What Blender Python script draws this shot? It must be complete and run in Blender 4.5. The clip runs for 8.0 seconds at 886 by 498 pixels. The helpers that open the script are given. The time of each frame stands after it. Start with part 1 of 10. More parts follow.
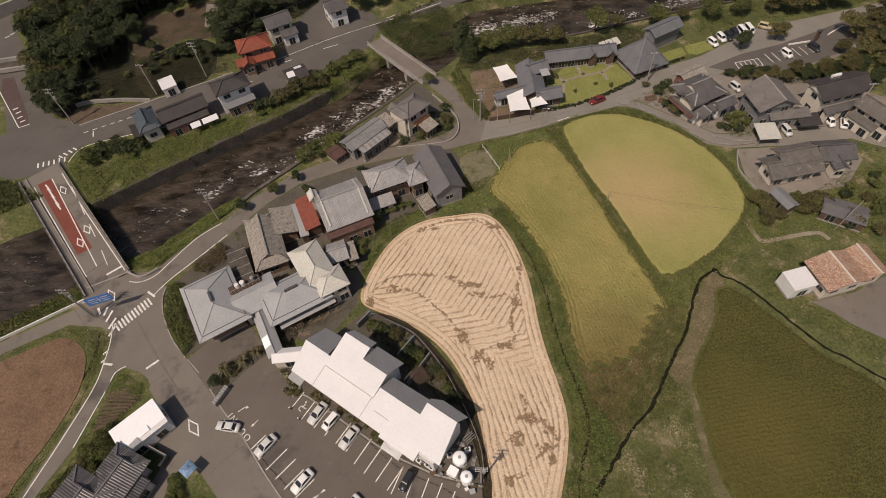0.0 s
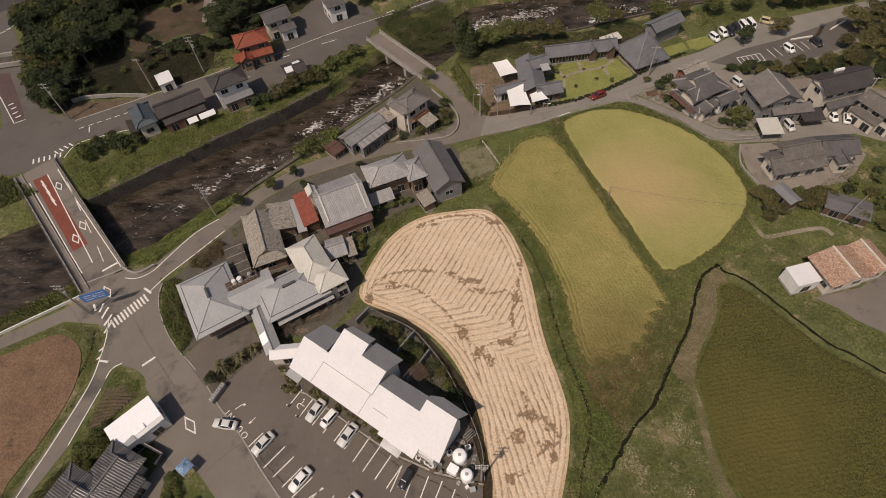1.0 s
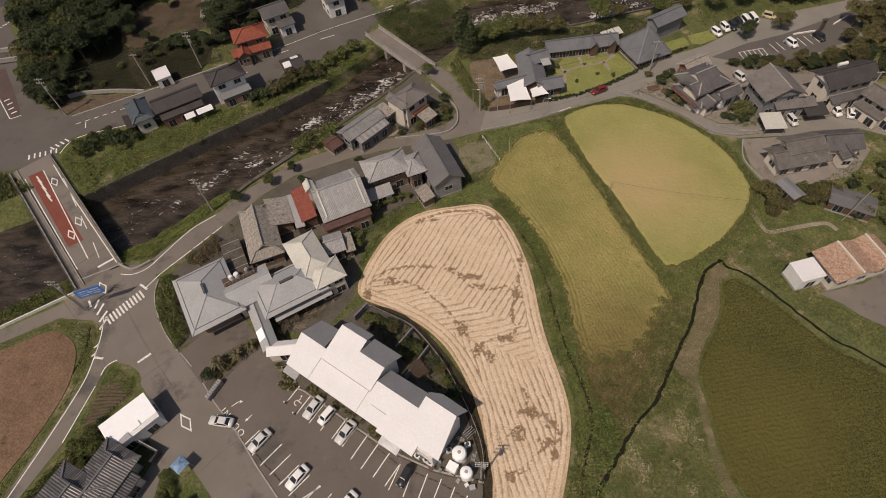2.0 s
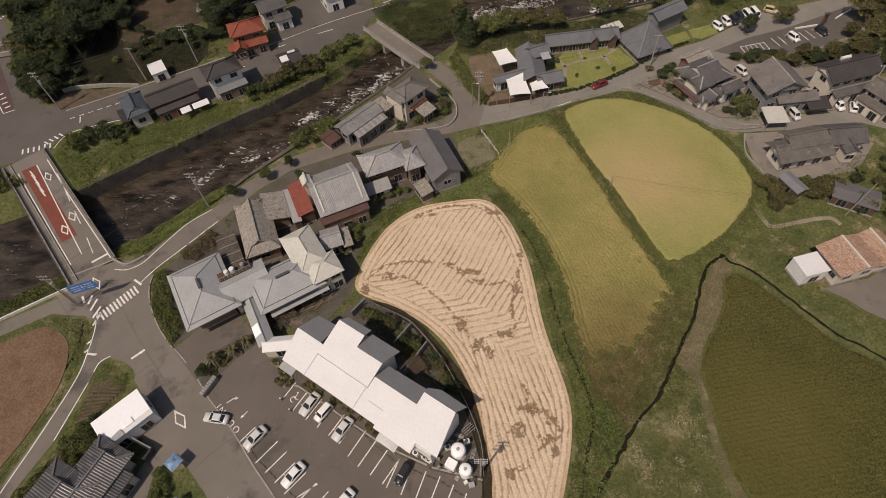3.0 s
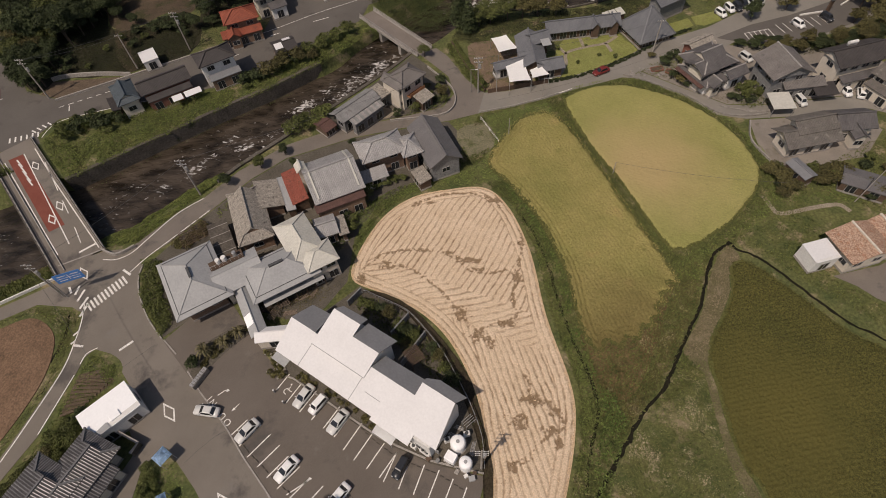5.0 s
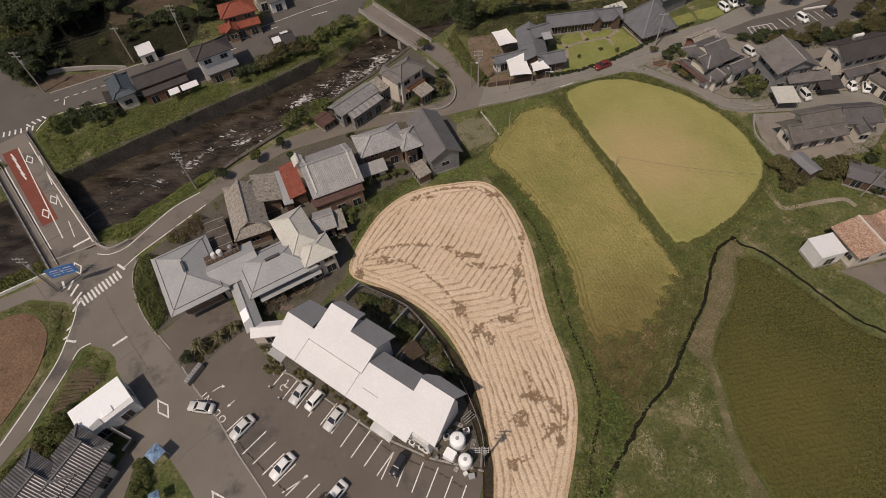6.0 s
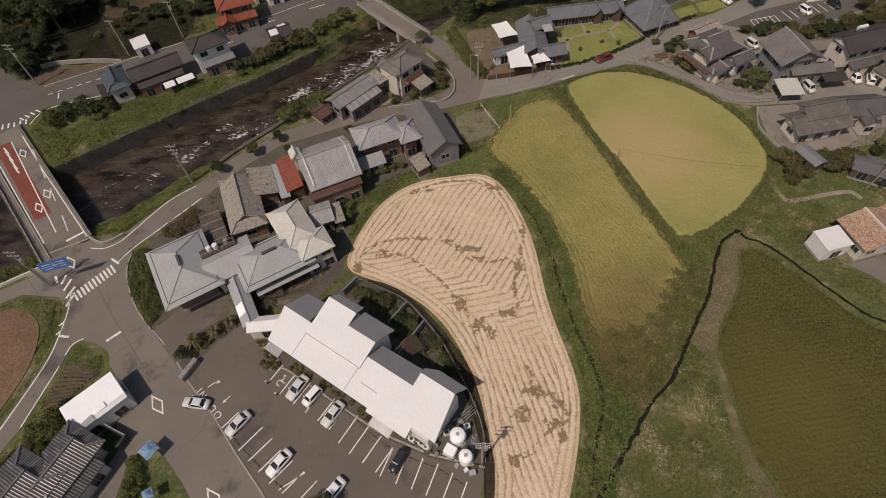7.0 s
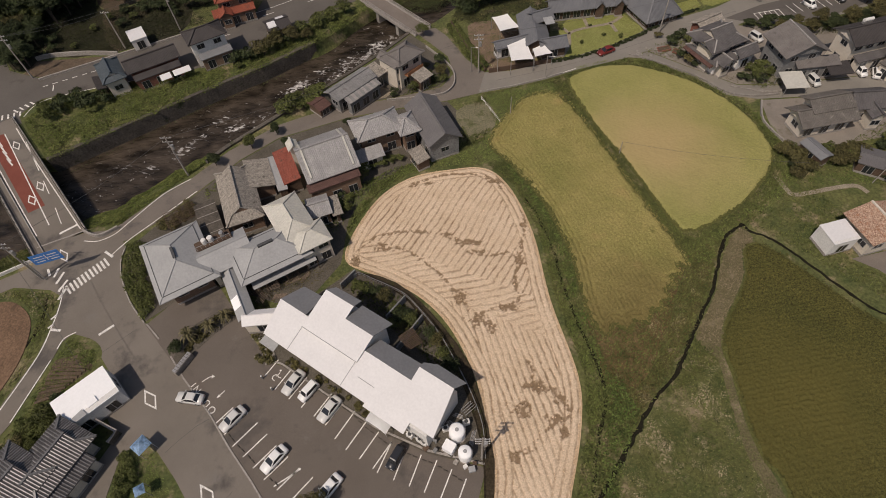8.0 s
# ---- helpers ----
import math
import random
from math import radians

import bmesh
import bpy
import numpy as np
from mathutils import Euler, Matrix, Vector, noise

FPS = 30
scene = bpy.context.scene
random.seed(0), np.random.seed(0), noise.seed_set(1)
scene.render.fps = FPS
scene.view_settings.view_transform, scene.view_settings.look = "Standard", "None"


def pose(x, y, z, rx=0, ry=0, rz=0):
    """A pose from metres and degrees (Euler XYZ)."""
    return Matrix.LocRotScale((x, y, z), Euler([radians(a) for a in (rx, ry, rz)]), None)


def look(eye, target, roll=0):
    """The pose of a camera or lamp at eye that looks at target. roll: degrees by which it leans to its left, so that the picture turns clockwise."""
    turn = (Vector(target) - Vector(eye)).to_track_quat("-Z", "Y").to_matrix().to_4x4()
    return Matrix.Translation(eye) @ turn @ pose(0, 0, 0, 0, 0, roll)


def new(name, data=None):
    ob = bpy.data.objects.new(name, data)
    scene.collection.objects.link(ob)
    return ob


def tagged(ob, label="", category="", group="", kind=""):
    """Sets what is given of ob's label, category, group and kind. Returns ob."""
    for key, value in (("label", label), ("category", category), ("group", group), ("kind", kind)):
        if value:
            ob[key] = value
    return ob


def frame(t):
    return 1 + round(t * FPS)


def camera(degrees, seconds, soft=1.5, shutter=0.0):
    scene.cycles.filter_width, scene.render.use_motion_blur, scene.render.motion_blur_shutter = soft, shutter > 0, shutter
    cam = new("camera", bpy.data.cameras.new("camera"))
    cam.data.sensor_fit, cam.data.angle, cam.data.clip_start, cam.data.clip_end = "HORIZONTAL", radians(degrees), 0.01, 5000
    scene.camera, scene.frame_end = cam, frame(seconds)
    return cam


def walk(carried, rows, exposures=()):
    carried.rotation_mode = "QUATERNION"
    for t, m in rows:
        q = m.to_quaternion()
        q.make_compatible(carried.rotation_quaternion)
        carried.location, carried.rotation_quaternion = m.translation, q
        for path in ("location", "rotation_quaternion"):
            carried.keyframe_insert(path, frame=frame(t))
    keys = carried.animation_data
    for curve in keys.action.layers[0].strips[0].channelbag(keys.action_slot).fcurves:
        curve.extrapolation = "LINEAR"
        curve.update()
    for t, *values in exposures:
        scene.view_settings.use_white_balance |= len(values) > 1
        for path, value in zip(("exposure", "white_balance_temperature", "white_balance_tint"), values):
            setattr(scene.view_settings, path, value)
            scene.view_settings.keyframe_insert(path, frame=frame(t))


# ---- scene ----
from mathutils.geometry import tessellate_polygon
cam = camera(78.0, 8.0, soft=0.75)
PATH = [
    (0, (-0.045, 2.326, 85.710), (-1.085, 13.706, 69.300), -5.40),
    (0.5, (-0.161, 2.402, 85.126), (-1.171, 13.762, 68.696), -5.30),
    (1, (-0.214, 2.386, 84.424), (-1.224, 13.756, 67.994), -5.30),
    (1.5, (-0.109, 2.360, 83.701), (-1.139, 13.730, 67.281), -5.40),
    (3, (-0.181, 2.295, 81.263), (-1.161, 13.685, 64.852), -5.20),
    (3.5, (-0.237, 2.221, 80.351), (-1.197, 13.611, 63.941), -5.10),
    (4, (-0.234, 2.145, 79.426), (-1.184, 13.555, 63.026), -5.10),
    (4.5, (-0.360, 2.096, 78.541), (-1.280, 13.516, 62.141), -5.10),
    (6, (-0.501, 2.054, 75.841), (-1.401, 13.504, 59.471), -4.90),
    (6.5, (-0.631, 2.061, 74.971), (-1.501, 13.511, 58.591), -4.80),
    (7, (-0.707, 2.026, 74.017), (-1.568, 13.476, 57.647), -4.80),
    (7.5, (-0.785, 1.965, 73.010), (-1.625, 13.435, 56.650), -4.60),
    (8, (-0.754, 1.941, 72.064), (-1.604, 13.421, 55.704), -4.60),
]
walk(cam, [(t, look(eye, target, roll)) for t, eye, target, roll in PATH], [(0.0, 0.03, 7200, 17), (8.0, -0.12, 6900, 15)])

# ---- light ----
SUN_AZ, SUN_EL = radians(232.0), radians(56.0)
world = bpy.data.worlds.new("sky")
scene.world = world
world.use_nodes = True
wn = world.node_tree
sky = wn.nodes.new("ShaderNodeTexSky")
sky.sky_type, sky.sun_disc = "NISHITA", False
sky.sun_elevation, sky.sun_rotation = SUN_EL, radians(90) - SUN_AZ
sky.air_density, sky.dust_density = 1.0, 2.0
wn.links.new(sky.outputs[0], wn.nodes["Background"].inputs[0])
wn.nodes["Background"].inputs[1].default_value = 0.07
sun_data = bpy.data.lights.new("sun", "SUN")
sun_data.energy, sun_data.angle, sun_data.color = 3.0, radians(0.8), (1.0, 0.93, 0.83)
sun = new("sun", sun_data)
to_sun = Vector((math.cos(SUN_AZ) * math.cos(SUN_EL), math.sin(SUN_AZ) * math.cos(SUN_EL), math.sin(SUN_EL)))
sun.matrix_world = look(to_sun * 200, (0, 0, 0))

# ---- materials ----
def mat(name, a, b, scale=0.6, rough=0.85, bump=0.25, fine=9.0, metal=0.0, spec=0.3, rnd=0.0, island=0.0, contrast=0.25, fine_amount=0.35, patch=None):
    """A weathered surface: two colours mixed by a coarse noise, broken up by a fine one."""
    m = bpy.data.materials.new(name)
    m.use_nodes = True
    nt = m.node_tree
    bsdf = nt.nodes["Principled BSDF"]
    co = nt.nodes.new("ShaderNodeTexCoord")
    n1, n2 = nt.nodes.new("ShaderNodeTexNoise"), nt.nodes.new("ShaderNodeTexNoise")
    n1.inputs["Scale"].default_value, n1.inputs["Detail"].default_value, n1.inputs["Roughness"].default_value = scale, 6, 0.62
    n2.inputs["Scale"].default_value, n2.inputs["Detail"].default_value = fine, 5
    for n in (n1, n2):
        nt.links.new(co.outputs["Object"], n.inputs["Vector"])
    r1 = nt.nodes.new("ShaderNodeMapRange")
    r1.inputs[1].default_value, r1.inputs[2].default_value = 0.5 - contrast, 0.5 + contrast
    nt.links.new(n1.outputs[0], r1.inputs[0])
    mix = nt.nodes.new("ShaderNodeMix")
    mix.data_type = "RGBA"
    mix.inputs[6].default_value, mix.inputs[7].default_value = (*a, 1), (*b, 1)
    nt.links.new(r1.outputs[0], mix.inputs[0])
    colour = mix.outputs[2]
    for tint, size, limit in patch or ():
        n3, r3, m3 = nt.nodes.new("ShaderNodeTexNoise"), nt.nodes.new("ShaderNodeMapRange"), nt.nodes.new("ShaderNodeMix")
        n3.inputs["Scale"].default_value, n3.inputs["Detail"].default_value, n3.inputs["Roughness"].default_value = size, 7, 0.66
        nt.links.new(co.outputs["Object"], n3.inputs["Vector"])
        r3.inputs[1].default_value, r3.inputs[2].default_value = limit, limit + 0.12
        m3.data_type = "RGBA"
        m3.inputs[7].default_value = (*tint, 1)
        nt.links.new(n3.outputs[0], r3.inputs[0])
        nt.links.new(r3.outputs[0], m3.inputs[0])
        nt.links.new(colour, m3.inputs[6])
        colour = m3.outputs[2]
    r2 = nt.nodes.new("ShaderNodeMapRange")
    r2.inputs[1].default_value, r2.inputs[2].default_value = 0.3, 0.7
    r2.inputs[3].default_value, r2.inputs[4].default_value = 1 - fine_amount, 1 + fine_amount
    nt.links.new(n2.outputs[0], r2.inputs[0])
    value = r2.outputs[0]
    for amount, node_type, socket in ((rnd, "ShaderNodeObjectInfo", "Random"), (island, "ShaderNodeNewGeometry", "Random Per Island")):
        if amount:
            src = nt.nodes.new(node_type)
            rr = nt.nodes.new("ShaderNodeMapRange")
            rr.inputs[3].default_value, rr.inputs[4].default_value = 1 - amount, 1 + amount
            nt.links.new(src.outputs[socket], rr.inputs[0])
            mul = nt.nodes.new("ShaderNodeMath")
            mul.operation = "MULTIPLY"
            nt.links.new(value, mul.inputs[0])
            nt.links.new(rr.outputs[0], mul.inputs[1])
            value = mul.outputs[0]
    vm = nt.nodes.new("ShaderNodeVectorMath")
    vm.operation = "SCALE"
    nt.links.new(colour, vm.inputs[0])
    nt.links.new(value, vm.inputs["Scale"])
    nt.links.new(vm.outputs[0], bsdf.inputs["Base Color"])
    bsdf.inputs["Roughness"].default_value, bsdf.inputs["Metallic"].default_value = rough, metal
    bsdf.inputs["Specular IOR Level"].default_value = spec
    if bump:
        bp = nt.nodes.new("ShaderNodeBump")
        bp.inputs["Strength"].default_value, bp.inputs["Distance"].default_value = bump, 0.1
        nt.links.new(n2.outputs[0], bp.inputs["Height"])
        nt.links.new(bp.outputs[0], bsdf.inputs["Normal"])
    return m


GRASS_GROUND = mat("grass_ground", (0.062, 0.077, 0.025), (0.125, 0.125, 0.045), 0.25, 0.95, 0.6, 2.2, contrast=0.16, patch=(((0.24, 0.19, 0.115), 0.2, 0.54), ((0.03, 0.04, 0.012), 0.3, 0.6)))
ASPHALT = mat("asphalt", (0.148, 0.128, 0.106), (0.206, 0.179, 0.152), 0.09, 0.9, 0.1, 14.0, fine_amount=0.12, patch=(((0.095, 0.084, 0.075), 0.13, 0.54), ((0.18, 0.16, 0.14), 0.25, 0.6)))
LOT_ASPHALT = mat("lot_asphalt", (0.116, 0.096, 0.080), (0.152, 0.128, 0.108), 0.12, 0.9, 0.1, 12.0, fine_amount=0.12, patch=(((0.085, 0.075, 0.067), 0.14, 0.54), ((0.165, 0.146, 0.128), 0.3, 0.62)))
RED_ASPHALT = mat("red_asphalt", (0.16, 0.045, 0.03), (0.22, 0.07, 0.05), 0.4, 0.9, 0.1, 12.0, fine_amount=0.15)
BLUE_PAINT = mat("blue_sign_paint", (0.05, 0.17, 0.45), (0.07, 0.21, 0.52), 1.0, 0.6, 0.0, 8.0)
PAINT = mat("white_road_paint", (0.6, 0.57, 0.53), (0.75, 0.72, 0.67), 0.8, 0.75, 0.05, 7.0)
CONCRETE = mat("concrete", (0.25, 0.225, 0.2), (0.36, 0.33, 0.3), 0.3, 0.9, 0.2, 6.0)
DARK_CONCRETE = mat("stained_concrete", (0.058, 0.049, 0.041), (0.123, 0.106, 0.087), 0.35, 0.95, 0.5, 3.0, patch=(((0.03, 0.035, 0.015), 0.4, 0.57),))
OLD_ASPHALT = mat("old_asphalt", (0.181, 0.165, 0.141), (0.247, 0.224, 0.193), 0.12, 0.9, 0.1, 12.0, fine_amount=0.12)
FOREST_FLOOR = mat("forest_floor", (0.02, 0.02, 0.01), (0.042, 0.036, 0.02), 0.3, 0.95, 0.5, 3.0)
DARK_EARTH = mat("dark_earth", (0.055, 0.04, 0.026), (0.105, 0.076, 0.05), 0.16, 0.95, 0.5, 3.0, patch=(((0.045, 0.045, 0.018), 0.2, 0.52),))
GRAVEL = mat("gravel_yard", (0.175, 0.152, 0.128), (0.275, 0.24, 0.205), 0.18, 0.95, 0.12, 8.0, fine_amount=0.14, patch=(((0.1, 0.092, 0.06), 0.25, 0.58),))
BED_SOIL = mat("garden_soil", (0.078, 0.056, 0.038), (0.138, 0.1, 0.068), 0.6, 0.95, 0.6, 4.0)
SOIL = mat("brown_soil", (0.13, 0.08, 0.049), (0.2, 0.125, 0.078), 0.22, 0.95, 0.7, 3.5, fine_amount=0.3, patch=(((0.25, 0.17, 0.115), 0.35, 0.62), ((0.085, 0.055, 0.034), 0.3, 0.57)))
RICE = mat("ripe_rice", (0.205, 0.192, 0.06), (0.31, 0.258, 0.095), 0.11, 0.9, 0.6, 5.5, contrast=0.2, fine_amount=0.48, patch=(((0.34, 0.25, 0.1), 0.1, 0.58), ((0.11, 0.115, 0.03), 0.35, 0.6)))
RICE_GREEN = mat("green_rice", (0.058, 0.058, 0.014), (0.086, 0.078, 0.02), 0.09, 0.9, 0.7, 5.0, contrast=0.22, fine_amount=0.7)
STRAW = mat("rice_stubble", (0.47, 0.33, 0.205), (0.58, 0.43, 0.28), 0.2, 0.95, 0.5, 5.0)
WHITE_ROOF = mat("white_metal_roof", (0.642, 0.625, 0.616), (0.714, 0.696, 0.687), 0.2, 0.55, 0.02, 3.0, fine_amount=0.04)
GREY_METAL = mat("grey_metal_roof", (0.3, 0.3, 0.297), (0.37, 0.367, 0.363), 0.25, 0.6, 0.03, 3.0, fine_amount=0.08)
PALE_METAL = mat("pale_metal_roof", (0.45, 0.43, 0.38), (0.56, 0.54, 0.48), 0.35, 0.6, 0.03, 3.0, fine_amount=0.1)
GREY_TILE = mat("grey_roof_tile", (0.25, 0.24, 0.235), (0.37, 0.355, 0.345), 0.5, 0.6, 0.3, 7.0, island=0.12)
OLD_TILE = mat("weathered_roof_tile", (0.175, 0.153, 0.13), (0.41, 0.37, 0.32), 2.6, 0.75, 0.4, 8.0, island=0.15, patch=(((0.12, 0.105, 0.09), 1.2, 0.56),))
DARK_TILE = mat("dark_roof_tile", (0.072, 0.066, 0.065), (0.128, 0.118, 0.116), 0.5, 0.6, 0.3, 7.0, island=0.05, fine_amount=0.2, patch=(((0.16, 0.143, 0.133), 0.8, 0.6),))
BROWN_TILE = mat("brown_roof_tile", (0.098, 0.087, 0.077), (0.16, 0.143, 0.127), 0.6, 0.75, 0.3, 7.0, island=0.05, fine_amount=0.22, patch=(((0.27, 0.245, 0.215), 1.1, 0.6),))
RED_TIN = mat("faded_red_tin", (0.19, 0.05, 0.034), (0.3, 0.095, 0.065), 0.9, 0.7, 0.2, 6.0, patch=(((0.13, 0.06, 0.045), 1.0, 0.57),))
DARK_RED = mat("dark_red_tile", (0.075, 0.04, 0.033), (0.13, 0.07, 0.058), 0.9, 0.75, 0.2, 6.0)
CYCAD = mat("grey_green_fronds", (0.075, 0.066, 0.031), (0.13, 0.112, 0.055), 1.5, 0.7, 0.0, 4.0, island=0.4)
SOOT_WALL = mat("river_masonry", (0.075, 0.064, 0.053), (0.14, 0.122, 0.103), 0.4, 0.95, 0.5, 3.0, patch=(((0.05, 0.055, 0.025), 0.5, 0.57),))
BLUE_TILE = mat("blue_grey_roof_tile", (0.050, 0.066, 0.078), (0.099, 0.114, 0.125), 0.5, 0.5, 0.3, 7.0)
RED_TILE = mat("red_roof_tile", (0.2, 0.05, 0.029), (0.28, 0.085, 0.05), 0.7, 0.7, 0.2, 6.0, patch=(((0.13, 0.055, 0.042), 0.6, 0.58),))
ORANGE_TILE = mat("orange_clay_tile", (0.22, 0.12, 0.078), (0.5, 0.36, 0.27), 4.5, 0.8, 0.3, 9.0, contrast=0.14, patch=(((0.3, 0.15, 0.09), 1.4, 0.53),))
PLASTER = mat("cream_plaster", (0.52, 0.46, 0.38), (0.62, 0.56, 0.48), 0.4, 0.9, 0.1, 5.0, fine_amount=0.12)
WHITE_WALL = mat("white_wall", (0.62, 0.6, 0.57), (0.72, 0.7, 0.67), 0.4, 0.85, 0.1, 5.0, fine_amount=0.1)
GREY_WALL = mat("grey_siding", (0.163, 0.160, 0.156), (0.224, 0.221, 0.218), 0.4, 0.8, 0.1, 5.0)
WOOD = mat("dark_wood", (0.07, 0.045, 0.03), (0.13, 0.085, 0.06), 0.6, 0.8, 0.3, 6.0, rnd=0.2)
BROWN_WALL = mat("brown_boards", (0.16, 0.1, 0.07), (0.24, 0.16, 0.11), 0.6, 0.85, 0.2, 6.0)
METAL = mat("galvanised_metal", (0.35, 0.34, 0.33), (0.45, 0.44, 0.43), 0.6, 0.5, 0.05, 6.0, metal=0.6)
DARK_METAL = mat("dark_metal", (0.05, 0.05, 0.05), (0.08, 0.08, 0.08), 0.6, 0.5, 0.05, 6.0)
TRIM_DARK = mat("dark_gutter", (0.06, 0.06, 0.062), (0.09, 0.09, 0.092), 0.6, 0.6, 0.05, 6.0)
FRAME = mat("aluminium_frame", (0.3, 0.29, 0.28), (0.38, 0.37, 0.36), 0.8, 0.5, 0.0, 6.0, metal=0.3)
GLASS = mat("window_glass", (0.015, 0.017, 0.02), (0.03, 0.033, 0.038), 0.5, 0.08, 0.0, 6.0, spec=0.6)
CANVAS = mat("white_canvas", (0.74, 0.72, 0.69), (0.82, 0.8, 0.77), 0.4, 0.8, 0.05, 4.0, fine_amount=0.05)
LAWN = mat("mown_lawn", (0.16, 0.172, 0.045), (0.235, 0.236, 0.078), 0.3, 0.95, 0.4, 4.0, patch=(((0.19, 0.165, 0.07), 0.4, 0.57),))
LEAF_DARK = mat("dark_leaves", (0.022, 0.031, 0.012), (0.054, 0.066, 0.024), 0.5, 0.8, 0.0, 3.0, island=0.45, rnd=0.2)
LEAF_GREEN = mat("green_leaves", (0.055, 0.068, 0.018), (0.115, 0.122, 0.038), 0.5, 0.8, 0.0, 3.0, island=0.45, rnd=0.2)
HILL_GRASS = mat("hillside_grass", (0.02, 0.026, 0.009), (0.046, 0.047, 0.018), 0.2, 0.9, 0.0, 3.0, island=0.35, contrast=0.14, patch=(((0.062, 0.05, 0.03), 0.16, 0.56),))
BANK_FRESH = mat("fresh_bank_leaves", (0.066, 0.098, 0.022), (0.128, 0.158, 0.044), 0.3, 0.85, 0.0, 3.0, island=0.45, contrast=0.16, patch=(((0.04, 0.056, 0.014), 0.3, 0.57),))
# brown-green leaves with the shade behind the school put into their colour
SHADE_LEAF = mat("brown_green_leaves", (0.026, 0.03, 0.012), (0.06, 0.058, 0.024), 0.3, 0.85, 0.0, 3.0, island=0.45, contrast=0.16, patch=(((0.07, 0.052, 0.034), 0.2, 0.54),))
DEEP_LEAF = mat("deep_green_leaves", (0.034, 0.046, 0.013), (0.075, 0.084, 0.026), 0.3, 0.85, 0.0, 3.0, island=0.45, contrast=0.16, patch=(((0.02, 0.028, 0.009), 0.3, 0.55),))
LEAF_BROWN = mat("autumn_leaves", (0.062, 0.058, 0.022), (0.115, 0.098, 0.036), 0.5, 0.8, 0.0, 3.0, island=0.4, rnd=0.2)
GRASS_BLADE = mat("grass_blades", (0.07, 0.088, 0.024), (0.135, 0.14, 0.045), 0.35, 0.9, 0.0, 3.0, island=0.4, contrast=0.15, patch=(((0.24, 0.2, 0.11), 0.25, 0.55),))
BARK = mat("bark", (0.06, 0.045, 0.035), (0.11, 0.085, 0.065), 1.5, 0.95, 0.4, 6.0)
RIVER_ROCK = mat("river_rock", (0.160, 0.144, 0.128), (0.320, 0.296, 0.272), 0.8, 0.85, 0.3, 4.0, island=0.3)
YARD = mat("yard_soil", (0.075, 0.065, 0.05), (0.12, 0.105, 0.085), 0.35, 0.95, 0.4, 5.0)
BARE = mat("bare_earth", (0.14, 0.098, 0.066), (0.21, 0.15, 0.105), 0.3, 0.95, 0.4, 5.0, patch=(((0.075, 0.085, 0.03), 0.35, 0.53),))
PALE_DIRT = mat("pale_dirt", (0.22, 0.18, 0.13), (0.3, 0.26, 0.2), 0.4, 0.95, 0.3, 5.0)
NIGHT_TILE = mat("charcoal_roof_tile", (0.04, 0.035, 0.034), (0.072, 0.063, 0.06), 0.5, 0.65, 0.3, 7.0, fine_amount=0.2)
MID_TILE = mat("ash_roof_tile", (0.125, 0.112, 0.104), (0.19, 0.172, 0.16), 0.5, 0.6, 0.3, 7.0, fine_amount=0.2, patch=(((0.095, 0.085, 0.08), 0.6, 0.58),))
PALE_RIDGE = mat("pale_ridge_tile", (0.24, 0.22, 0.205), (0.36, 0.335, 0.315), 0.8, 0.65, 0.2, 6.0)
SLATE = mat("slate_roof", (0.112, 0.114, 0.122), (0.165, 0.166, 0.174), 0.4, 0.6, 0.15, 7.0, fine_amount=0.18)
TIN = mat("weathered_tin", (0.165, 0.16, 0.156), (0.265, 0.256, 0.248), 0.6, 0.6, 0.05, 5.0, fine_amount=0.2, patch=(((0.34, 0.325, 0.31), 0.9, 0.62), ((0.12, 0.1, 0.085), 0.7, 0.6)))
GLOSS_TILE = mat("glossy_dark_tile", (0.11, 0.106, 0.106), (0.17, 0.165, 0.163), 0.7, 0.36, 0.0, 7.0, spec=0.55, island=0.35)
BLACK_TILE = mat("black_roof_tile", (0.048, 0.043, 0.043), (0.085, 0.077, 0.076), 0.6, 0.5, 0.2, 7.0)
RED_BROWN = mat("red_brown_boards", (0.17, 0.07, 0.05), (0.25, 0.11, 0.08), 0.6, 0.8, 0.2, 6.0)
ORANGE_WOOD = mat("orange_wood", (0.3, 0.13, 0.06), (0.38, 0.18, 0.09), 0.8, 0.75, 0.2, 6.0)
BRIDGE_DECK = mat("bridge_deck", (0.152, 0.128, 0.109), (0.209, 0.176, 0.151), 0.2, 0.9, 0.1, 8.0, fine_amount=0.12)
STONE = mat("field_stone", (0.16, 0.145, 0.125), (0.3, 0.27, 0.24), 1.6, 0.9, 0.4, 6.0)
TARP = mat("blue_tarp", (0.25, 0.4, 0.6), (0.4, 0.55, 0.72), 0.9, 0.55, 0.1, 4.0)
RICE_EARS = mat("rice_ears", (0.235, 0.215, 0.07), (0.345, 0.28, 0.108), 0.11, 0.9, 0.0, 3.0, island=0.35, contrast=0.18, patch=(((0.35, 0.26, 0.11), 0.1, 0.58),))
RICE_EARS_GOLD = mat("golden_rice_ears", (0.222, 0.216, 0.07), (0.315, 0.278, 0.108), 0.06, 0.9, 0.0, 3.0, island=0.2)
RICE_EARS_GREEN = mat("green_rice_ears", (0.056, 0.056, 0.013), (0.102, 0.086, 0.021), 0.12, 0.9, 0.0, 3.0, island=0.4, contrast=0.16)
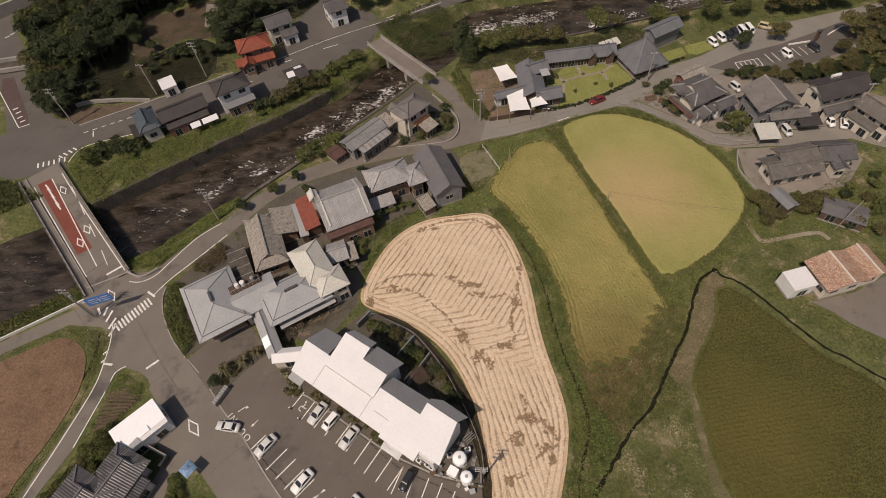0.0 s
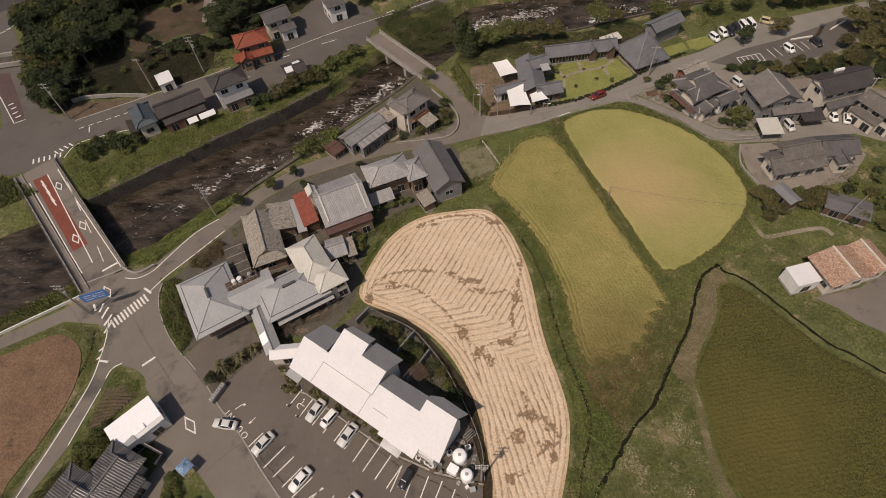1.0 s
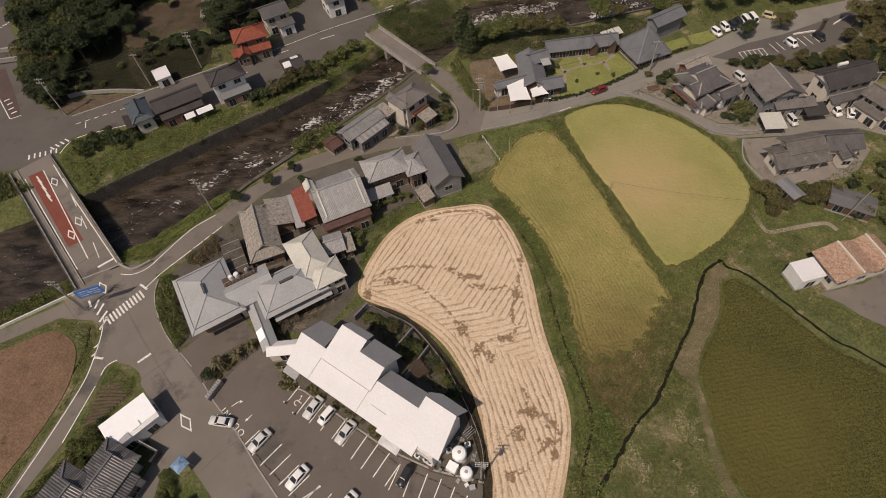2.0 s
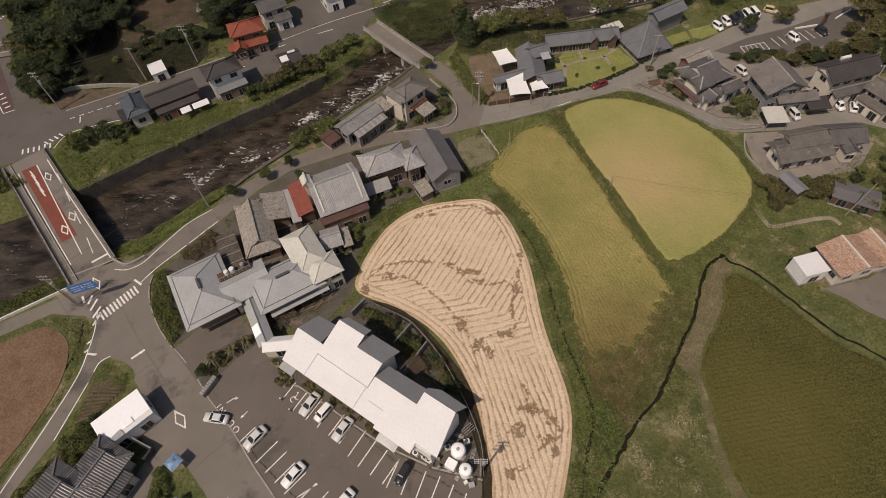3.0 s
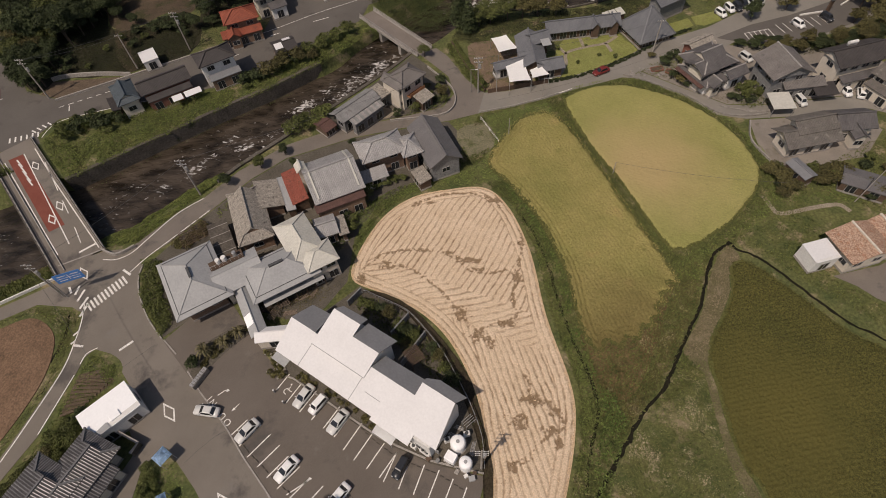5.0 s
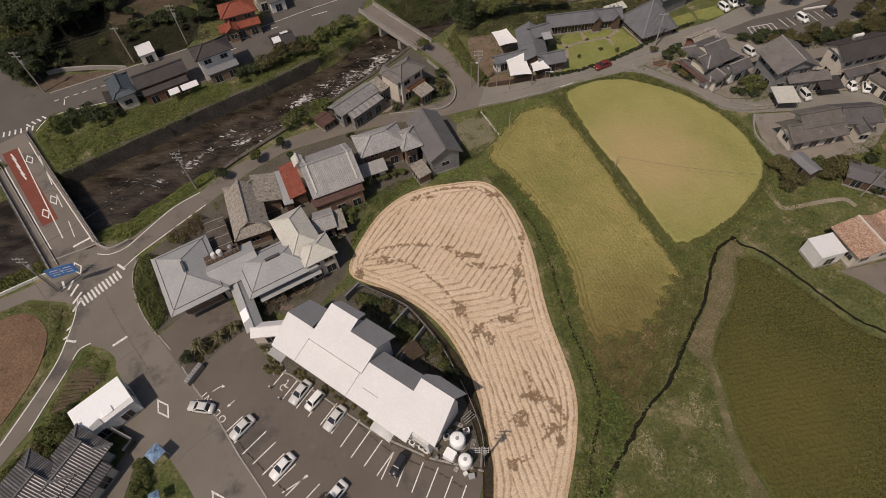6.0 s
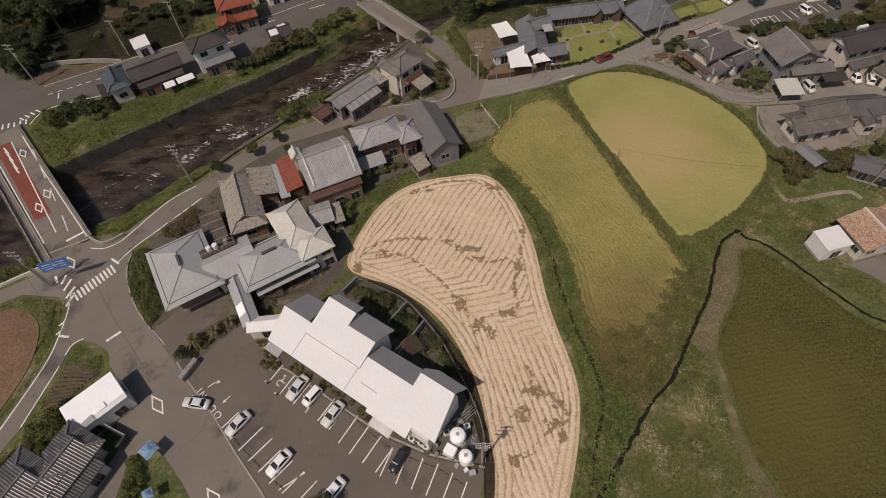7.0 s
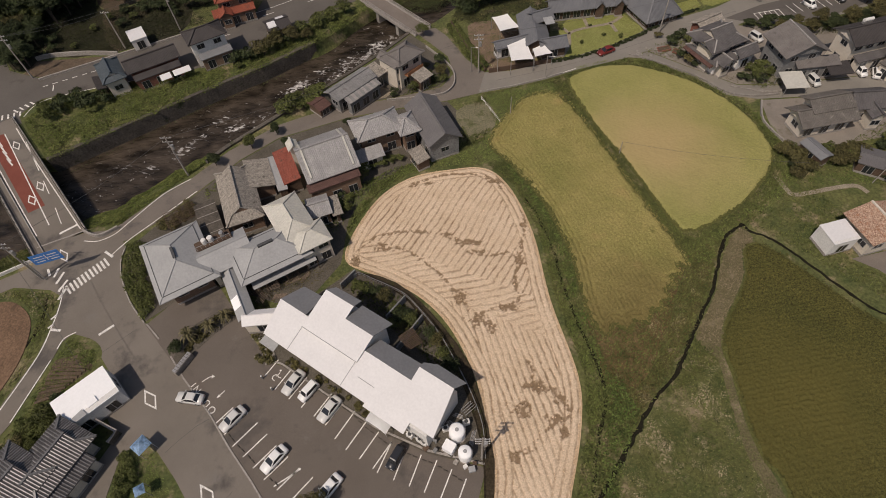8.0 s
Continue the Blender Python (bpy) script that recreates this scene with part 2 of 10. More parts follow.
WEED_LEAF = mat("weed_leaves", (0.082, 0.107, 0.024), (0.15, 0.163, 0.046), 0.3, 0.85, 0.0, 3.0, island=0.32, contrast=0.16, patch=(((0.045, 0.06, 0.016), 0.25, 0.56), ((0.2, 0.17, 0.075), 0.3, 0.6)))
BANK_LEAF = mat("bank_leaves", (0.06, 0.08, 0.019), (0.12, 0.132, 0.038), 0.3, 0.85, 0.0, 3.0, island=0.5, contrast=0.16, patch=(((0.034, 0.046, 0.013), 0.3, 0.55),))
PALE_BLADE = mat("dry_blades", (0.16, 0.13, 0.075), (0.26, 0.2, 0.135), 0.3, 0.9, 0.0, 3.0, island=0.3, contrast=0.2, patch=(((0.11, 0.11, 0.04), 0.25, 0.54),))
RICE_LEAF = mat("rice_leaves", (0.075, 0.082, 0.022), (0.12, 0.115, 0.036), 0.3, 0.9, 0.4, 4.0)
FAR_ASPHALT = mat("far_road_asphalt", (0.095, 0.084, 0.074), (0.13, 0.115, 0.101), 0.1, 0.9, 0.1, 12.0, fine_amount=0.12, patch=(((0.07, 0.062, 0.055), 0.15, 0.57),))
WORN_GRASS = mat("worn_grass", (0.13, 0.122, 0.066), (0.2, 0.176, 0.115), 0.35, 0.95, 0.4, 4.0, patch=(((0.08, 0.09, 0.034), 0.3, 0.54),))
BRIGHT_GRASS = mat("bright_grass", (0.112, 0.152, 0.036), (0.19, 0.214, 0.066), 0.3, 0.9, 0.0, 3.0, island=0.3, contrast=0.18, patch=(((0.06, 0.078, 0.02), 0.3, 0.57), ((0.25, 0.21, 0.11), 0.3, 0.6)))
LANE_ASPHALT = mat("lane_asphalt", (0.145, 0.123, 0.105), (0.191, 0.164, 0.139), 0.15, 0.9, 0.1, 12.0, fine_amount=0.14, patch=(((0.095, 0.085, 0.076), 0.2, 0.56),))
SHED_WHITE = mat("bright_white_sheet", (0.86, 0.855, 0.85), (0.9, 0.895, 0.89), 0.3, 0.5, 0.02, 3.0, fine_amount=0.03)
BARN_ROOF = mat("barn_roof_sheet", (0.115, 0.108, 0.107), (0.155, 0.146, 0.145), 0.35, 0.65, 0.1, 5.0, fine_amount=0.14, patch=(((0.19, 0.18, 0.175), 0.5, 0.6),))
STRAW_BITS = mat("loose_straw", (0.5, 0.36, 0.22), (0.66, 0.5, 0.34), 0.5, 0.9, 0.0, 3.0, island=0.3)
PATCH_STRAW = mat("matted_straw", (0.17, 0.11, 0.055), (0.27, 0.18, 0.1), 0.5, 0.9, 0.0, 3.0, island=0.3)
# near-black tone for the shade behind the garden fence
SHADE_BANK = mat("shade_bank", (0.03, 0.024, 0.015), (0.06, 0.046, 0.03), 0.5, 0.95, 0.5, 4.0, spec=0.1, patch=(((0.05, 0.052, 0.02), 0.6, 0.56),))
DITCH_AND_SHADE = mat("wet_ditch_and_shade", (0.012, 0.012, 0.008), (0.025, 0.022, 0.015), 0.8, 0.95, 0.3, 5.0, spec=0.05)
REAR_METAL = mat("dark_grey_metal_roof", (0.17, 0.17, 0.175), (0.21, 0.21, 0.215), 0.25, 0.6, 0.03, 3.0, fine_amount=0.08)
BROWN_REGROWTH = mat("brown_regrowth", (0.112, 0.084, 0.034), (0.178, 0.124, 0.06), 0.35, 0.95, 0.3, 4.0, island=0.35, contrast=0.14, patch=(((0.135, 0.088, 0.048), 0.22, 0.55),))
OLIVE_BLADE = mat("olive_blades", (0.068, 0.068, 0.02), (0.125, 0.1, 0.038), 0.15, 0.9, 0.0, 3.0, island=0.3)
DIRT_PATH = mat("brown_grass_path", (0.1, 0.09, 0.042), (0.17, 0.14, 0.08), 0.4, 0.95, 0.4, 5.0, patch=(((0.24, 0.19, 0.125), 0.2, 0.53),))
SHORT_GRASS = mat("short_grass", (0.088, 0.096, 0.03), (0.152, 0.146, 0.052), 0.3, 0.9, 0.0, 3.0, island=0.3, contrast=0.16, patch=(((0.38, 0.31, 0.21), 0.24, 0.5), ((0.05, 0.065, 0.018), 0.22, 0.58)))


def straw_rows_material():
    """Straw on the ridges, mixed by height to darker soil brown in the furrows between them."""
    m = mat("straw_rows", (0.54, 0.405, 0.275), (0.66, 0.515, 0.375), 0.2, 0.95, 0.5, 5.0, fine_amount=0.2)
    nt = m.node_tree
    bsdf = nt.nodes["Principled BSDF"]
    straw = bsdf.inputs["Base Color"].links[0].from_socket
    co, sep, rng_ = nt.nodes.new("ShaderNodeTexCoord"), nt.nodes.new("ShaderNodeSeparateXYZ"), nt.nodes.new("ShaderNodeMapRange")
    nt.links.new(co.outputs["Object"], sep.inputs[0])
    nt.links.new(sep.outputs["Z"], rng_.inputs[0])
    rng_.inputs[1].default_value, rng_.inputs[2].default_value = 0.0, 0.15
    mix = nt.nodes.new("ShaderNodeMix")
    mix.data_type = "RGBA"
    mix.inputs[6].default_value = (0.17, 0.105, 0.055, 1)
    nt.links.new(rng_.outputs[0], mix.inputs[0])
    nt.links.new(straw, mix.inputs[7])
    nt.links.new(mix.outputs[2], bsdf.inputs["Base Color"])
    return m


STRAW_ROWS = straw_rows_material()


def ripening(m, centre, radius, colour):
    """Lets a crop turn to another colour round its middle, with a ragged limit."""
    nt = m.node_tree
    bsdf = nt.nodes["Principled BSDF"]
    green = bsdf.inputs["Base Color"].links[0].from_socket
    co, dist, rng_, mix, nz, add = (nt.nodes.new(k) for k in ("ShaderNodeTexCoord", "ShaderNodeVectorMath", "ShaderNodeMapRange", "ShaderNodeMix", "ShaderNodeTexNoise", "ShaderNodeMath"))
    dist.operation, add.operation, mix.data_type = "DISTANCE", "MULTIPLY_ADD", "RGBA"
    dist.inputs[1].default_value = centre
    nz.inputs["Scale"].default_value, nz.inputs["Detail"].default_value = 0.12, 5
    nt.links.new(co.outputs["Object"], dist.inputs[0])
    nt.links.new(co.outputs["Object"], nz.inputs["Vector"])
    nt.links.new(nz.outputs[0], add.inputs[0])
    add.inputs[1].default_value = radius * 1.1
    nt.links.new(dist.outputs["Value"], add.inputs[2])
    nt.links.new(add.outputs[0], rng_.inputs[0])
    rng_.inputs[1].default_value, rng_.inputs[2].default_value = radius * 0.75, radius * 1.75
    mix.inputs[6].default_value = (*colour, 1)
    nt.links.new(rng_.outputs[0], mix.inputs[0])
    nt.links.new(green, mix.inputs[7])
    nt.links.new(mix.outputs[2], bsdf.inputs["Base Color"])


RICE_GOLD = mat("golden_rice", (0.22, 0.216, 0.064), (0.31, 0.275, 0.1), 0.07, 0.9, 0.5, 5.0, contrast=0.2, fine_amount=0.24)
ripening(RICE_GREEN, (42.0, 26.0, 0.5), 12.0, (0.096, 0.084, 0.021))
ripening(RICE_EARS_GREEN, (42.0, 26.0, 0.5), 12.0, (0.115, 0.097, 0.025))
ripening(RICE_GOLD, (33.5, 75.0, 0.6), 14.0, (0.375, 0.285, 0.13))
ripening(RICE, (22.0, 33.0, 0.4), 19.0, (0.13, 0.1, 0.036))
ripening(RICE_EARS, (22.0, 33.0, 0.4), 19.0, (0.15, 0.114, 0.043))
ripening(RICE_EARS_GOLD, (33.5, 75.0, 0.7), 14.0, (0.39, 0.295, 0.14))


# ---- mesh helpers ----
def mesh_of(name, bm, material):
    me = bpy.data.meshes.new(name)
    bmesh.ops.recalc_face_normals(bm, faces=bm.faces)
    bm.to_mesh(me)
    bm.free()
    me.materials.append(material)
    return me


def part(name, bm, material, parent, label=""):
    ob = new(name, mesh_of(name, bm, material) if isinstance(bm, bmesh.types.BMesh) else bm)
    ob.parent = parent
    if label:
        ob["label"] = label
    return ob


def thing(name, label, category, at=(0, 0, 0), turn=0.0, group="", kind=""):
    ob = new(name)
    ob.empty_display_size = 0.5
    ob.matrix_world = pose(*at, 0, 0, turn)
    return tagged(ob, label, category, group, kind)


def box(bm, x0, x1, y0, y1, z0, z1, m=None):
    vs = [bm.verts.new((m @ Vector(p)) if m else p) for p in ((x0, y0, z0), (x1, y0, z0), (x1, y1, z0), (x0, y1, z0), (x0, y0, z1), (x1, y0, z1), (x1, y1, z1), (x0, y1, z1))]
    for f in ((3, 2, 1, 0), (4, 5, 6, 7), (0, 1, 5, 4), (1, 2, 6, 5), (2, 3, 7, 6), (3, 0, 4, 7)):
        bm.faces.new([vs[i] for i in f])


def prism(bm, pts, depth):
    """A solid with the given upper outline (3D points), going straight down by depth."""
    top = [bm.verts.new(p) for p in pts]
    low = [bm.verts.new((p[0], p[1], p[2] - depth)) for p in pts]
    n = len(pts)
    bm.faces.new(top)
    bm.faces.new(low[::-1])
    for i in range(n):
        bm.faces.new((top[i], low[i], low[(i + 1) % n], top[(i + 1) % n]))


def tube(bm, a, b, r0, r1=None, n=8, caps=True):
    a, b, r1 = Vector(a), Vector(b), r0 if r1 is None else r1
    q = (b - a).to_track_quat("Z", "Y")
    ring = [[bm.verts.new(p + q @ Vector((r * math.cos(6.28319 * k / n), r * math.sin(6.28319 * k / n), 0))) for k in range(n)] for p, r in ((a, r0), (b, r1))]
    for k in range(n):
        bm.faces.new((ring[0][k], ring[0][(k + 1) % n], ring[1][(k + 1) % n], ring[1][k]))
    if caps:
        bm.faces.new(ring[0][::-1])
        bm.faces.new(ring[1])


def beam(bm, a, b, w, h):
    """A bar of w by h whose middle line goes from a to b."""
    a, b = Vector(a), Vector(b)
    d = b - a
    side = Vector((-d.y, d.x, 0)).normalized() if d.xy.length > 1e-6 else Vector((1, 0, 0))
    up = d.cross(side).normalized() * -1
    if up.z < 0:
        up = -up
    ends = [[p + side * sx * w / 2 + up * sz * h / 2 for sx, sz in ((-1, -1), (1, -1), (1, 1), (-1, 1))] for p in (a, b)]
    vs = [[bm.verts.new(p) for p in e] for e in ends]
    bm.faces.new(vs[0][::-1])
    bm.faces.new(vs[1])
    for k in range(4):
        bm.faces.new((vs[0][k], vs[0][(k + 1) % 4], vs[1][(k + 1) % 4], vs[1][k]))


def spline(pts, n=5, closed=False):
    """Catmull-Rom points through pts."""
    p = [Vector((*q, 0)) if len(q) == 2 else Vector(q) for q in pts]
    out, m = [], len(p)
    for i in range(m if closed else m - 1):
        if closed:
            a, b, c, d = p[i - 1], p[i], p[(i + 1) % m], p[(i + 2) % m]
        else:
            a, b, c, d = p[max(i - 1, 0)], p[i], p[i + 1], p[min(i + 2, m - 1)]
        for k in range(n):
            t = k / n
            out.append(0.5 * (2 * b + (c - a) * t + (2 * a - 5 * b + 4 * c - d) * t * t + (3 * b - a - 3 * c + d) * t ** 3))
    if not closed:
        out.append(p[-1])
    return out


def ribbon(bm, pts, left, right, z0, z1):
    """A bar swept along a line in plan: from left to right of it, from z0 to z1 (above the line's own z)."""
    pts = [Vector((*p, 0)) if len(p) == 2 else Vector(p) for p in pts]
    rows = []
    for i, p in enumerate(pts):
        d = (pts[min(i + 1, len(pts) - 1)] - pts[max(i - 1, 0)]).xy.normalized()
        nrm = Vector((-d.y, d.x, 0))
        rows.append([bm.verts.new(p + nrm * s + Vector((0, 0, z))) for s, z in ((left, z0), (left, z1), (-right, z1), (-right, z0))])
    for a, b in zip(rows, rows[1:]):
        for k in range(4):
            bm.faces.new((a[k], b[k], b[(k + 1) % 4], a[(k + 1) % 4]))
    bm.faces.new(rows[0][::-1])
    bm.faces.new(rows[-1])


def vnoise(px, py, scale, seed):
    """Smooth value noise from 0 to 1 over the plan."""
    lat = np.random.default_rng(seed).random((256, 256))
    x, y = np.asarray(px) * scale + 500, np.asarray(py) * scale + 500
    i, j = np.floor(x).astype(int), np.floor(y).astype(int)
    fx, fy = x - i, y - j
    fx, fy = fx * fx * (3 - 2 * fx), fy * fy * (3 - 2 * fy)
    i0, i1, j0, j1 = i & 255, (i + 1) & 255, j & 255, (j + 1) & 255
    return (lat[i0, j0] * (1 - fx) + lat[i1, j0] * fx) * (1 - fy) + (lat[i0, j1] * (1 - fx) + lat[i1, j1] * fx) * fy


def inside(x, y, poly):
    hit, j = False, len(poly) - 1
    for i in range(len(poly)):
        xi, yi, xj, yj = poly[i][0], poly[i][1], poly[j][0], poly[j][1]
        if (yi > y) != (yj > y) and x < (xj - xi) * (y - yi) / (yj - yi) + xi:
            hit = not hit
        j = i
    return hit


def sheet(name, pts, z, material, label, category, depth=0.25, smooth=0, parent=None):
    """A flat piece of ground with an edge of its own."""
    out = [(p[0], p[1], z) for p in (spline(pts, smooth, True) if smooth else pts)]
    if sum(p[0] * q[1] - q[0] * p[1] for p, q in zip(out, out[1:] + out[:1])) < 0:
        out.reverse()
    n = len(out)
    tris = []
    for t in tessellate_polygon([[Vector(p) for p in out]]):
        (ax, ay, _), (bx, by, _), (cx, cy, _) = (out[k] for k in t)
        tris.append(tuple(t) if (bx - ax) * (cy - ay) - (by - ay) * (cx - ax) > 0 else tuple(t)[::-1])
    sides = [(k, k + n, (k + 1) % n + n, (k + 1) % n) for k in range(n)]
    me = bpy.data.meshes.new(name)
    me.from_pydata(out + [(x, y, z - depth) for x, y, z in out], [], tris + sides)
    me.materials.append(material)
    ob = part(name, me, None, parent)
    return tagged(ob, label, category, "", "structure") if parent is None else ob

# ---- the ground and the river ----
RIVER = radians(35)
RU, RV = Vector((math.cos(RIVER), math.sin(RIVER))), Vector((-math.sin(RIVER), math.cos(RIVER)))
SOUTH_TOP = [(-420, -160), (-120, 20), (-84.7, 43.6), (-71.9, 52.3), (-65.8, 57.3), (-59.5, 60), (-55, 65.6), (-50.4, 70.4), (-45.4, 76.9), (-38.1, 84.2), (-31, 91.5), (-24, 98.5), (-17, 106), (-11.6, 112.6), (-6.7, 115.5), (-3, 120), (2, 126), (18, 127.5), (26, 127), (41, 131.5), (57, 136), (78, 141), (160, 160), (480, 240)]
NORTH_TOP = [(-420, -90), (-140, 48), (-99.4, 73), (-91, 77), (-80.5, 75.5), (-63, 88.5), (-52, 96.5), (-43.8, 102), (-34, 110), (-29, 117.5), (-24, 124), (-15, 133), (-6, 141), (0, 147), (16, 150), (30, 152), (44, 155), (80, 162), (160, 178), (480, 260)]
WATER_Z = -3.4


def uv_line(pts):
    q = sorted((Vector(p).dot(RU), Vector(p).dot(RV)) for p in pts)
    return [a for a, b in q], [b for a, b in q]


S_LINE, N_LINE = uv_line(SOUTH_TOP), uv_line(NORTH_TOP)
S_SLOPE = ([-500, 0, 6, 50, 54, 500], [7.4, 7.4, 0.5, 0.5, 2.4, 2.4])  # how wide the bank's slope is, along the river
N_SLOPE = ([-500, -34, -24, 32, 40, 500], [5.0, 5.0, 0.5, 0.5, 2.4, 2.4])


RAPIDS = [((-13.4, 114.7), 1.4), ((-16.2, 114.6), 1.6), ((-19.7, 112.6), 1.6), ((-22.1, 108.6), 1.8), ((-26.0, 106.8), 2.0), ((-27.2, 104.4), 1.8), ((-27.6, 101.4), 1.8), ((-31.6, 103.6), 1.8), ((-33.4, 94.6), 1.6), ((-36.6, 91.4), 1.8), ((-38.6, 88.8), 1.5), ((-41.4, 86.0), 1.4), ((-44.2, 83.9), 1.2), ((-41.5, 90.5), 1.6), ((-47, 86.4), 1.6), ((-50.6, 88.8), 1.5), ((-54, 83.0), 1.6), ((-56.6, 79.6), 1.6), ((-37, 98.4), 2.4), ((-62, 74.6), 1.4),
          ((1.4, 135.2), 2.4), ((5.4, 136.4), 2.8), ((10.2, 136.8), 2.8), ((14.6, 139.8), 2.4), ((19.4, 140.6), 2.2), ((22.6, 142.4), 1.6), ((18, 134.4), 1.8), ((23.6, 133.4), 1.6), ((34.4, 137.6), 1.8), ((44, 141), 2.2), ((55, 144), 2.2), ((9, 132.6), 2.2)]


def river_surface():
    """The water: long ripples down the current, broken and raised in the rapids."""
    rows, u = [], -130.0
    while u < 130:
        rows.append(u)
        u += 0.5 if -45 < u < 110 else 1.6
    rows = [-3500, -900, -300] + rows + [300, 900, 3500]
    m = 60
    U = np.repeat(np.array(rows)[:, None], m + 1, 1)
    F = np.repeat(np.linspace(0.02, 0.98, m + 1)[None, :], len(rows), 0)
    S, N = np.interp(U, *S_LINE), np.interp(U, *N_LINE)
    V = S + (N - S) * F
    X, Y = RU.x * U + RV.x * V, RU.y * U + RV.y * V
    fast = np.zeros(U.shape)
    for (cx, cy), r in RAPIDS:
        dx, dy = X - cx, Y - cy
        along, across = dx * RU.x + dy * RU.y, dx * RV.x + dy * RV.y
        fast = np.maximum(fast, 0.9 * np.exp(-(along / (r * 1.6)) ** 2 - (across / r) ** 2))
    fast = np.clip(fast * (0.35 + 1.1 * vnoise(U * 0.5, V, 0.55, 83)) + 0.5 * vnoise(U * 0.3, V, 0.16, 84) ** 2 * vnoise(U * 0.6, V, 0.5, 85), 0, 1)
    ripple = vnoise(U * 0.45, V, 1.0, 81) * 0.6 + vnoise(U * 0.8, V * 1.6, 1.0, 82) * 0.4 - 0.5
    Z = WATER_Z + ripple * (0.05 + 0.34 * fast)
    verts = np.stack([X, Y, Z], -1).reshape(-1, 3)
    w = m + 1
    k = (np.arange(len(rows) - 1)[:, None] * w + np.arange(m)[None, :]).ravel()
    faces = np.stack([k, k + w, k + w + 1, k + 1], 1)
    me = bpy.data.meshes.new("water")
    me.from_pydata(verts.tolist(), [], faces.tolist())
    me.polygons.foreach_set("use_smooth", [True] * len(me.polygons))
    a = me.attributes.new("rapids", "FLOAT", "POINT")
    a.data.foreach_set("value", fast.ravel().astype(np.float32))
    me.materials.append(WATER)
    tagged(new("water", me), "dark shallow river with white ripples over stones", "river", "", "structure")


def build_ground():
    us = [-3500, -1500, -700, -400, -250] + [-180 + 2.5 * k for k in range(160)] + [260, 400, 700, 1500, 3500]
    rows = []
    for u in us:
        s, n = np.interp(u, *S_LINE), np.interp(u, *N_LINE)
        wob = noise.noise((u * 0.12, 3.0, 0.0)) * 0.4
        prof = [(s - k, 0.0) for k in (4000, 1500, 600, 300, 150, 80, 50, 30, 18, 10, 5, 2)]
        a, b = np.interp(u, *S_SLOPE), np.interp(u, *N_SLOPE)
        prof += [(s, 0.0), (s + 0.35 * a, -0.9), (s + 0.75 * a, -2.6), (s + a + (wob if a > 1 else 0), WATER_Z - 0.2), (s * 0.6 + n * 0.4, -4.3)]
        prof += [(s * 0.4 + n * 0.6, -4.3), (n - b - (wob if b > 1 else 0), WATER_Z - 0.2), (n - 0.75 * b, -2.6), (n - 0.35 * b, -0.9), (n, 0.0)]
        prof += [(n + k, 0.0) for k in (2, 5, 10, 18, 30, 50, 80, 150, 300, 600, 1500, 4000)]
        rows.append([(RU * u + RV * v).to_tuple() + (z,) for v, z in prof])
    verts, faces, w = [p for r in rows for p in r], [], len(rows[0])
    for i in range(len(rows) - 1):
        for j in range(w - 1):
            faces.append((i * w + j, (i + 1) * w + j, (i + 1) * w + j + 1, i * w + j + 1))
    me = bpy.data.meshes.new("ground")
    me.from_pydata(verts, [], faces)
    me.materials.append(GRASS_GROUND)
    ob = tagged(new("ground", me), "rough green and brown grass on flat valley ground", "ground", "", "structure")
    river_surface()
    return ob


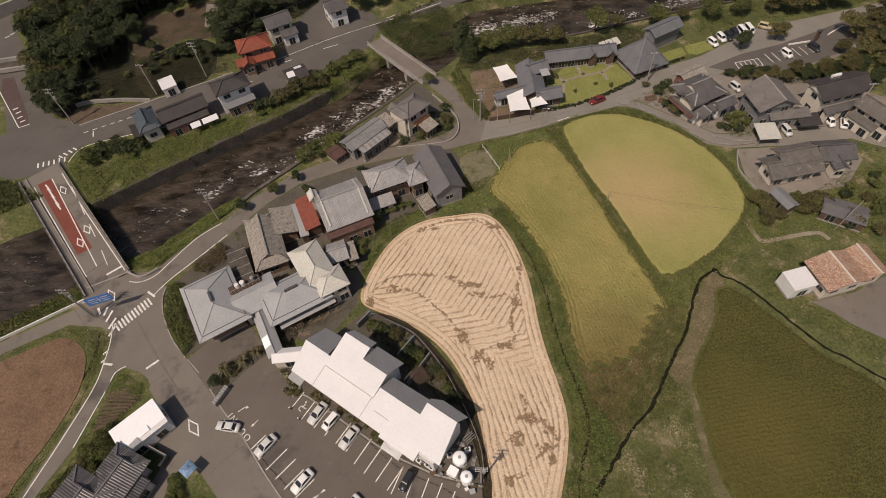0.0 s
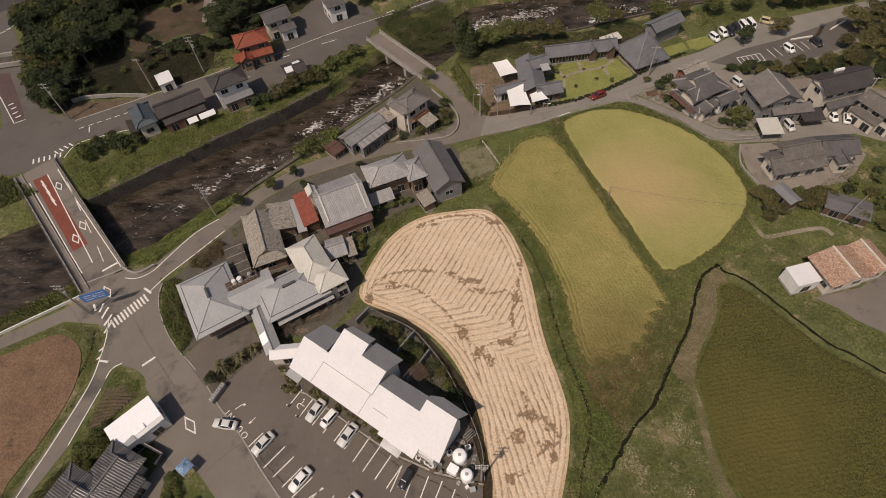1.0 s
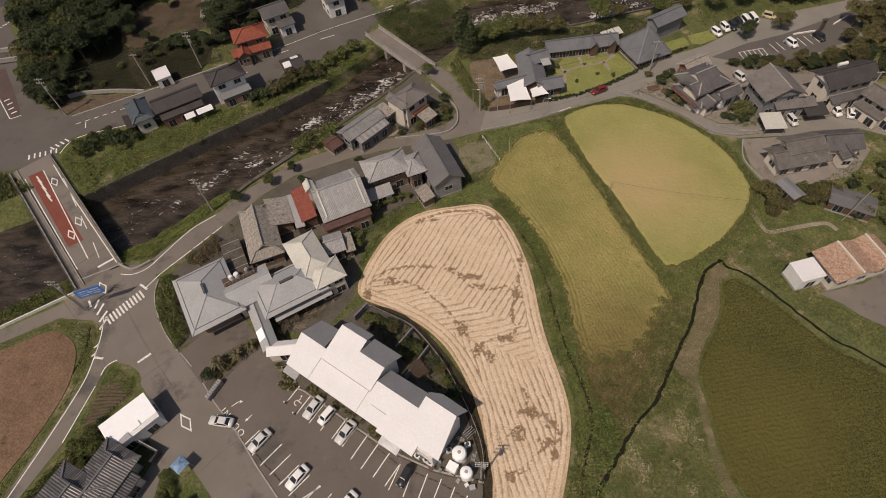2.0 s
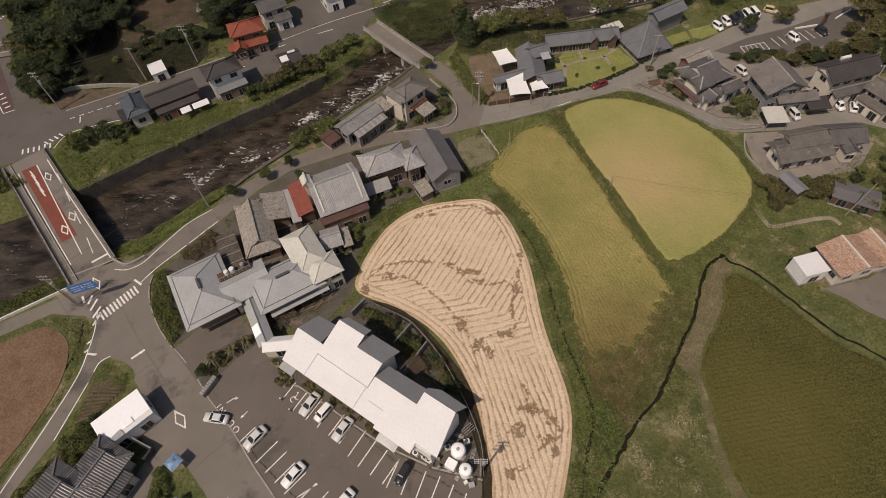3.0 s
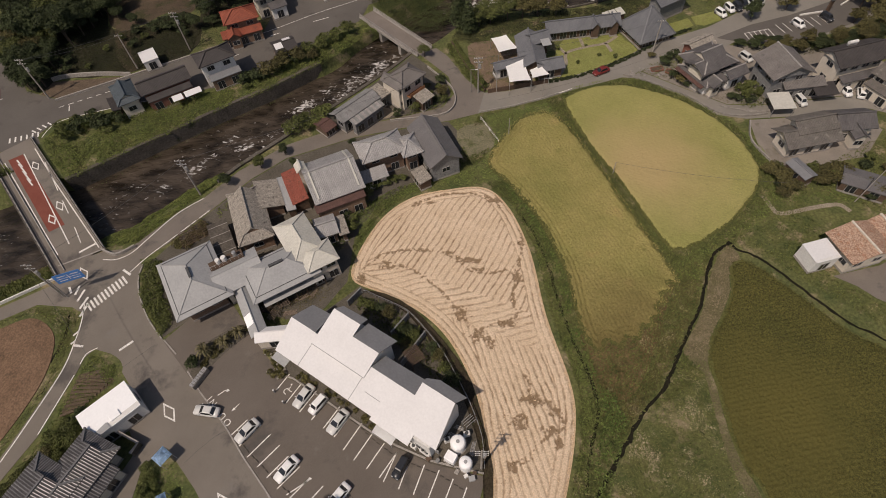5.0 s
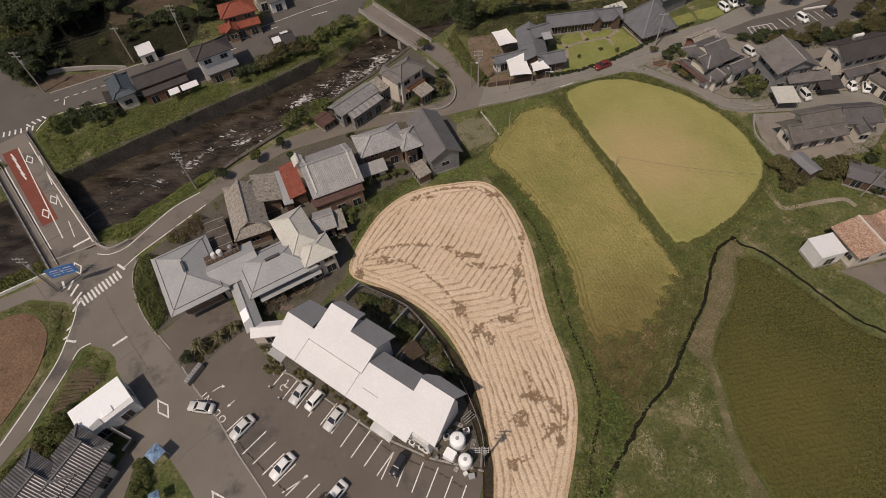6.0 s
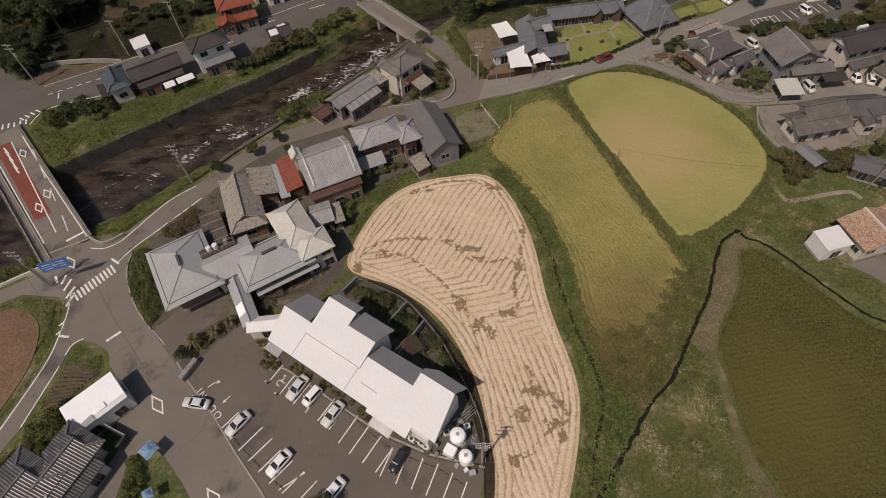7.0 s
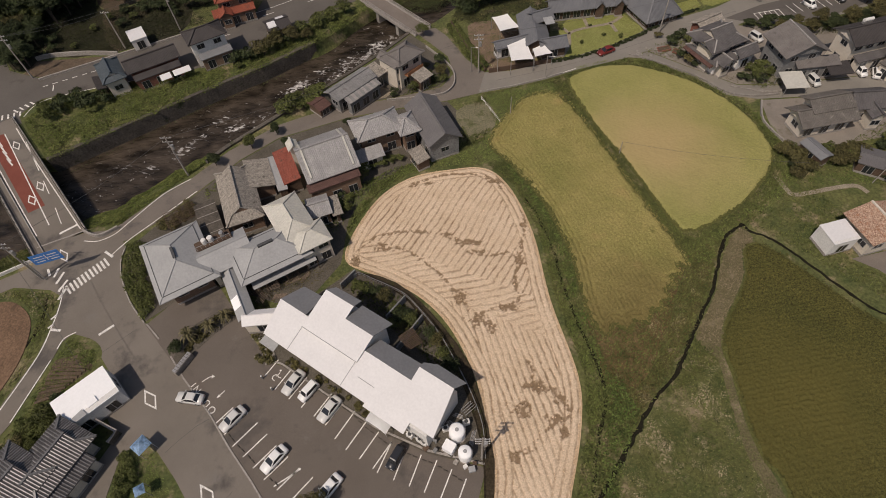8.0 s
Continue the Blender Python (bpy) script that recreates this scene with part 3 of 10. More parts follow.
def water_material():
    """Dark brown shallows; thin broken foam where the current is fast."""
    m = bpy.data.materials.new("river_water")
    m.use_nodes = True
    nt = m.node_tree
    bsdf = nt.nodes["Principled BSDF"]
    co, mp = nt.nodes.new("ShaderNodeTexCoord"), nt.nodes.new("ShaderNodeMapping")
    mp.inputs["Rotation"].default_value = (0, 0, -radians(40))
    mp.inputs["Scale"].default_value = (0.5, 1.0, 1.0)
    nt.links.new(co.outputs["Object"], mp.inputs[0])
    big, fine, rip, tone = (nt.nodes.new("ShaderNodeTexNoise") for _ in range(4))
    for n, scale, detail, dist in ((big, 0.07, 3, 0.0), (fine, 1.5, 6, 0.9), (rip, 0.9, 9, 0.25), (tone, 0.35, 9, 0.3)):
        n.inputs["Scale"].default_value, n.inputs["Detail"].default_value, n.inputs["Distortion"].default_value = scale, detail, dist
    fine.inputs["Roughness"].default_value = 0.62
    nt.links.new(co.outputs["Object"], big.inputs[0])
    for n in (fine, rip, tone):
        nt.links.new(mp.outputs[0], n.inputs[0])
    fast = nt.nodes.new("ShaderNodeAttribute")
    fast.attribute_name = "rapids"
    near, add = nt.nodes.new("ShaderNodeMath"), nt.nodes.new("ShaderNodeMath")
    near.operation = add.operation = "MULTIPLY_ADD"
    near.inputs[1].default_value, add.inputs[1].default_value = 0.2, 0.26
    nt.links.new(fast.outputs["Fac"], near.inputs[0])
    nt.links.new(fine.outputs[0], near.inputs[2])
    nt.links.new(big.outputs[0], add.inputs[0])
    nt.links.new(near.outputs[0], add.inputs[2])
    foam = nt.nodes.new("ShaderNodeMapRange")
    foam.inputs[1].default_value, foam.inputs[2].default_value = 0.79, 0.93
    nt.links.new(add.outputs[0], foam.inputs[0])
    base = nt.nodes.new("ShaderNodeMix")
    base.data_type = "RGBA"
    base.inputs[6].default_value, base.inputs[7].default_value = (0.016, 0.012, 0.008, 1), (0.075, 0.058, 0.043, 1)
    rt = nt.nodes.new("ShaderNodeMapRange")
    rt.inputs[1].default_value, rt.inputs[2].default_value = 0.36, 0.66
    nt.links.new(tone.outputs[0], rt.inputs[0])
    nt.links.new(rt.outputs[0], base.inputs[0])
    mix = nt.nodes.new("ShaderNodeMix")
    mix.data_type = "RGBA"
    mix.inputs[7].default_value = (0.6, 0.57, 0.54, 1)
    nt.links.new(foam.outputs[0], mix.inputs[0])
    nt.links.new(base.outputs[2], mix.inputs[6])
    nt.links.new(mix.outputs[2], bsdf.inputs["Base Color"])
    bsdf.inputs["Roughness"].default_value, bsdf.inputs["IOR"].default_value = 0.16, 1.33
    bp = nt.nodes.new("ShaderNodeBump")
    bp.inputs["Strength"].default_value, bp.inputs["Distance"].default_value = 1.0, 0.5
    nt.links.new(rip.outputs[0], bp.inputs["Height"])
    nt.links.new(bp.outputs[0], bsdf.inputs["Normal"])
    return m


WATER = water_material()
ground = build_ground()

# ---- roads ----
road = sheet("road", [(-20, 8), (-28.1, 17.7), (-31.9, 21.8), (-35.6, 26.4), (-41, 31.9), (-44.9, 35.7), (-49.4, 39.8), (-53.9, 44.7), (-57.0, 50.5), (-57.6, 54.1), (-60, 58), (-65.8, 57.3), (-73.3, 54.1), (-71.9, 50.6), (-84.5, 43.3), (-112, 26.5), (-111, 24), (-83.4, 40.9), (-73.2, 46.6), (-66.9, 46), (-64.6, 44.8), (-64.4, 43.2), (-63.9, 39.4), (-64.1, 34.4), (-66.5, 25.2), (-68.9, 17.5), (-71, 6), (-68, 6), (-66.5, 17.5), (-63.4, 24.7), (-61.5, 34.4), (-61.2, 36.9), (-60.1, 38.3), (-58.3, 37.8), (-57.2, 37.5), (-56.0, 36.9), (-55.0, 36.1), (-54.4, 35.2), (-54.2, 34.3), (-49, 28.7), (-43.1, 22.4), (-38.3, 17.6), (-30, 8)], 0.05, ASPHALT, "grey asphalt road with white lines and a junction", "road")
road_river = sheet("road", [(-65.8, 57.3), (-62.9, 56.0), (-59.8, 59.4), (-55, 65.1), (-50.7, 69.0), (-45.2, 76), (-36.8, 82.9), (-28.6, 86.7), (-16.3, 89.3), (-5.1, 92.7), (-2.6, 97), (-3.9, 102.8), (-8, 108), (-11.6, 112.4), (-6.7, 113.2), (-4, 109.9), (0, 101.6), (3.8, 96.9), (2.3, 90.4), (-3.9, 88.5), (-13.7, 86.7), (-23.4, 84.4), (-36.2, 79.2), (-42.4, 73.7), (-48.4, 66.1), (-53.5, 59.6), (-57.4, 55.7), (-60, 55.0)], 0.046, LANE_ASPHALT, "narrow grey asphalt lane along the river and houses", "road")
street = sheet("road", [(3.8, 96.9), (8.9, 97.1), (20.7, 100.7), (33.1, 107), (44.7, 112.6), (56.4, 117.3), (67.8, 124.5), (72.9, 127.7), (88.1, 131.5), (150, 148), (151, 141), (95, 127), (80, 122), (70, 117), (57, 109), (45, 105), (33.4, 100.2), (22.8, 96.9), (16.3, 94.2), (2.3, 90.4)], 0.046, OLD_ASPHALT, "pale worn asphalt street past the school", "road")
lane = sheet("road", [(33.4, 100.4), (37.1, 99.8), (45.6, 93), (50.2, 87.6), (55.7, 86.2), (66, 86.5), (80, 88), (88, 84), (90, 87), (88, 92), (78, 92), (66, 90.5), (60, 90), (53, 90.5), (47, 95), (38, 102)], 0.042, OLD_ASPHALT, "narrow asphalt lane beside the rice field and houses", "road")
north_road = sheet("road", [(-160, 62), (-105.9, 84), (-101.6, 82.5), (-90.1, 85.6), (-91.9, 88.2), (-89.1, 93), (-78, 96.4), (-58.9, 101.3), (-48.9, 105.8), (-32.8, 120.3), (-26, 125.5), (-24.2, 132.6), (-20.6, 134.2), (-14.2, 138.2), (-8, 141.2), (-3.6, 144.0), (5, 148), (30, 155), (80, 166), (80, 171), (28, 160), (2, 151.6), (-7.2, 146.4), (-16.5, 141.4), (-24, 137.6), (-31.3, 133.7), (-48, 123.3), (-59.2, 117.1), (-63.7, 114.4), (-80.4, 105.4), (-91.6, 99.5), (-101, 103), (-112, 118), (-135, 150), (-142, 146), (-118, 112), (-110, 98), (-118, 88), (-162, 68)], 0.05, FAR_ASPHALT, "grey asphalt road along the far bank", "road")
lot = sheet("car_park", [(-49.3, 39.5), (-45.5, 44.2), (-39.9, 46.5), (-34.4, 39.6), (-31.0, 35.5), (-29.5, 33.6), (-27.0, 32.6), (-13.1, 23.6), (-6.1, 20.6), (1.2, 18.9), (-2, 8), (-19.9, 7.5), (-28.1, 17.2), (-31.9, 21.3), (-35.4, 25.5), (-41.0, 31.1)], 0.055, LOT_ASPHALT, "dark asphalt car park with white bay lines", "car park")

# ---- fields ----
STUBBLE = [(-20.0, 50.4), (-19.5, 55.8), (-15.8, 63.5), (-10.5, 68.1), (-3.8, 69.8), (3.0, 69.9), (7.2, 64.9), (10.2, 55.2), (11.7, 42.8), (14.2, 31.2), (13.8, 24.3), (11.5, 16), (8, 6), (1, 6), (2.2, 17.8), (1.1, 25.1), (0, 31.2), (-3.7, 38.9), (-8.6, 44.1), (-14.7, 47.5)]
FIELD_A = [(3.7, 76.5), (8.2, 85.1), (12.1, 89.2), (17.9, 89.3), (23.5, 78.1), (28.1, 65), (33.4, 49.6), (31.8, 48.2), (32.2, 46.9), (30.5, 46.3), (30.9, 44.7), (29.3, 44.1), (29.6, 42.7), (28.0, 42.1), (28.3, 40.7), (26.2, 40.2), (25.4, 38.4), (23.6, 38.9), (22.6, 37.0), (20.6, 38.2), (19.4, 36.6), (17.2, 38.4), (16.2, 43.6), (15.4, 51.6), (11.7, 62.8), (6.8, 71.2)]
REGROWTH = [(15.9, 41), (17, 36), (17.6, 31), (18.8, 28.8), (21, 28.6), (24, 31.4), (26.6, 35.6), (28.6, 39.4), (30.4, 43.6), (33, 48.4), (33.8, 50.4), (31, 47), (27, 42.4), (22, 40)]
FIELD_B = [(20.4, 92.3), (22.7, 95.8), (29.2, 97.8), (36.5, 96.7), (45.2, 91.3), (51.5, 83.4), (53.9, 74.1), (52.3, 68.5), (46.8, 61.9), (40.4, 57.1), (34.9, 54.8), (32.4, 57.2), (28.3, 69.2), (23.3, 81.3)]
FIELD_C = [(42.4, 51.2), (44.6, 52.6), (47.3, 50.9), (51.0, 46.5), (53.9, 42.7), (56.8, 39.3), (61.0, 36.2), (65, 30.9), (68, 16), (69, 4), (38.5, 4), (37.0, 16.3), (35.6, 19.0), (35.0, 21.8), (34.7, 26.0), (34.8, 30.9), (34.6, 34.8), (36.2, 38.9), (38.9, 42.7), (41.3, 46.7)]
BROWN_FIELD = [(-100, 30), (-82.9, 39.4), (-77.9, 42), (-73.5, 44), (-69.8, 42.7), (-67.2, 39.5), (-66.4, 33.4), (-68, 26), (-70.6, 19.3), (-74, 8), (-104, 8)]
stubble = sheet("stubble_field", STUBBLE, 0.015, STRAW, "harvested rice field of pale straw stubble in rows", "field", 0.3, 5)
sheet("rice_field", FIELD_A, 0.06, RICE_LEAF, "ripening yellow-green rice field with uneven edges", "field", 0.3, 4)
sheet("rice_field", FIELD_B, 0.06, RICE_LEAF, "ripe golden rice field with a rounded outline", "field", 0.3, 5)
sheet("rice_field", FIELD_C, 0.06, RICE_LEAF, "darker green rice field beside a drainage ditch", "field", 0.3, 4)
brown = sheet("ploughed_field", BROWN_FIELD, 0.1, SOIL, "bare brown ploughed field with a grassy rim", "field", 0.3, 4)

# ---- houses ----
_windows = {}


def window_unit(parent, x, y, z, turn, w, h):
    """A sliding window: an aluminium frame with two panes."""
    key = (round(w, 1), round(h, 1))
    if key not in _windows:
        w, h = key
        fr = bmesh.new()
        for x0, x1, z0, z1 in ((-w / 2, w / 2, h - 0.07, h), (-w / 2, w / 2, 0, 0.07), (-w / 2, -w / 2 + 0.07, 0.07, h - 0.07), (w / 2 - 0.07, w / 2, 0.07, h - 0.07), (-0.035, 0.035, 0.07, h - 0.07)):
            box(fr, x0, x1, -0.08, 0.0, z0, z1)
        pane = bmesh.new()
        box(pane, 0.035, w / 2 - 0.07, -0.035, 0.0, 0.07, h - 0.07)
        _windows[key] = (mesh_of("window_frame", fr, FRAME), mesh_of("pane", pane, GLASS), w)
    fr, pane, w = _windows[key]
    ob = part("window", fr, None, parent)
    ob.matrix_basis = pose(x, y, z, 0, 0, turn)
    part("pane", pane, None, ob)
    part("pane", pane, None, ob).location = (-w / 2 + 0.035, 0, 0)
    return ob


def ribs(bm, pts, spacing, w, h):
    """Raised rows that run down a sloping roof face, cut off at its outline."""
    p = [Vector(q) for q in pts]
    nrm = (p[1] - p[0]).cross(p[2] - p[0]).normalized()
    if nrm.z < 0:
        nrm = -nrm
    down = Vector((nrm.x, nrm.y, 0))
    if down.length < 1e-4:
        return
    down = (down - nrm * down.dot(nrm)).normalized()
    side = nrm.cross(down)
    c = [((q - p[0]).dot(side), (q - p[0]).dot(down)) for q in p]
    lo, hi = min(a for a, b in c), max(a for a, b in c)
    n = max(1, int((hi - lo - w) / spacing))
    start = lo + (hi - lo - n * spacing) / 2
    for k in range(n + 1):
        s = start + k * spacing
        cuts = []
        for (a0, b0), (a1, b1) in zip(c, c[1:] + c[:1]):
            if (a0 - s) * (a1 - s) < 0:
                cuts.append(b0 + (b1 - b0) * (s - a0) / (a1 - a0))
        if len(cuts) >= 2 and max(cuts) - min(cuts) > 0.2:
            ends = []
            for b in (min(cuts) + 0.02, max(cuts) - 0.02):
                o = p[0] + side * s + down * b
                ends.append([bm.verts.new(o + side * e * w / 2 + nrm * z) for e, z in ((-1, -0.01), (-0.7, h * 0.68), (0, h), (0.7, h * 0.68), (1, -0.01))])
            bm.faces.new(ends[0][::-1])
            bm.faces.new(ends[1])
            for i in range(4):
                bm.faces.new((ends[0][i], ends[0][i + 1], ends[1][i + 1], ends[1][i]))


def roof_faces(L, W, h, rise, style, hipped=0.5):
    a, b, t = L / 2, W / 2, h + rise
    if style == "gable":
        return [[(-a, -b, h), (a, -b, h), (a, 0, t), (-a, 0, t)], [(a, b, h), (-a, b, h), (-a, 0, t), (a, 0, t)]], [((-a, 0, t), (a, 0, t))]
    if style == "mono":
        return [[(-a, -b, h), (a, -b, h), (a, b, t), (-a, b, t)]], []
    if style == "flat":
        return [[(-a, -b, h), (a, -b, h), (a, b, h), (-a, b, h)]], []
    if style == "hip":
        r = max(0.15, a - b * 1.0)
        R, Q = (r, 0, t), (-r, 0, t)
        faces = [[(-a, -b, h), (a, -b, h), R, Q], [(a, b, h), (-a, b, h), Q, R], [(a, -b, h), (a, b, h), R], [(-a, b, h), (-a, -b, h), Q]]
        return faces, [(Q, R)] + [(R, (a, s * b, h)) for s in (-1, 1)] + [(Q, (-a, s * b, h)) for s in (-1, 1)]
    # a hipped skirt below, a gable on top
    k = hipped
    z1, b1, a1 = h + rise * k, b * (1 - k), a - b * k
    faces = [[(-a, -b, h), (a, -b, h), (a1, -b1, z1), (-a1, -b1, z1)], [(a, b, h), (-a, b, h), (-a1, b1, z1), (a1, b1, z1)],
             [(a, -b, h), (a, b, h), (a1, b1, z1), (a1, -b1, z1)], [(-a, b, h), (-a, -b, h), (-a1, -b1, z1), (-a1, b1, z1)]]
    g = a1 + 0.25
    faces += [[(-g, -b1, z1 + 0.02), (g, -b1, z1 + 0.02), (g, 0, t), (-g, 0, t)], [(g, b1, z1 + 0.02), (-g, b1, z1 + 0.02), (-g, 0, t), (g, 0, t)]]
    return faces, [((-g, 0, t), (g, 0, t))] + [((sx * a1, sy * b1, z1), (sx * a, sy * b, h)) for sx in (-1, 1) for sy in (-1, 1)]


def roof_on(parent, L, W, h, rise, style, roof, rib=(0.3, 0.14, 0.05), over=0.6, ridge=0.3, at=(0, 0, 0), turn=0, thick=0.14, gable_wall=None, rib_mat=None, ridge_mat=None):
    m = pose(*at, 0, 0, turn)
    faces, lines = roof_faces(L, W, h, rise, style)
    for f in faces:
        q = [m @ Vector(p) for p in f]
        bm = bmesh.new()
        prism(bm, q, thick)
        slope = part("roof_slope", bm, roof, parent)
        if rib:
            bm = bmesh.new()
            ribs(bm, q, *rib)
            if len(bm.faces):
                tagged(part("tile_relief", bm, rib_mat or roof, slope), kind="stuff")
            else:
                bm.free()
    if ridge:
        for p, q in lines:
            bm = bmesh.new()
            lift = Vector((0, 0, 0.07))
            beam(bm, m @ Vector(p) + lift, m @ Vector(q) + lift, ridge, ridge * 0.75)
            part("ridge", bm, ridge_mat or roof, parent)
    if gable_wall and style in ("gable", "irimoya"):
        k = 0 if style == "gable" else 0.5
        a = L / 2 - over if style == "gable" else L / 2 - W / 2 * k
        b = W / 2 * (1 - k)
        z0, z1 = h + rise * k - 0.05, h + rise - 0.16
        for s in (-1, 1):
            bm = bmesh.new()
            tri = [(s * a, -b * 0.93, z0), (s * a, b * 0.93, z0), (s * a, 0, z1)]
            v = [bm.verts.new(m @ Vector((x + dx, y, z))) for dx in (-0.08, 0.08) for x, y, z in tri]
            for f in ((0, 1, 2), (5, 4, 3), (0, 3, 4, 1), (1, 4, 5, 2), (2, 5, 3, 0)):
                bm.faces.new([v[i] for i in f])
            part("gable_wall", bm, gable_wall, parent)


def walls_on(parent, L, W, z0, z1, wall, at=(0, 0), turn=0, storeys=1, sides="fbre", step=2.6, win=(1.6, 1.1), door=True):
    """The body under a roof, with its plinth, windows and door."""
    m = pose(at[0], at[1], 0, 0, 0, turn)
    bm = bmesh.new()
    box(bm, -L / 2, L / 2, -W / 2, W / 2, z0, z1, m)
    part("wall", bm, wall, parent)
    if z0 < 0.3:
        bm = bmesh.new()
        box(bm, -L / 2 - 0.04, L / 2 + 0.04, -W / 2 - 0.04, W / 2 + 0.04, z0 - 0.2, z0 + 0.35, m)
        part("plinth", bm, CONCRETE, parent)
    sh = (z1 - z0) / storeys
    for side, length, off, rot in (("f", L, W / 2, 0), ("b", L, W / 2, 180), ("r", W, L / 2, 90), ("l", W, L / 2, -90)):
        if side not in sides:
            continue
        n = max(1, int((length - 0.8) / step))
        for s in range(storeys):
            for k in range(n):
                d = (k + 0.5) / n * length - length / 2
                p = m @ pose(0, 0, 0, 0, 0, rot) @ Vector((d, -off, 0))
                tall = side == "f" and s == 0 and door
                w, hh = min(win[0], length / n - 0.3), (min(2.0, sh - 0.4) if tall else min(win[1], sh - 0.6))
                z = z0 + s * sh + (0.15 if tall else sh * 0.38)
                window_unit(parent, p.x, p.y, z, turn + rot, w, hh)


def house(label, c, ang, L, W, h, rise, style, roof, wall, over=0.6, storeys=1, rib=(0.3, 0.14, 0.05), sides="fbrl", name="house", category="house", ridge=0.3, gable=True, group="", **kw):
    ob = thing(name, label, category, (c[0], c[1], 0), ang, group)
    walls_on(ob, L - 2 * over, W - 2 * over, 0.1, h + 0.02, wall, storeys=storeys, sides=sides, **kw)
    roof_on(ob, L, W, h, rise, style, roof, rib, over, ridge, gable_wall=wall if gable else None)
    return ob


# ---- yards and small pieces of ground ----
sheet("yard", [(-53, 59.6), (-48.2, 66), (-42.2, 73.5), (-36, 79), (-23.4, 84.2), (-4, 88.3), (-1, 84), (-1.5, 75), (-5, 72.2), (-11, 71), (-17, 66.5), (-20.5, 59), (-20.8, 50), (-24, 45), (-30, 43), (-40, 46.6), (-45, 44.3), (-49.5, 40.2), (-53.2, 45), (-56.2, 50.5), (-56.8, 54)], 0.03, YARD, "packed dark soil yard between old houses", "yard")
sheet("yard", [(-33.5, 39), (-28, 41), (-21, 46.8), (-18.6, 49), (-14.5, 46.7), (-8.2, 43), (-4, 38), (-0.6, 31), (0.8, 25), (1.0, 19.4), (-6, 20.4), (-13, 23.4), (-27, 32.4)], 0.032, YARD, "trodden soil strip with weeds round the restaurant", "yard")
sheet("yard", [(38.5, 102), (47, 95.2), (53, 90.8), (60, 90.2), (78, 92.2), (90, 92), (93, 100), (80, 108), (60, 110), (50, 111), (44, 108)], 0.028, GRAVEL, "pale gravel yards of the houses", "yard")
sheet("yard", [(56, 85.8), (66, 86.2), (76, 87), (80, 82), (74, 75), (66, 73.5), (59, 71), (55.5, 77)], 0.03, GRAVEL, "pale gravel yard in front of a low house", "yard")
sheet("yard", [(58, 49.2), (61, 47.2), (63, 45), (67.4, 42), (74, 38), (95, 40), (95, 58), (72, 54), (66, 51)], 0.03, LANE_ASPHALT, "grey paved yard beside the orange-roofed house", "yard")
sheet("car_park", [(56.5, 117), (67.8, 124.3), (73, 127.5), (80.2, 125.5), (100, 128), (104, 122), (92, 117), (82, 112.8), (70.1, 109.8), (61.5, 111.2), (57, 112.6)], 0.052, OLD_ASPHALT, "grey car park with white bay lines by the trees", "car park", 0.2)
sheet("car_park", [(57.0, 112.9), (65.9, 117.4), (75.9, 120.6), (84.7, 124.4), (91.2, 127.6), (97.0, 129.9), (99.5, 124.7), (90.2, 117.2), (80.0, 112.6), (70, 109.9), (63.4, 110.4)], 0.057, FAR_ASPHALT, "darker asphalt of the parking bays by the trees", "car park", 0.2)
sheet("yard", [(-47.6, 28.1), (-43.6, 22.9), (-46.4, 20.6), (-46.6, 8), (-52, 8), (-49.6, 18.6), (-47.9, 22.8), (-51, 26.6)], 0.056, ASPHALT, "worn grey paving beside the white shed", "yard")
sheet("yard", [(0.5, 113.5), (3.2, 99.5), (5.4, 97.8), (9, 98.2), (14, 99.8), (13, 112), (8, 115)], 0.03, BARE, "worn brown bare ground beside white canopies", "yard", 0.2, 3)
sheet("yard", [(-96, 106.0), (-78.0, 107.2), (-80.4, 105.8), (-91.6, 99.9), (-97, 101.6)], 0.058, BED_SOIL, "dark soil strip below a retaining wall", "yard", 0.2)
WORN_PLOT = [(-2.2, 85.3), (4.1, 87.6), (5.2, 80.8), (-0.0, 78.0)]
sheet("yard", WORN_PLOT, 0.035, WORN_GRASS, "pale worn grass plot beside the barn", "yard", 0.2, 3)
sheet("yard", [(-26.4, 87.5), (-16.3, 89.6), (-5.6, 92.9), (-3.4, 96.6), (-4.6, 102.2), (-9, 107.4), (-12.3, 111.2), (-16.8, 105.2), (-23.8, 97.6), (-30.4, 90.8)], 0.03, YARD, "dark trodden yard between riverside houses", "yard")
sheet("yard", [(-27, 87.8), (-16.3, 90), (-14.5, 92), (-19, 94), (-25, 92)], 0.035, PALE_DIRT, "pale concrete yard of a riverside house", "yard")
sheet("yard", [(-50, 118.6), (-47.7, 138), (-41.8, 149), (-36, 146), (-26, 141.5), (-24.5, 138.6), (-30.4, 132.8), (-38.4, 128.8)], 0.034, FAR_ASPHALT, "worn paved yard beside the far road", "yard")
sheet("planting_bed", [(-43.4, 33.6), (-43.2, 36.8), (-41.6, 39.6), (-38.4, 41.8), (-35.6, 42.4), (-35.2, 40.8), (-38, 38.2), (-40.4, 35.2), (-42, 33.2)], 0.09, YARD, "dark earth bed round the cycads", "bed", 0.2)
LAWN_AREA = [(19.4, 100.4), (24.6, 102.0), (31.0, 104.8), (38.6, 109.4), (36.6, 113.4), (35.2, 116.4), (29, 115.6), (22.8, 114.4), (20.2, 109.0)]
sheet("lawn", LAWN_AREA, 0.05, LAWN, "bright mown lawn with curved edges", "lawn", 0.2, 2)
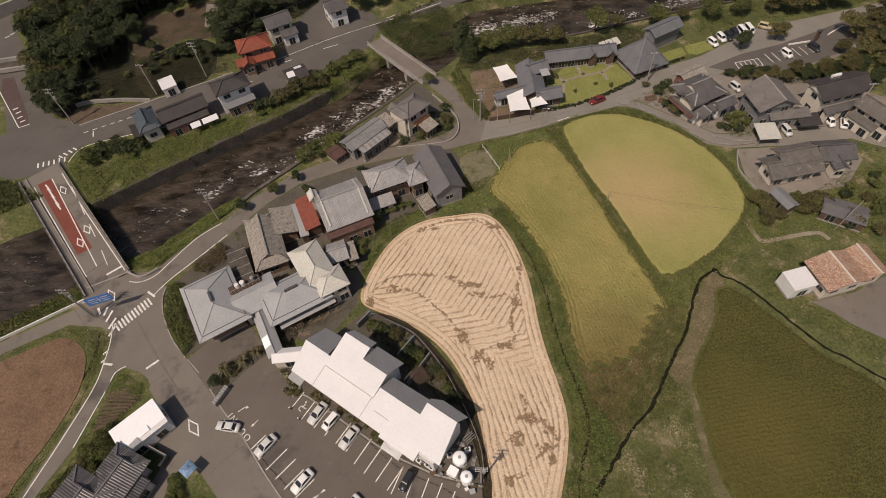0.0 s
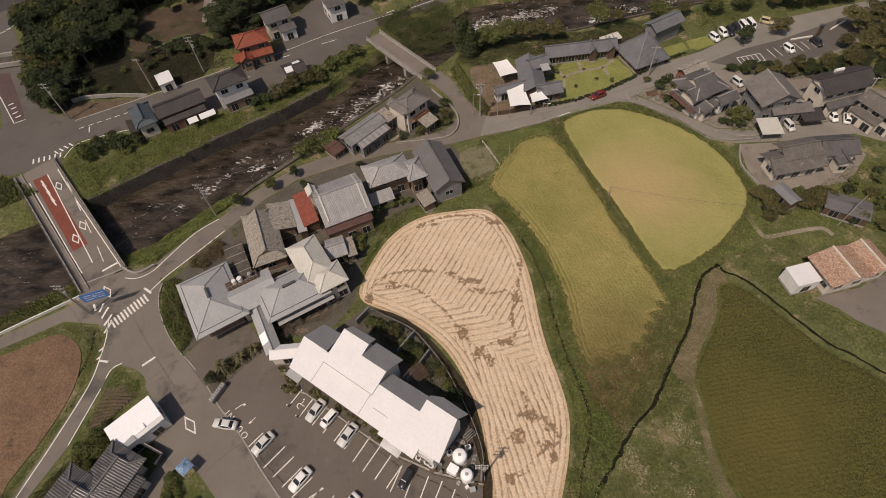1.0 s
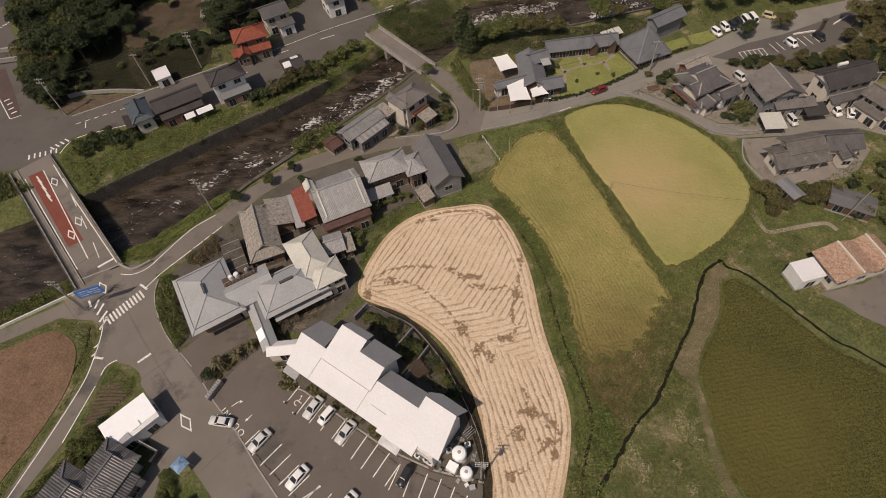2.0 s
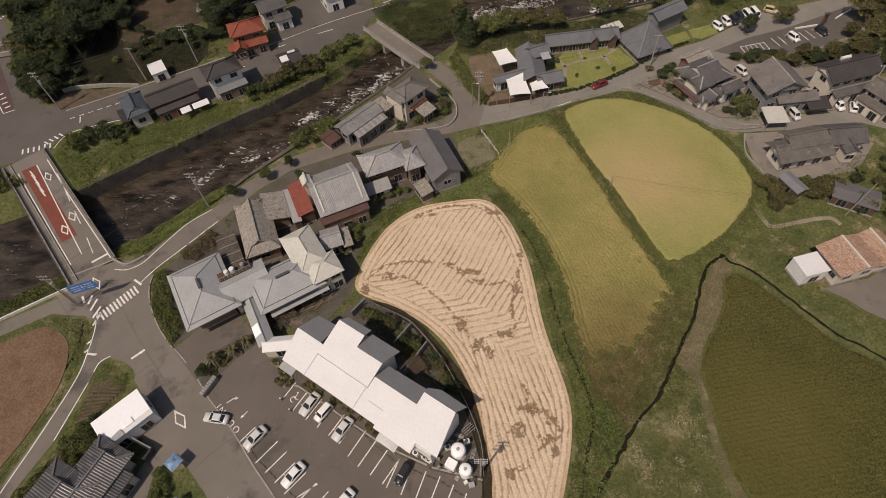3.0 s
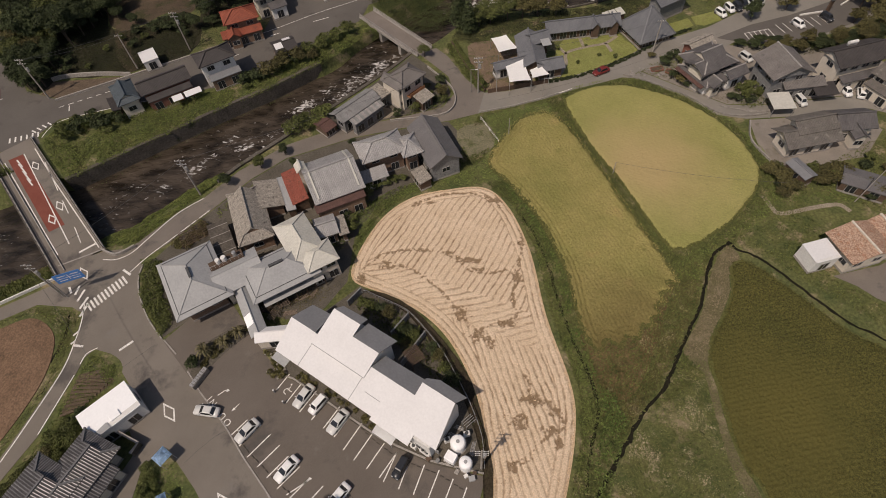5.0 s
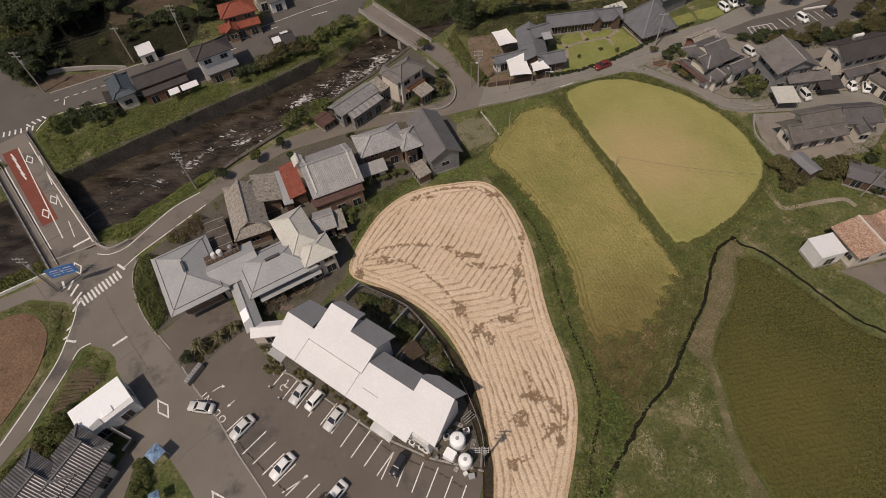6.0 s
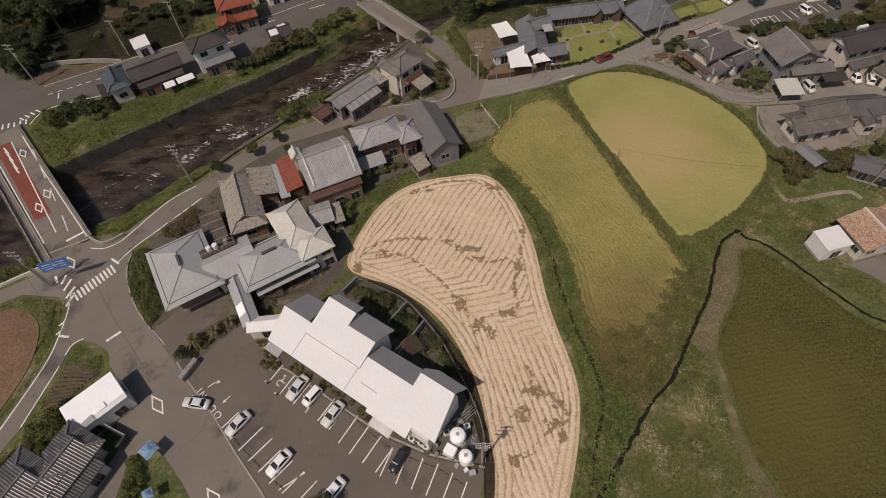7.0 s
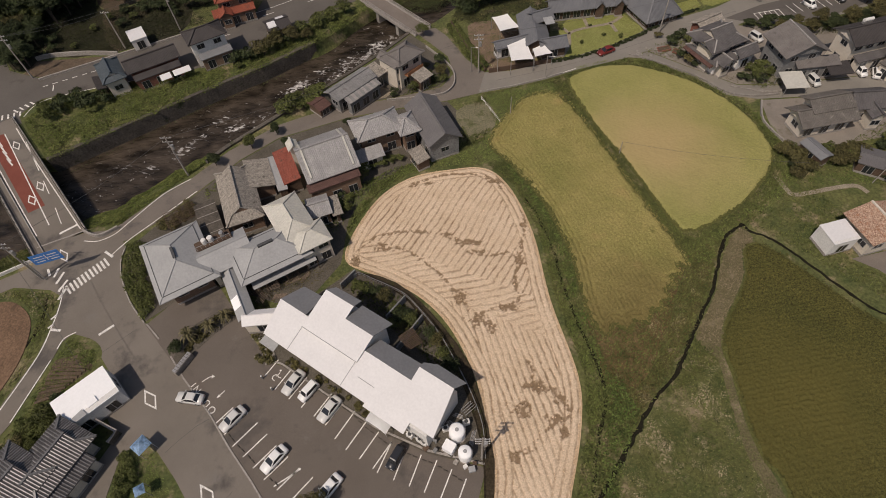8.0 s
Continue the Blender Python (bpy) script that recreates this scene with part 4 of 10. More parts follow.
sheet("lawn", [(46.6, 118.6), (52.6, 121.0), (53.2, 118.0), (47.9, 115.0), (45.7, 115.6)], 0.05, LAWN, "bright mown lawn beside the school hall", "lawn", 0.2)
sheet("lawn", [(53.4, 121.4), (59.3, 123.4), (60.2, 119.8), (55.6, 117.8), (53.8, 118.4)], 0.05, LAWN, "bright mown lawn beside a car park", "lawn", 0.2)
for pts in ([(20.1, 101.1), (22.2, 105.5), (22.9, 109.5), (27.2, 111.4), (32.0, 112.6), (35.1, 115.2)], [(26.4, 115.8), (27.0, 111.6)], [(32.1, 112.6), (32.9, 109.4)], [(22.7, 109.2), (21.4, 111.6)]):
    path = bmesh.new()
    ribbon(path, spline(pts, 6), 0.38, 0.38, -0.05, 0.071)
    tagged(part("garden_path", path, PALE_DIRT, None), "pale curved stone path across the lawn", "path", "", "structure")
path = bmesh.new()
ribbon(path, spline([(52.4, 66.4), (53.0, 64.0), (53.8, 62.2), (56.7, 62.5), (60.4, 63.3), (64.5, 63.8), (66.0, 62.2)], 5), 0.42, 0.42, -0.05, 0.03)
tagged(part("field_path", path, PALE_DIRT, None), "worn dirt footpath over grass", "path", "", "structure")

STRIP = [(43.2, 55.6), (44.4, 54.2), (44.4, 52.8), (42.2, 51.2), (41.1, 46.7), (38.7, 42.7), (36.0, 38.9), (34.5, 34.8), (34.7, 30.9), (34.6, 26.0), (34.9, 21.8), (36.2, 17.4), (38, 8), (36, 8), (34.7, 16.3), (33.6, 20.7), (33.5, 28.4), (33.5, 33.0), (31.4, 36.2), (33.6, 39.9), (36.2, 43.8), (38.4, 48.9), (40.8, 53.2)]
sheet("field_path", STRIP, 0.03, DIRT_PATH, "trodden brown grass strip beside the ditch", "path", 0.15, 3)

# ---- buildings ----
def vent(parent, L, z):
    bm = bmesh.new()
    box(bm, -L / 2, L / 2, -0.22, 0.22, z - 0.15, z + 0.28)
    bmesh.ops.bevel(bm, geom=list(bm.edges), offset=0.05, segments=1, affect="EDGES")
    part("ridge_vent", bm, TRIM_DARK, parent, "dark raised ridge vent")


def gutter_line(parent, L, W, h, rise, inset=0.75):
    """The dark groove that runs round a hipped roof above its eaves."""
    a, b = L / 2 - inset, W / 2 - inset
    z = h + rise * inset / (W / 2) + 0.03
    c = [(-a, -b, z), (a, -b, z), (a, b, z), (-a, b, z)]
    for k in range(4):
        bm = bmesh.new()
        beam(bm, c[k], c[(k + 1) % 4], 0.09, 0.07)
        part("gutter", bm, TRIM_DARK, parent, "dark roof gutter")


inn = thing("hall_building", "grey metal hip-roofed hall wing with dark gutter lines", "building", (-45.0, 48.5, 0), -58)
# walls drawn in to hide from the camera; brown carries the eaves' shade
walls_on(inn, 9.4, 6.0, 0.1, 4.05, BROWN_WALL, storeys=1, step=2.2)
roof_on(inn, 12.6, 9.3, 4.0, 2.1, "hip", GREY_METAL, None, ridge=0.1)
vent(inn, 2.2, 6.1)
gutter_line(inn, 12.6, 9.3, 4.0, 2.1)
east = thing("hall_building", "grey metal hip-roofed hall wing beside a narrow veranda", "building", (-31.2, 50.0, 0), 31)
# drawn in as well, the shade under the eaves put into brown walls
walls_on(east, 8.8, 5.2, 0.1, 4.05, BROWN_WALL, step=2.0)
roof_on(east, 11.6, 8.1, 4.0, 2.0, "hip", GREY_METAL, None, ridge=0.1)
vent(east, 2.4, 6.0)
gutter_line(east, 11.6, 8.1, 4.0, 2.0)
bm = bmesh.new()
box(bm, -4.5, 5.8, -4.4, -2.6, 2.4, 2.5)
part("veranda_roof", bm, GREY_METAL, east, "narrow grey veranda roof")
for k in range(7):
    bm = bmesh.new()
    box(bm, -4.4 + k * 1.68, -4.28 + k * 1.68, -4.34, -4.22, -0.2, 2.4)
    part("post", bm, WOOD, east)
link = thing("hall_building", "grey metal roof link between two hall wings", "building", (-38.2, 50.0, 0), 31)
walls_on(link, 6.0, 5.6, 0.1, 3.9, PLASTER, sides="fb")
roof_on(link, 8.0, 6.6, 3.9, 1.35, "gable", GREY_METAL, None, ridge=0.1)
annex = thing("hall_building", "pale streaked tin annex with a hipped roof", "building", (-28.6, 55.6, 0), -57)
walls_on(annex, 8.4, 4.8, 0.1, 5.0, PLASTER, storeys=2, step=2.0)
roof_on(annex, 9.6, 5.8, 5.0, 1.6, "hip", PALE_METAL, (0.42, 0.05, 0.03), ridge=0.16)
annex2 = thing("hall_building", "small pale tin-roofed annex end with windows", "building", (-24.9, 52.1, 0), 31)
walls_on(annex2, 4.6, 4.0, 0.1, 4.9, PLASTER, storeys=2, step=1.8)
roof_on(annex2, 5.6, 4.9, 4.9, 1.3, "hip", PALE_METAL, (0.42, 0.05, 0.03), ridge=0.16)
plant = thing("roof_plant", "rooftop machine platform with pipes and white drums", "machine", (-40.2, 51.7, 1.5), 31)
bm = bmesh.new()
box(bm, -2.8, 2.8, -0.9, 0.9, -1.5, 3.3)
part("platform", bm, WOOD, plant)
bm = bmesh.new()
for k in range(9):
    box(bm, -2.6 + k * 0.65, -2.55 + k * 0.65, -0.9, -0.85, 3.3, 4.2)
box(bm, -2.7, 2.7, -0.9, -0.85, 4.15, 4.22)
part("railing", bm, METAL, plant)
for k, (px, r) in enumerate(((-1.2, 0.4), (-0.2, 0.45), (1.6, 0.35))):
    bm = bmesh.new()
    tube(bm, (px, 0, 3.3), (px, 0, 4.3), r, r, 10)
    bmesh.ops.bevel(bm, geom=[e for e in bm.edges if e.is_boundary is False and abs(e.verts[0].co.z - e.verts[1].co.z) < 0.01], offset=0.06, segments=1, affect="EDGES")
    part("drum", bm, WHITE_WALL if k < 2 else METAL, plant, "white drum")


def corridor(a, b, W, label):
    d = Vector(b) - Vector(a)
    L = d.length
    ob = thing("covered_walkway", label, "walkway", ((a[0] + b[0]) / 2, (a[1] + b[1]) / 2, 0), math.degrees(math.atan2(d.y, d.x)))
    walls_on(ob, L - 0.3, W - 0.7, 0.1, 3.0, PLASTER, sides="fb")
    roof_on(ob, L, W, 3.0, 0.75, "gable", WHITE_ROOF if L < 7 else GREY_METAL, None, ridge=0.12)
    return ob


walkway = corridor((-37.6, 48.0), (-32.55, 38.9), 2.7, "grey gabled walkway between the hall and restaurant")
bm = bmesh.new()
prism(bm, [(1.1, -1.32, 3.05), (3.2, -1.32, 3.05), (3.2, -0.1, 3.73), (1.1, -0.1, 3.73)], 0.05)
part("roof_sheet", bm, SHED_WHITE, walkway, "bright white roof sheet")
corridor((-33.2, 38.8), (-27.9, 39.3), 2.6, "short pale gabled walkway joining the restaurant")


def slope_z(v):
    return 4.6 + 0.28 * (v + 4.3)


rest = thing("restaurant", "long low restaurant with stepped white metal roofs", "restaurant", (-15.0, 31.5, 0), -33.5)
for name, f, z0, z1 in (("wall", (-13.2, 13.0, -3.5, 0.7), 0.1, 4.5), ("wall", (-13.4, -10.2, 0.7, 3.9), 0.1, 4.6), ("wall", (-8.9, 0.0, -0.6, 5.5), 0.1, 5.85), ("wall", (0.6, 13.0, 0.7, 3.4), 0.1, 4.5)):
    bm = bmesh.new()
    box(bm, f[0], f[1], f[2], f[3], z0, z1)
    part(name, bm, WHITE_WALL, rest)
for k in range(12):
    window_unit(rest, -12.2 + k * 2.15, -3.5, 0.9, 0, 1.7, 1.5)
for k in range(4):
    window_unit(rest, -8.6 + k * 2.3, 5.5, 3.6, 180, 1.5, 1.2)
for k in range(5):
    window_unit(rest, 1.8 + k * 2.4, 3.4, 1.6, 180, 1.5, 1.2)
SW = lambda u, v: (u, v, slope_z(v))
UP = lambda u, v: (u, v, 5.85 + 0.3 * (v + 0.9))
white_faces = [[SW(-14.0, -4.3), SW(-9.5, -4.3), SW(-9.5, 0.7), SW(-14.9, 0.7)], [SW(-9.5, -4.3), SW(-0.1, -4.3), SW(-0.1, 0.7), SW(-9.5, 0.7)],
               [SW(-0.1, -4.3), SW(4.0, -4.3), SW(4.0, 0.95), SW(-0.1, 0.95)], [SW(4.0, -4.75), SW(10.4, -4.75), SW(10.4, 0.95), SW(4.0, 0.95)],
               [SW(7.7, 0.95), SW(10.4, 0.95), SW(10.4, 2.85), SW(7.7, 2.85)], [SW(10.4, -3.25), SW(13.9, -3.25), SW(13.0, 2.85), SW(10.4, 2.85)],
               [UP(-9.5, -0.9), UP(-4.55, -0.9), UP(-4.55, 4.8), UP(-9.5, 4.8)], [UP(-4.55, -0.9), UP(0.2, -0.9), UP(0.2, 2.9), UP(-4.55, 2.9)]]
for f in white_faces:
    bm = bmesh.new()
    prism(bm, f, 0.16)
    part("roof_panel", bm, WHITE_ROOF, rest, "smooth white metal roof panel")
za, zb, zu, zv = slope_z(0.7), slope_z(0.95), 5.85 + 0.3 * 5.7, 5.85 + 0.3 * 3.8
# rear slopes turn from the sun; their shade is painted as dark grey
shaded_faces = [[(-14.9, 0.7, za), (-10.1, 0.7, za), (-10.5, 4.6, za - 1.2), (-14.2, 4.35, za - 1.2)], [(-9.5, 4.8, zu), (-4.55, 4.8, zu), (-4.4, 6.2, zu - 0.45), (-8.8, 6.0, zu - 0.45)],
              [(-4.55, 2.9, zv), (0.2, 2.9, zv), (0.9, 6.1, zv - 1.0), (-4.4, 6.1, zv - 1.0)], [(0.2, 0.95, zb), (7.7, 0.95, zb), (7.7, 3.75, zb - 0.9), (0.6, 3.6, zb - 0.9)],
              [(7.7, 2.85, slope_z(2.85)), (13.0, 2.85, slope_z(2.85)), (13.8, 4.5, slope_z(2.85) - 0.6), (9.4, 4.6, slope_z(2.85) - 0.6), (7.7, 3.75, slope_z(2.85) - 0.35)]]
for f in shaded_faces:
    bm = bmesh.new()
    prism(bm, f, 0.14)
    part("roof_panel", bm, REAR_METAL, rest, "metal rear roof panel with its shade painted dark grey")
for a, b in ((SW(-9.5, -4.3), SW(-9.5, -0.2)), (SW(-0.1, -4.3), SW(-0.1, 0.6)), ((1.4, -2.2, slope_z(-2.2)), (4.0, -2.2, slope_z(-2.2))), (UP(-9.5, -0.9), UP(0.2, -0.9))):
    bm = bmesh.new()
    beam(bm, Vector(a) + Vector((0, 0, 0.02)), Vector(b) + Vector((0, 0, 0.02)), 0.06, 0.06)
    part("seam", bm, GREY_METAL, rest, "grey roof seam")
for f in ([(-13.2, -3.4, 4.4), (-13.2, 0.7, 5.75), (-13.2, 3.8, 4.7)], [(12.9, -3.0, 4.4), (12.9, 2.8, 6.2), (12.9, 3.4, 4.4)], [(0.0, -0.6, 5.7), (0.0, 2.9, 6.8), (0.0, 5.5, 5.8)], [(-8.9, -0.6, 5.7), (-8.9, 4.8, 7.3), (-8.9, 5.5, 5.8)]):
    bm = bmesh.new()
    v = [bm.verts.new((p[0] + d, p[1], p[2])) for d in (-0.08, 0.08) for p in f]
    for q in ((0, 1, 2), (5, 4, 3), (0, 3, 4, 1), (1, 4, 5, 2), (2, 5, 3, 0)):
        bm.faces.new([v[i] for i in q])
    part("gable_wall", bm, WHITE_WALL, rest)
bm = bmesh.new()
prism(bm, [(-14.5, -5.3, 3.0), (-11.8, -5.3, 3.0), (-11.8, -3.4, 3.3), (-14.5, -3.4, 3.3)], 0.1)
part("porch_roof", bm, GREY_METAL, rest, "low grey porch roof")
awning = thing("awning", "white curved canvas awning over the restaurant side", "awning", (-12.4, 24.2, 0), -33.5)
bm = bmesh.new()
rows = [[bm.verts.new((-1.7 + 3.4 * i / 8, 0.9 - 1.8 * j / 5, 2.7 - 0.35 * (j / 5) ** 2 - 0.5 * (abs(i - 4) / 4) ** 2)) for i in range(9)] for j in range(6)]
for r0, r1 in zip(rows, rows[1:]):
    for i in range(8):
        bm.faces.new((r0[i], r0[i + 1], r1[i + 1], r1[i]))
bmesh.ops.solidify(bm, geom=list(bm.faces), thickness=0.03)
part("canvas", bm, SHED_WHITE, awning)
for sx in (-1.6, 1.6):
    bm = bmesh.new()
    tube(bm, (sx, -0.85, 0), (sx, -0.85, 2.0), 0.04)
    part("pole", bm, METAL, awning)


def big_house(label, c, ang, parts, **kw):
    """A house made of several roofed bodies under one base."""
    ob = thing("house", label, "house", (c[0], c[1], 0), ang)
    for p in parts:
        x, y, turn, L, W, z0, h, rise, style, roof, wall, storeys, sides = p
        if wall is not None:
            over = min(kw.get("over", 0.6), W * 0.2 if "over" in kw else W * 0.15)
            walls_on(ob, L - 2 * over, W - 2 * over, z0, h + 0.02, wall, (x, y), turn, storeys, sides, step=2.2)
        roof_on(ob, L, W, h, rise, style, roof, kw.get("rib", (0.3, 0.14, 0.05)), min(0.6, W * 0.15), kw.get("ridge", 0.3), (x, y, 0), turn, gable_wall=wall, rib_mat=kw.get("rib_mat"), ridge_mat=kw.get("ridge_mat"))
    return ob


G, I, M_, HP = "gable", "irimoya", "mono", "hip"
big_house("old weathered-tiled house with a hip-and-gable roof and side wing", (-38.7, 62.2), -67, [
    (0.1, -0.2, 0, 12.8, 6.2, 0.1, 3.6, 2.2, I, OLD_TILE, BROWN_WALL, 1, "fbrl"),
    (-3.4, 4.0, 180, 7.0, 4.2, 0.1, 3.1, 1.2, M_, OLD_TILE, BROWN_WALL, 1, "f"),
    (-2.8, 6.9, 180, 8.8, 1.7, 0.1, 2.8, 0.2, M_, GREY_METAL, WOOD, 1, "")], rib=(0.28, 0.12, 0.04))
house("low lean-to with a rusty red ribbed tin roof", (-32.1, 69.0), -65, 8.6, 3.1, 3, 0.35, "mono", RED_TIN, WOOD, over=0.25, rib=(0.25, 0.1, 0.06), name="lean_to", category="shed", sides="f", ridge=0, gable=False)
big_house("large grey-tiled hall with pale plaster walls and tiled eaves", (-25.0, 69.3), -65, [
    (0, 0.2, 90, 9.4, 10.6, 0.1, 5.0, 2.9, G, GREY_TILE, PLASTER, 2, "fbrl"),
    (5.6, -0.2, 90, 9.2, 1.6, 0.1, 4.0, 0.5, M_, DARK_RED, BROWN_WALL, 1, "f"),
    (-3.4, -4.4, 0, 2.4, 2.0, 0.1, 6.3, 0.8, G, PALE_METAL, PLASTER, 1, "")], over=0.95)
old_hall = [o for o in bpy.data.objects if o.name.startswith("house") and (o.location.xy - Vector((-25.0, 69.3))).length < 0.1][0]
for s in (-1, 1):
    for e in (-1, 1):
        bm = bmesh.new()
        beam(bm, (0.2 * 0, 0.2 + s * 3.7, 8.0), (e * 4.7, 0.2 + s * 3.7, 5.45), 0.3, 0.22)
        part("ridge", bm, PALE_METAL, old_hall, "pale descending ridge")
big_house("low grey-tiled outhouse behind the hall", (-24.4, 59.0), 21, [
    (-0.4, 0.6, 0, 3.8, 4.6, 0.1, 3.2, 0.9, G, GREY_TILE, WOOD, 1, "fl"),
    (2.2, 0.0, 0, 1.8, 4.2, 0.1, 2.8, 0.3, M_, OLD_TILE, WOOD, 1, "")])
big_house("two-storey house with hipped grey tiles and a lower porch roof", (-16.6, 76.2), 23, [
    (0.2, 0.1, 0, 9.0, 6.2, 0.1, 5.2, 1.7, HP, GREY_TILE, BROWN_WALL, 2, "fbrl"),
    (5.2, -1.6, 0, 4.0, 5.6, 0.1, 4.9, 1.3, HP, GREY_TILE, BROWN_WALL, 2, "fr"),
    (-2.6, -4.0, 0, 4.8, 2.6, 0.1, 2.7, 0.7, M_, GREY_TILE, PLASTER, 1, "f")], over=0.95)
house("long gabled barn with a plain grey slate roof", (-6.4, 77.9), -66.4, 12.2, 6.6, 4.3, 2.1, "gable", BARN_ROOF, GREY_WALL, name="barn", category="barn", rib=(0.45, 0.05, 0.03))
house("small shed with patched corrugated tin roof", (-8.8, 71.5), -60, 3.8, 2.6, 2.2, 0.4, "mono", OLD_TILE, WOOD, over=0.2, rib=(0.2, 0.09, 0.06), name="shed", category="shed", sides="f", ridge=0, gable=False)
tin_house = big_house("riverside house with a long ribbed tin roof", (-22.6, 89.4), 47, [
    (0, 0.3, 0, 10.2, 4.4, 0.1, 3.9, 1.0, G, TIN, GREY_WALL, 1, "fbrl"),
    (0.6, -2.6, 0, 8.2, 1.9, 0.1, 3.2, 0.5, M_, TIN, GREY_WALL, 1, "f"),
    (6.4, 0.0, 0, 3.0, 3.8, 0.1, 3.4, 0.6, M_, OLD_TILE, GREY_WALL, 1, "f")], rib=(0.42, 0.08, 0.05), ridge=0.2, over=0.95)
for k in range(6):
    x0 = -3.2 + 1.3 * k
    bm = bmesh.new()
    prism(bm, [(x0, -3.5, 3.29), (x0 + 0.62, -3.5, 3.29), (x0 + 0.62, -1.7, 3.76), (x0, -1.7, 3.76)], 0.05)
    part("roof_sheet", bm, PALE_RIDGE, tin_house, "pale replaced roofing sheet")
house("low shed with a rusty red and brown tin roof", (-29.0, 86.6), 47, 3.0, 4.2, 1.9, 0.5, "gable", DARK_RED, WOOD, over=0.25, rib=(0.25, 0.1, 0.05), name="shed", category="shed", sides="f", ridge=0.15)
river_house = big_house("two-storey riverside house with grey tiles and a wooden balcony", (-12.6, 95.7), 46, [
    (0, 0, 0, 7.0, 5.4, 0.1, 6.0, 1.5, HP, MID_TILE, PLASTER, 2, "fbrl"),
    (-2.6, 0.8, 90, 5.6, 2.6, 0.1, 5.6, 1.0, G, MID_TILE, PLASTER, 2, "l"),
    (0.6, -4.6, 0, 3.6, 2.8, 0.1, 2.8, 0.5, M_, OLD_TILE, WOOD, 1, "f")])
bm = bmesh.new()
box(bm, -1.9, 2.4, -3.2, -2.1, 3.1, 3.2)
box(bm, -1.9, 2.4, -3.2, -3.12, 3.2, 4.0)
part("balcony", bm, ORANGE_WOOD, river_house, "orange-brown wooden balcony")
big_house("wide dark slate-roofed school hall with a low rear wing", (41.2, 114.9), 23, [
    (0, 0, 0, 9.2, 9.2, 0.1, 1.9, 5.4, HP, SLATE, WOOD, 1, "fbrl"),
    (9.0, 5.0, 8, 9.2, 4.6, 0.1, 4.4, 1.2, G, SLATE, GREY_WALL, 2, "br")])
panels = thing("panel_roof", "low shed roofed with three pale panels", "shed", (34.4, 119.4, 0), 24)
for k in range(3):
    bm = bmesh.new()
    prism(bm, [(-2.6 + k * 1.8, -1.1, 3.0), (-1.0 + k * 1.8, -1.1, 3.0), (-1.0 + k * 1.8, 1.1, 3.4), (-2.6 + k * 1.8, 1.1, 3.4)], 0.08)
    part("panel", bm, PALE_METAL, panels)
    bm = bmesh.new()
    box(bm, -2.5 + k * 1.8, -1.1 + k * 1.8, -0.9, 0.9, -0.1, 2.95)
    part("wall", bm, WOOD, panels)
big_house("long low slate-roofed wooden school wing with small dormers", (26.9, 116.6), 7.5, [
    (0, 0.2, 0, 17.5, 4.8, 0.1, 2.5, 1.5, G, SLATE, WOOD, 1, "fbrl"),
    (2.6, -0.9, 90, 3.8, 2.2, 0.1, 2.8, 1.2, G, SLATE, WOOD, 1, "f"),
    (7.0, -0.9, 90, 3.8, 2.2, 0.1, 2.8, 1.2, G, SLATE, WOOD, 1, "f")])
big_house("cluster of dark slate-roofed wooden cafe rooms", (14.6, 105.8), 13, [
    (0, 1.0, 80, 12.0, 6.0, 0.1, 2.9, 1.7, G, SLATE, WOOD, 1, "fbrl"),
    (2.4, 3.6, 10, 4.6, 4.2, 0.1, 4.2, 1.2, G, SLATE, WOOD, 1, "frl"),
    (2.4, -4.2, 0, 6.0, 4.2, 0.1, 2.7, 1.3, G, SLATE, WOOD, 1, "frl"),
    (-5.6, -1.6, 5, 7.8, 2.8, 0.1, 2.8, 0.9, G, SLATE, WHITE_WALL, 1, "fbrl"),
    (3.2, 0.8, 0, 2.0, 2.2, 0.1, 4.6, 0.2, M_, GREY_METAL, None, 1, "")])
big_house("two-storey dark tiled house with layered roofs and white trim", (50.8, 98.6), 27, [
    (-0.8, 0.8, 0, 8.8, 7.8, 0.1, 5.2, 2.2, I, DARK_TILE, PLASTER, 2, "fbrl"),
    (0.2, -0.3, 0, 10.6, 8.8, 0.1, 3.0, 1.3, HP, DARK_TILE, WHITE_WALL, 1, "fbrl"),
    (-3.4, -0.4, 0, 4.4, 5.6, 0.1, 5.0, 1.2, G, DARK_TILE, PLASTER, 1, ""),
    (-5.0, 0.0, -90, 7.8, 1.5, 0.1, 2.6, 0.6, M_, DARK_RED, None, 1, ""),
    (-2.6, -4.0, 90, 3.4, 3.4, 0.1, 3.3, 1.1, G, DARK_TILE, PLASTER, 1, "l"),
    (2.6, -3.8, 0, 5.2, 3.4, 0.1, 3.5, 1.1, G, DARK_TILE, WHITE_WALL, 1, "fr"),
    (5.6, 0.8, 90, 5.0, 2.2, 0.1, 2.9, 0.8, M_, DARK_TILE, WHITE_WALL, 1, "r")], over=0.95, ridge=0.24, ridge_mat=PALE_RIDGE)
house("small brown shed with a red-brown gable", (50.4, 106.4), 30, 6.6, 4.2, 3.4, 1.1, "gable", OLD_TILE, RED_BROWN, name="shed", category="shed", sides="fl")
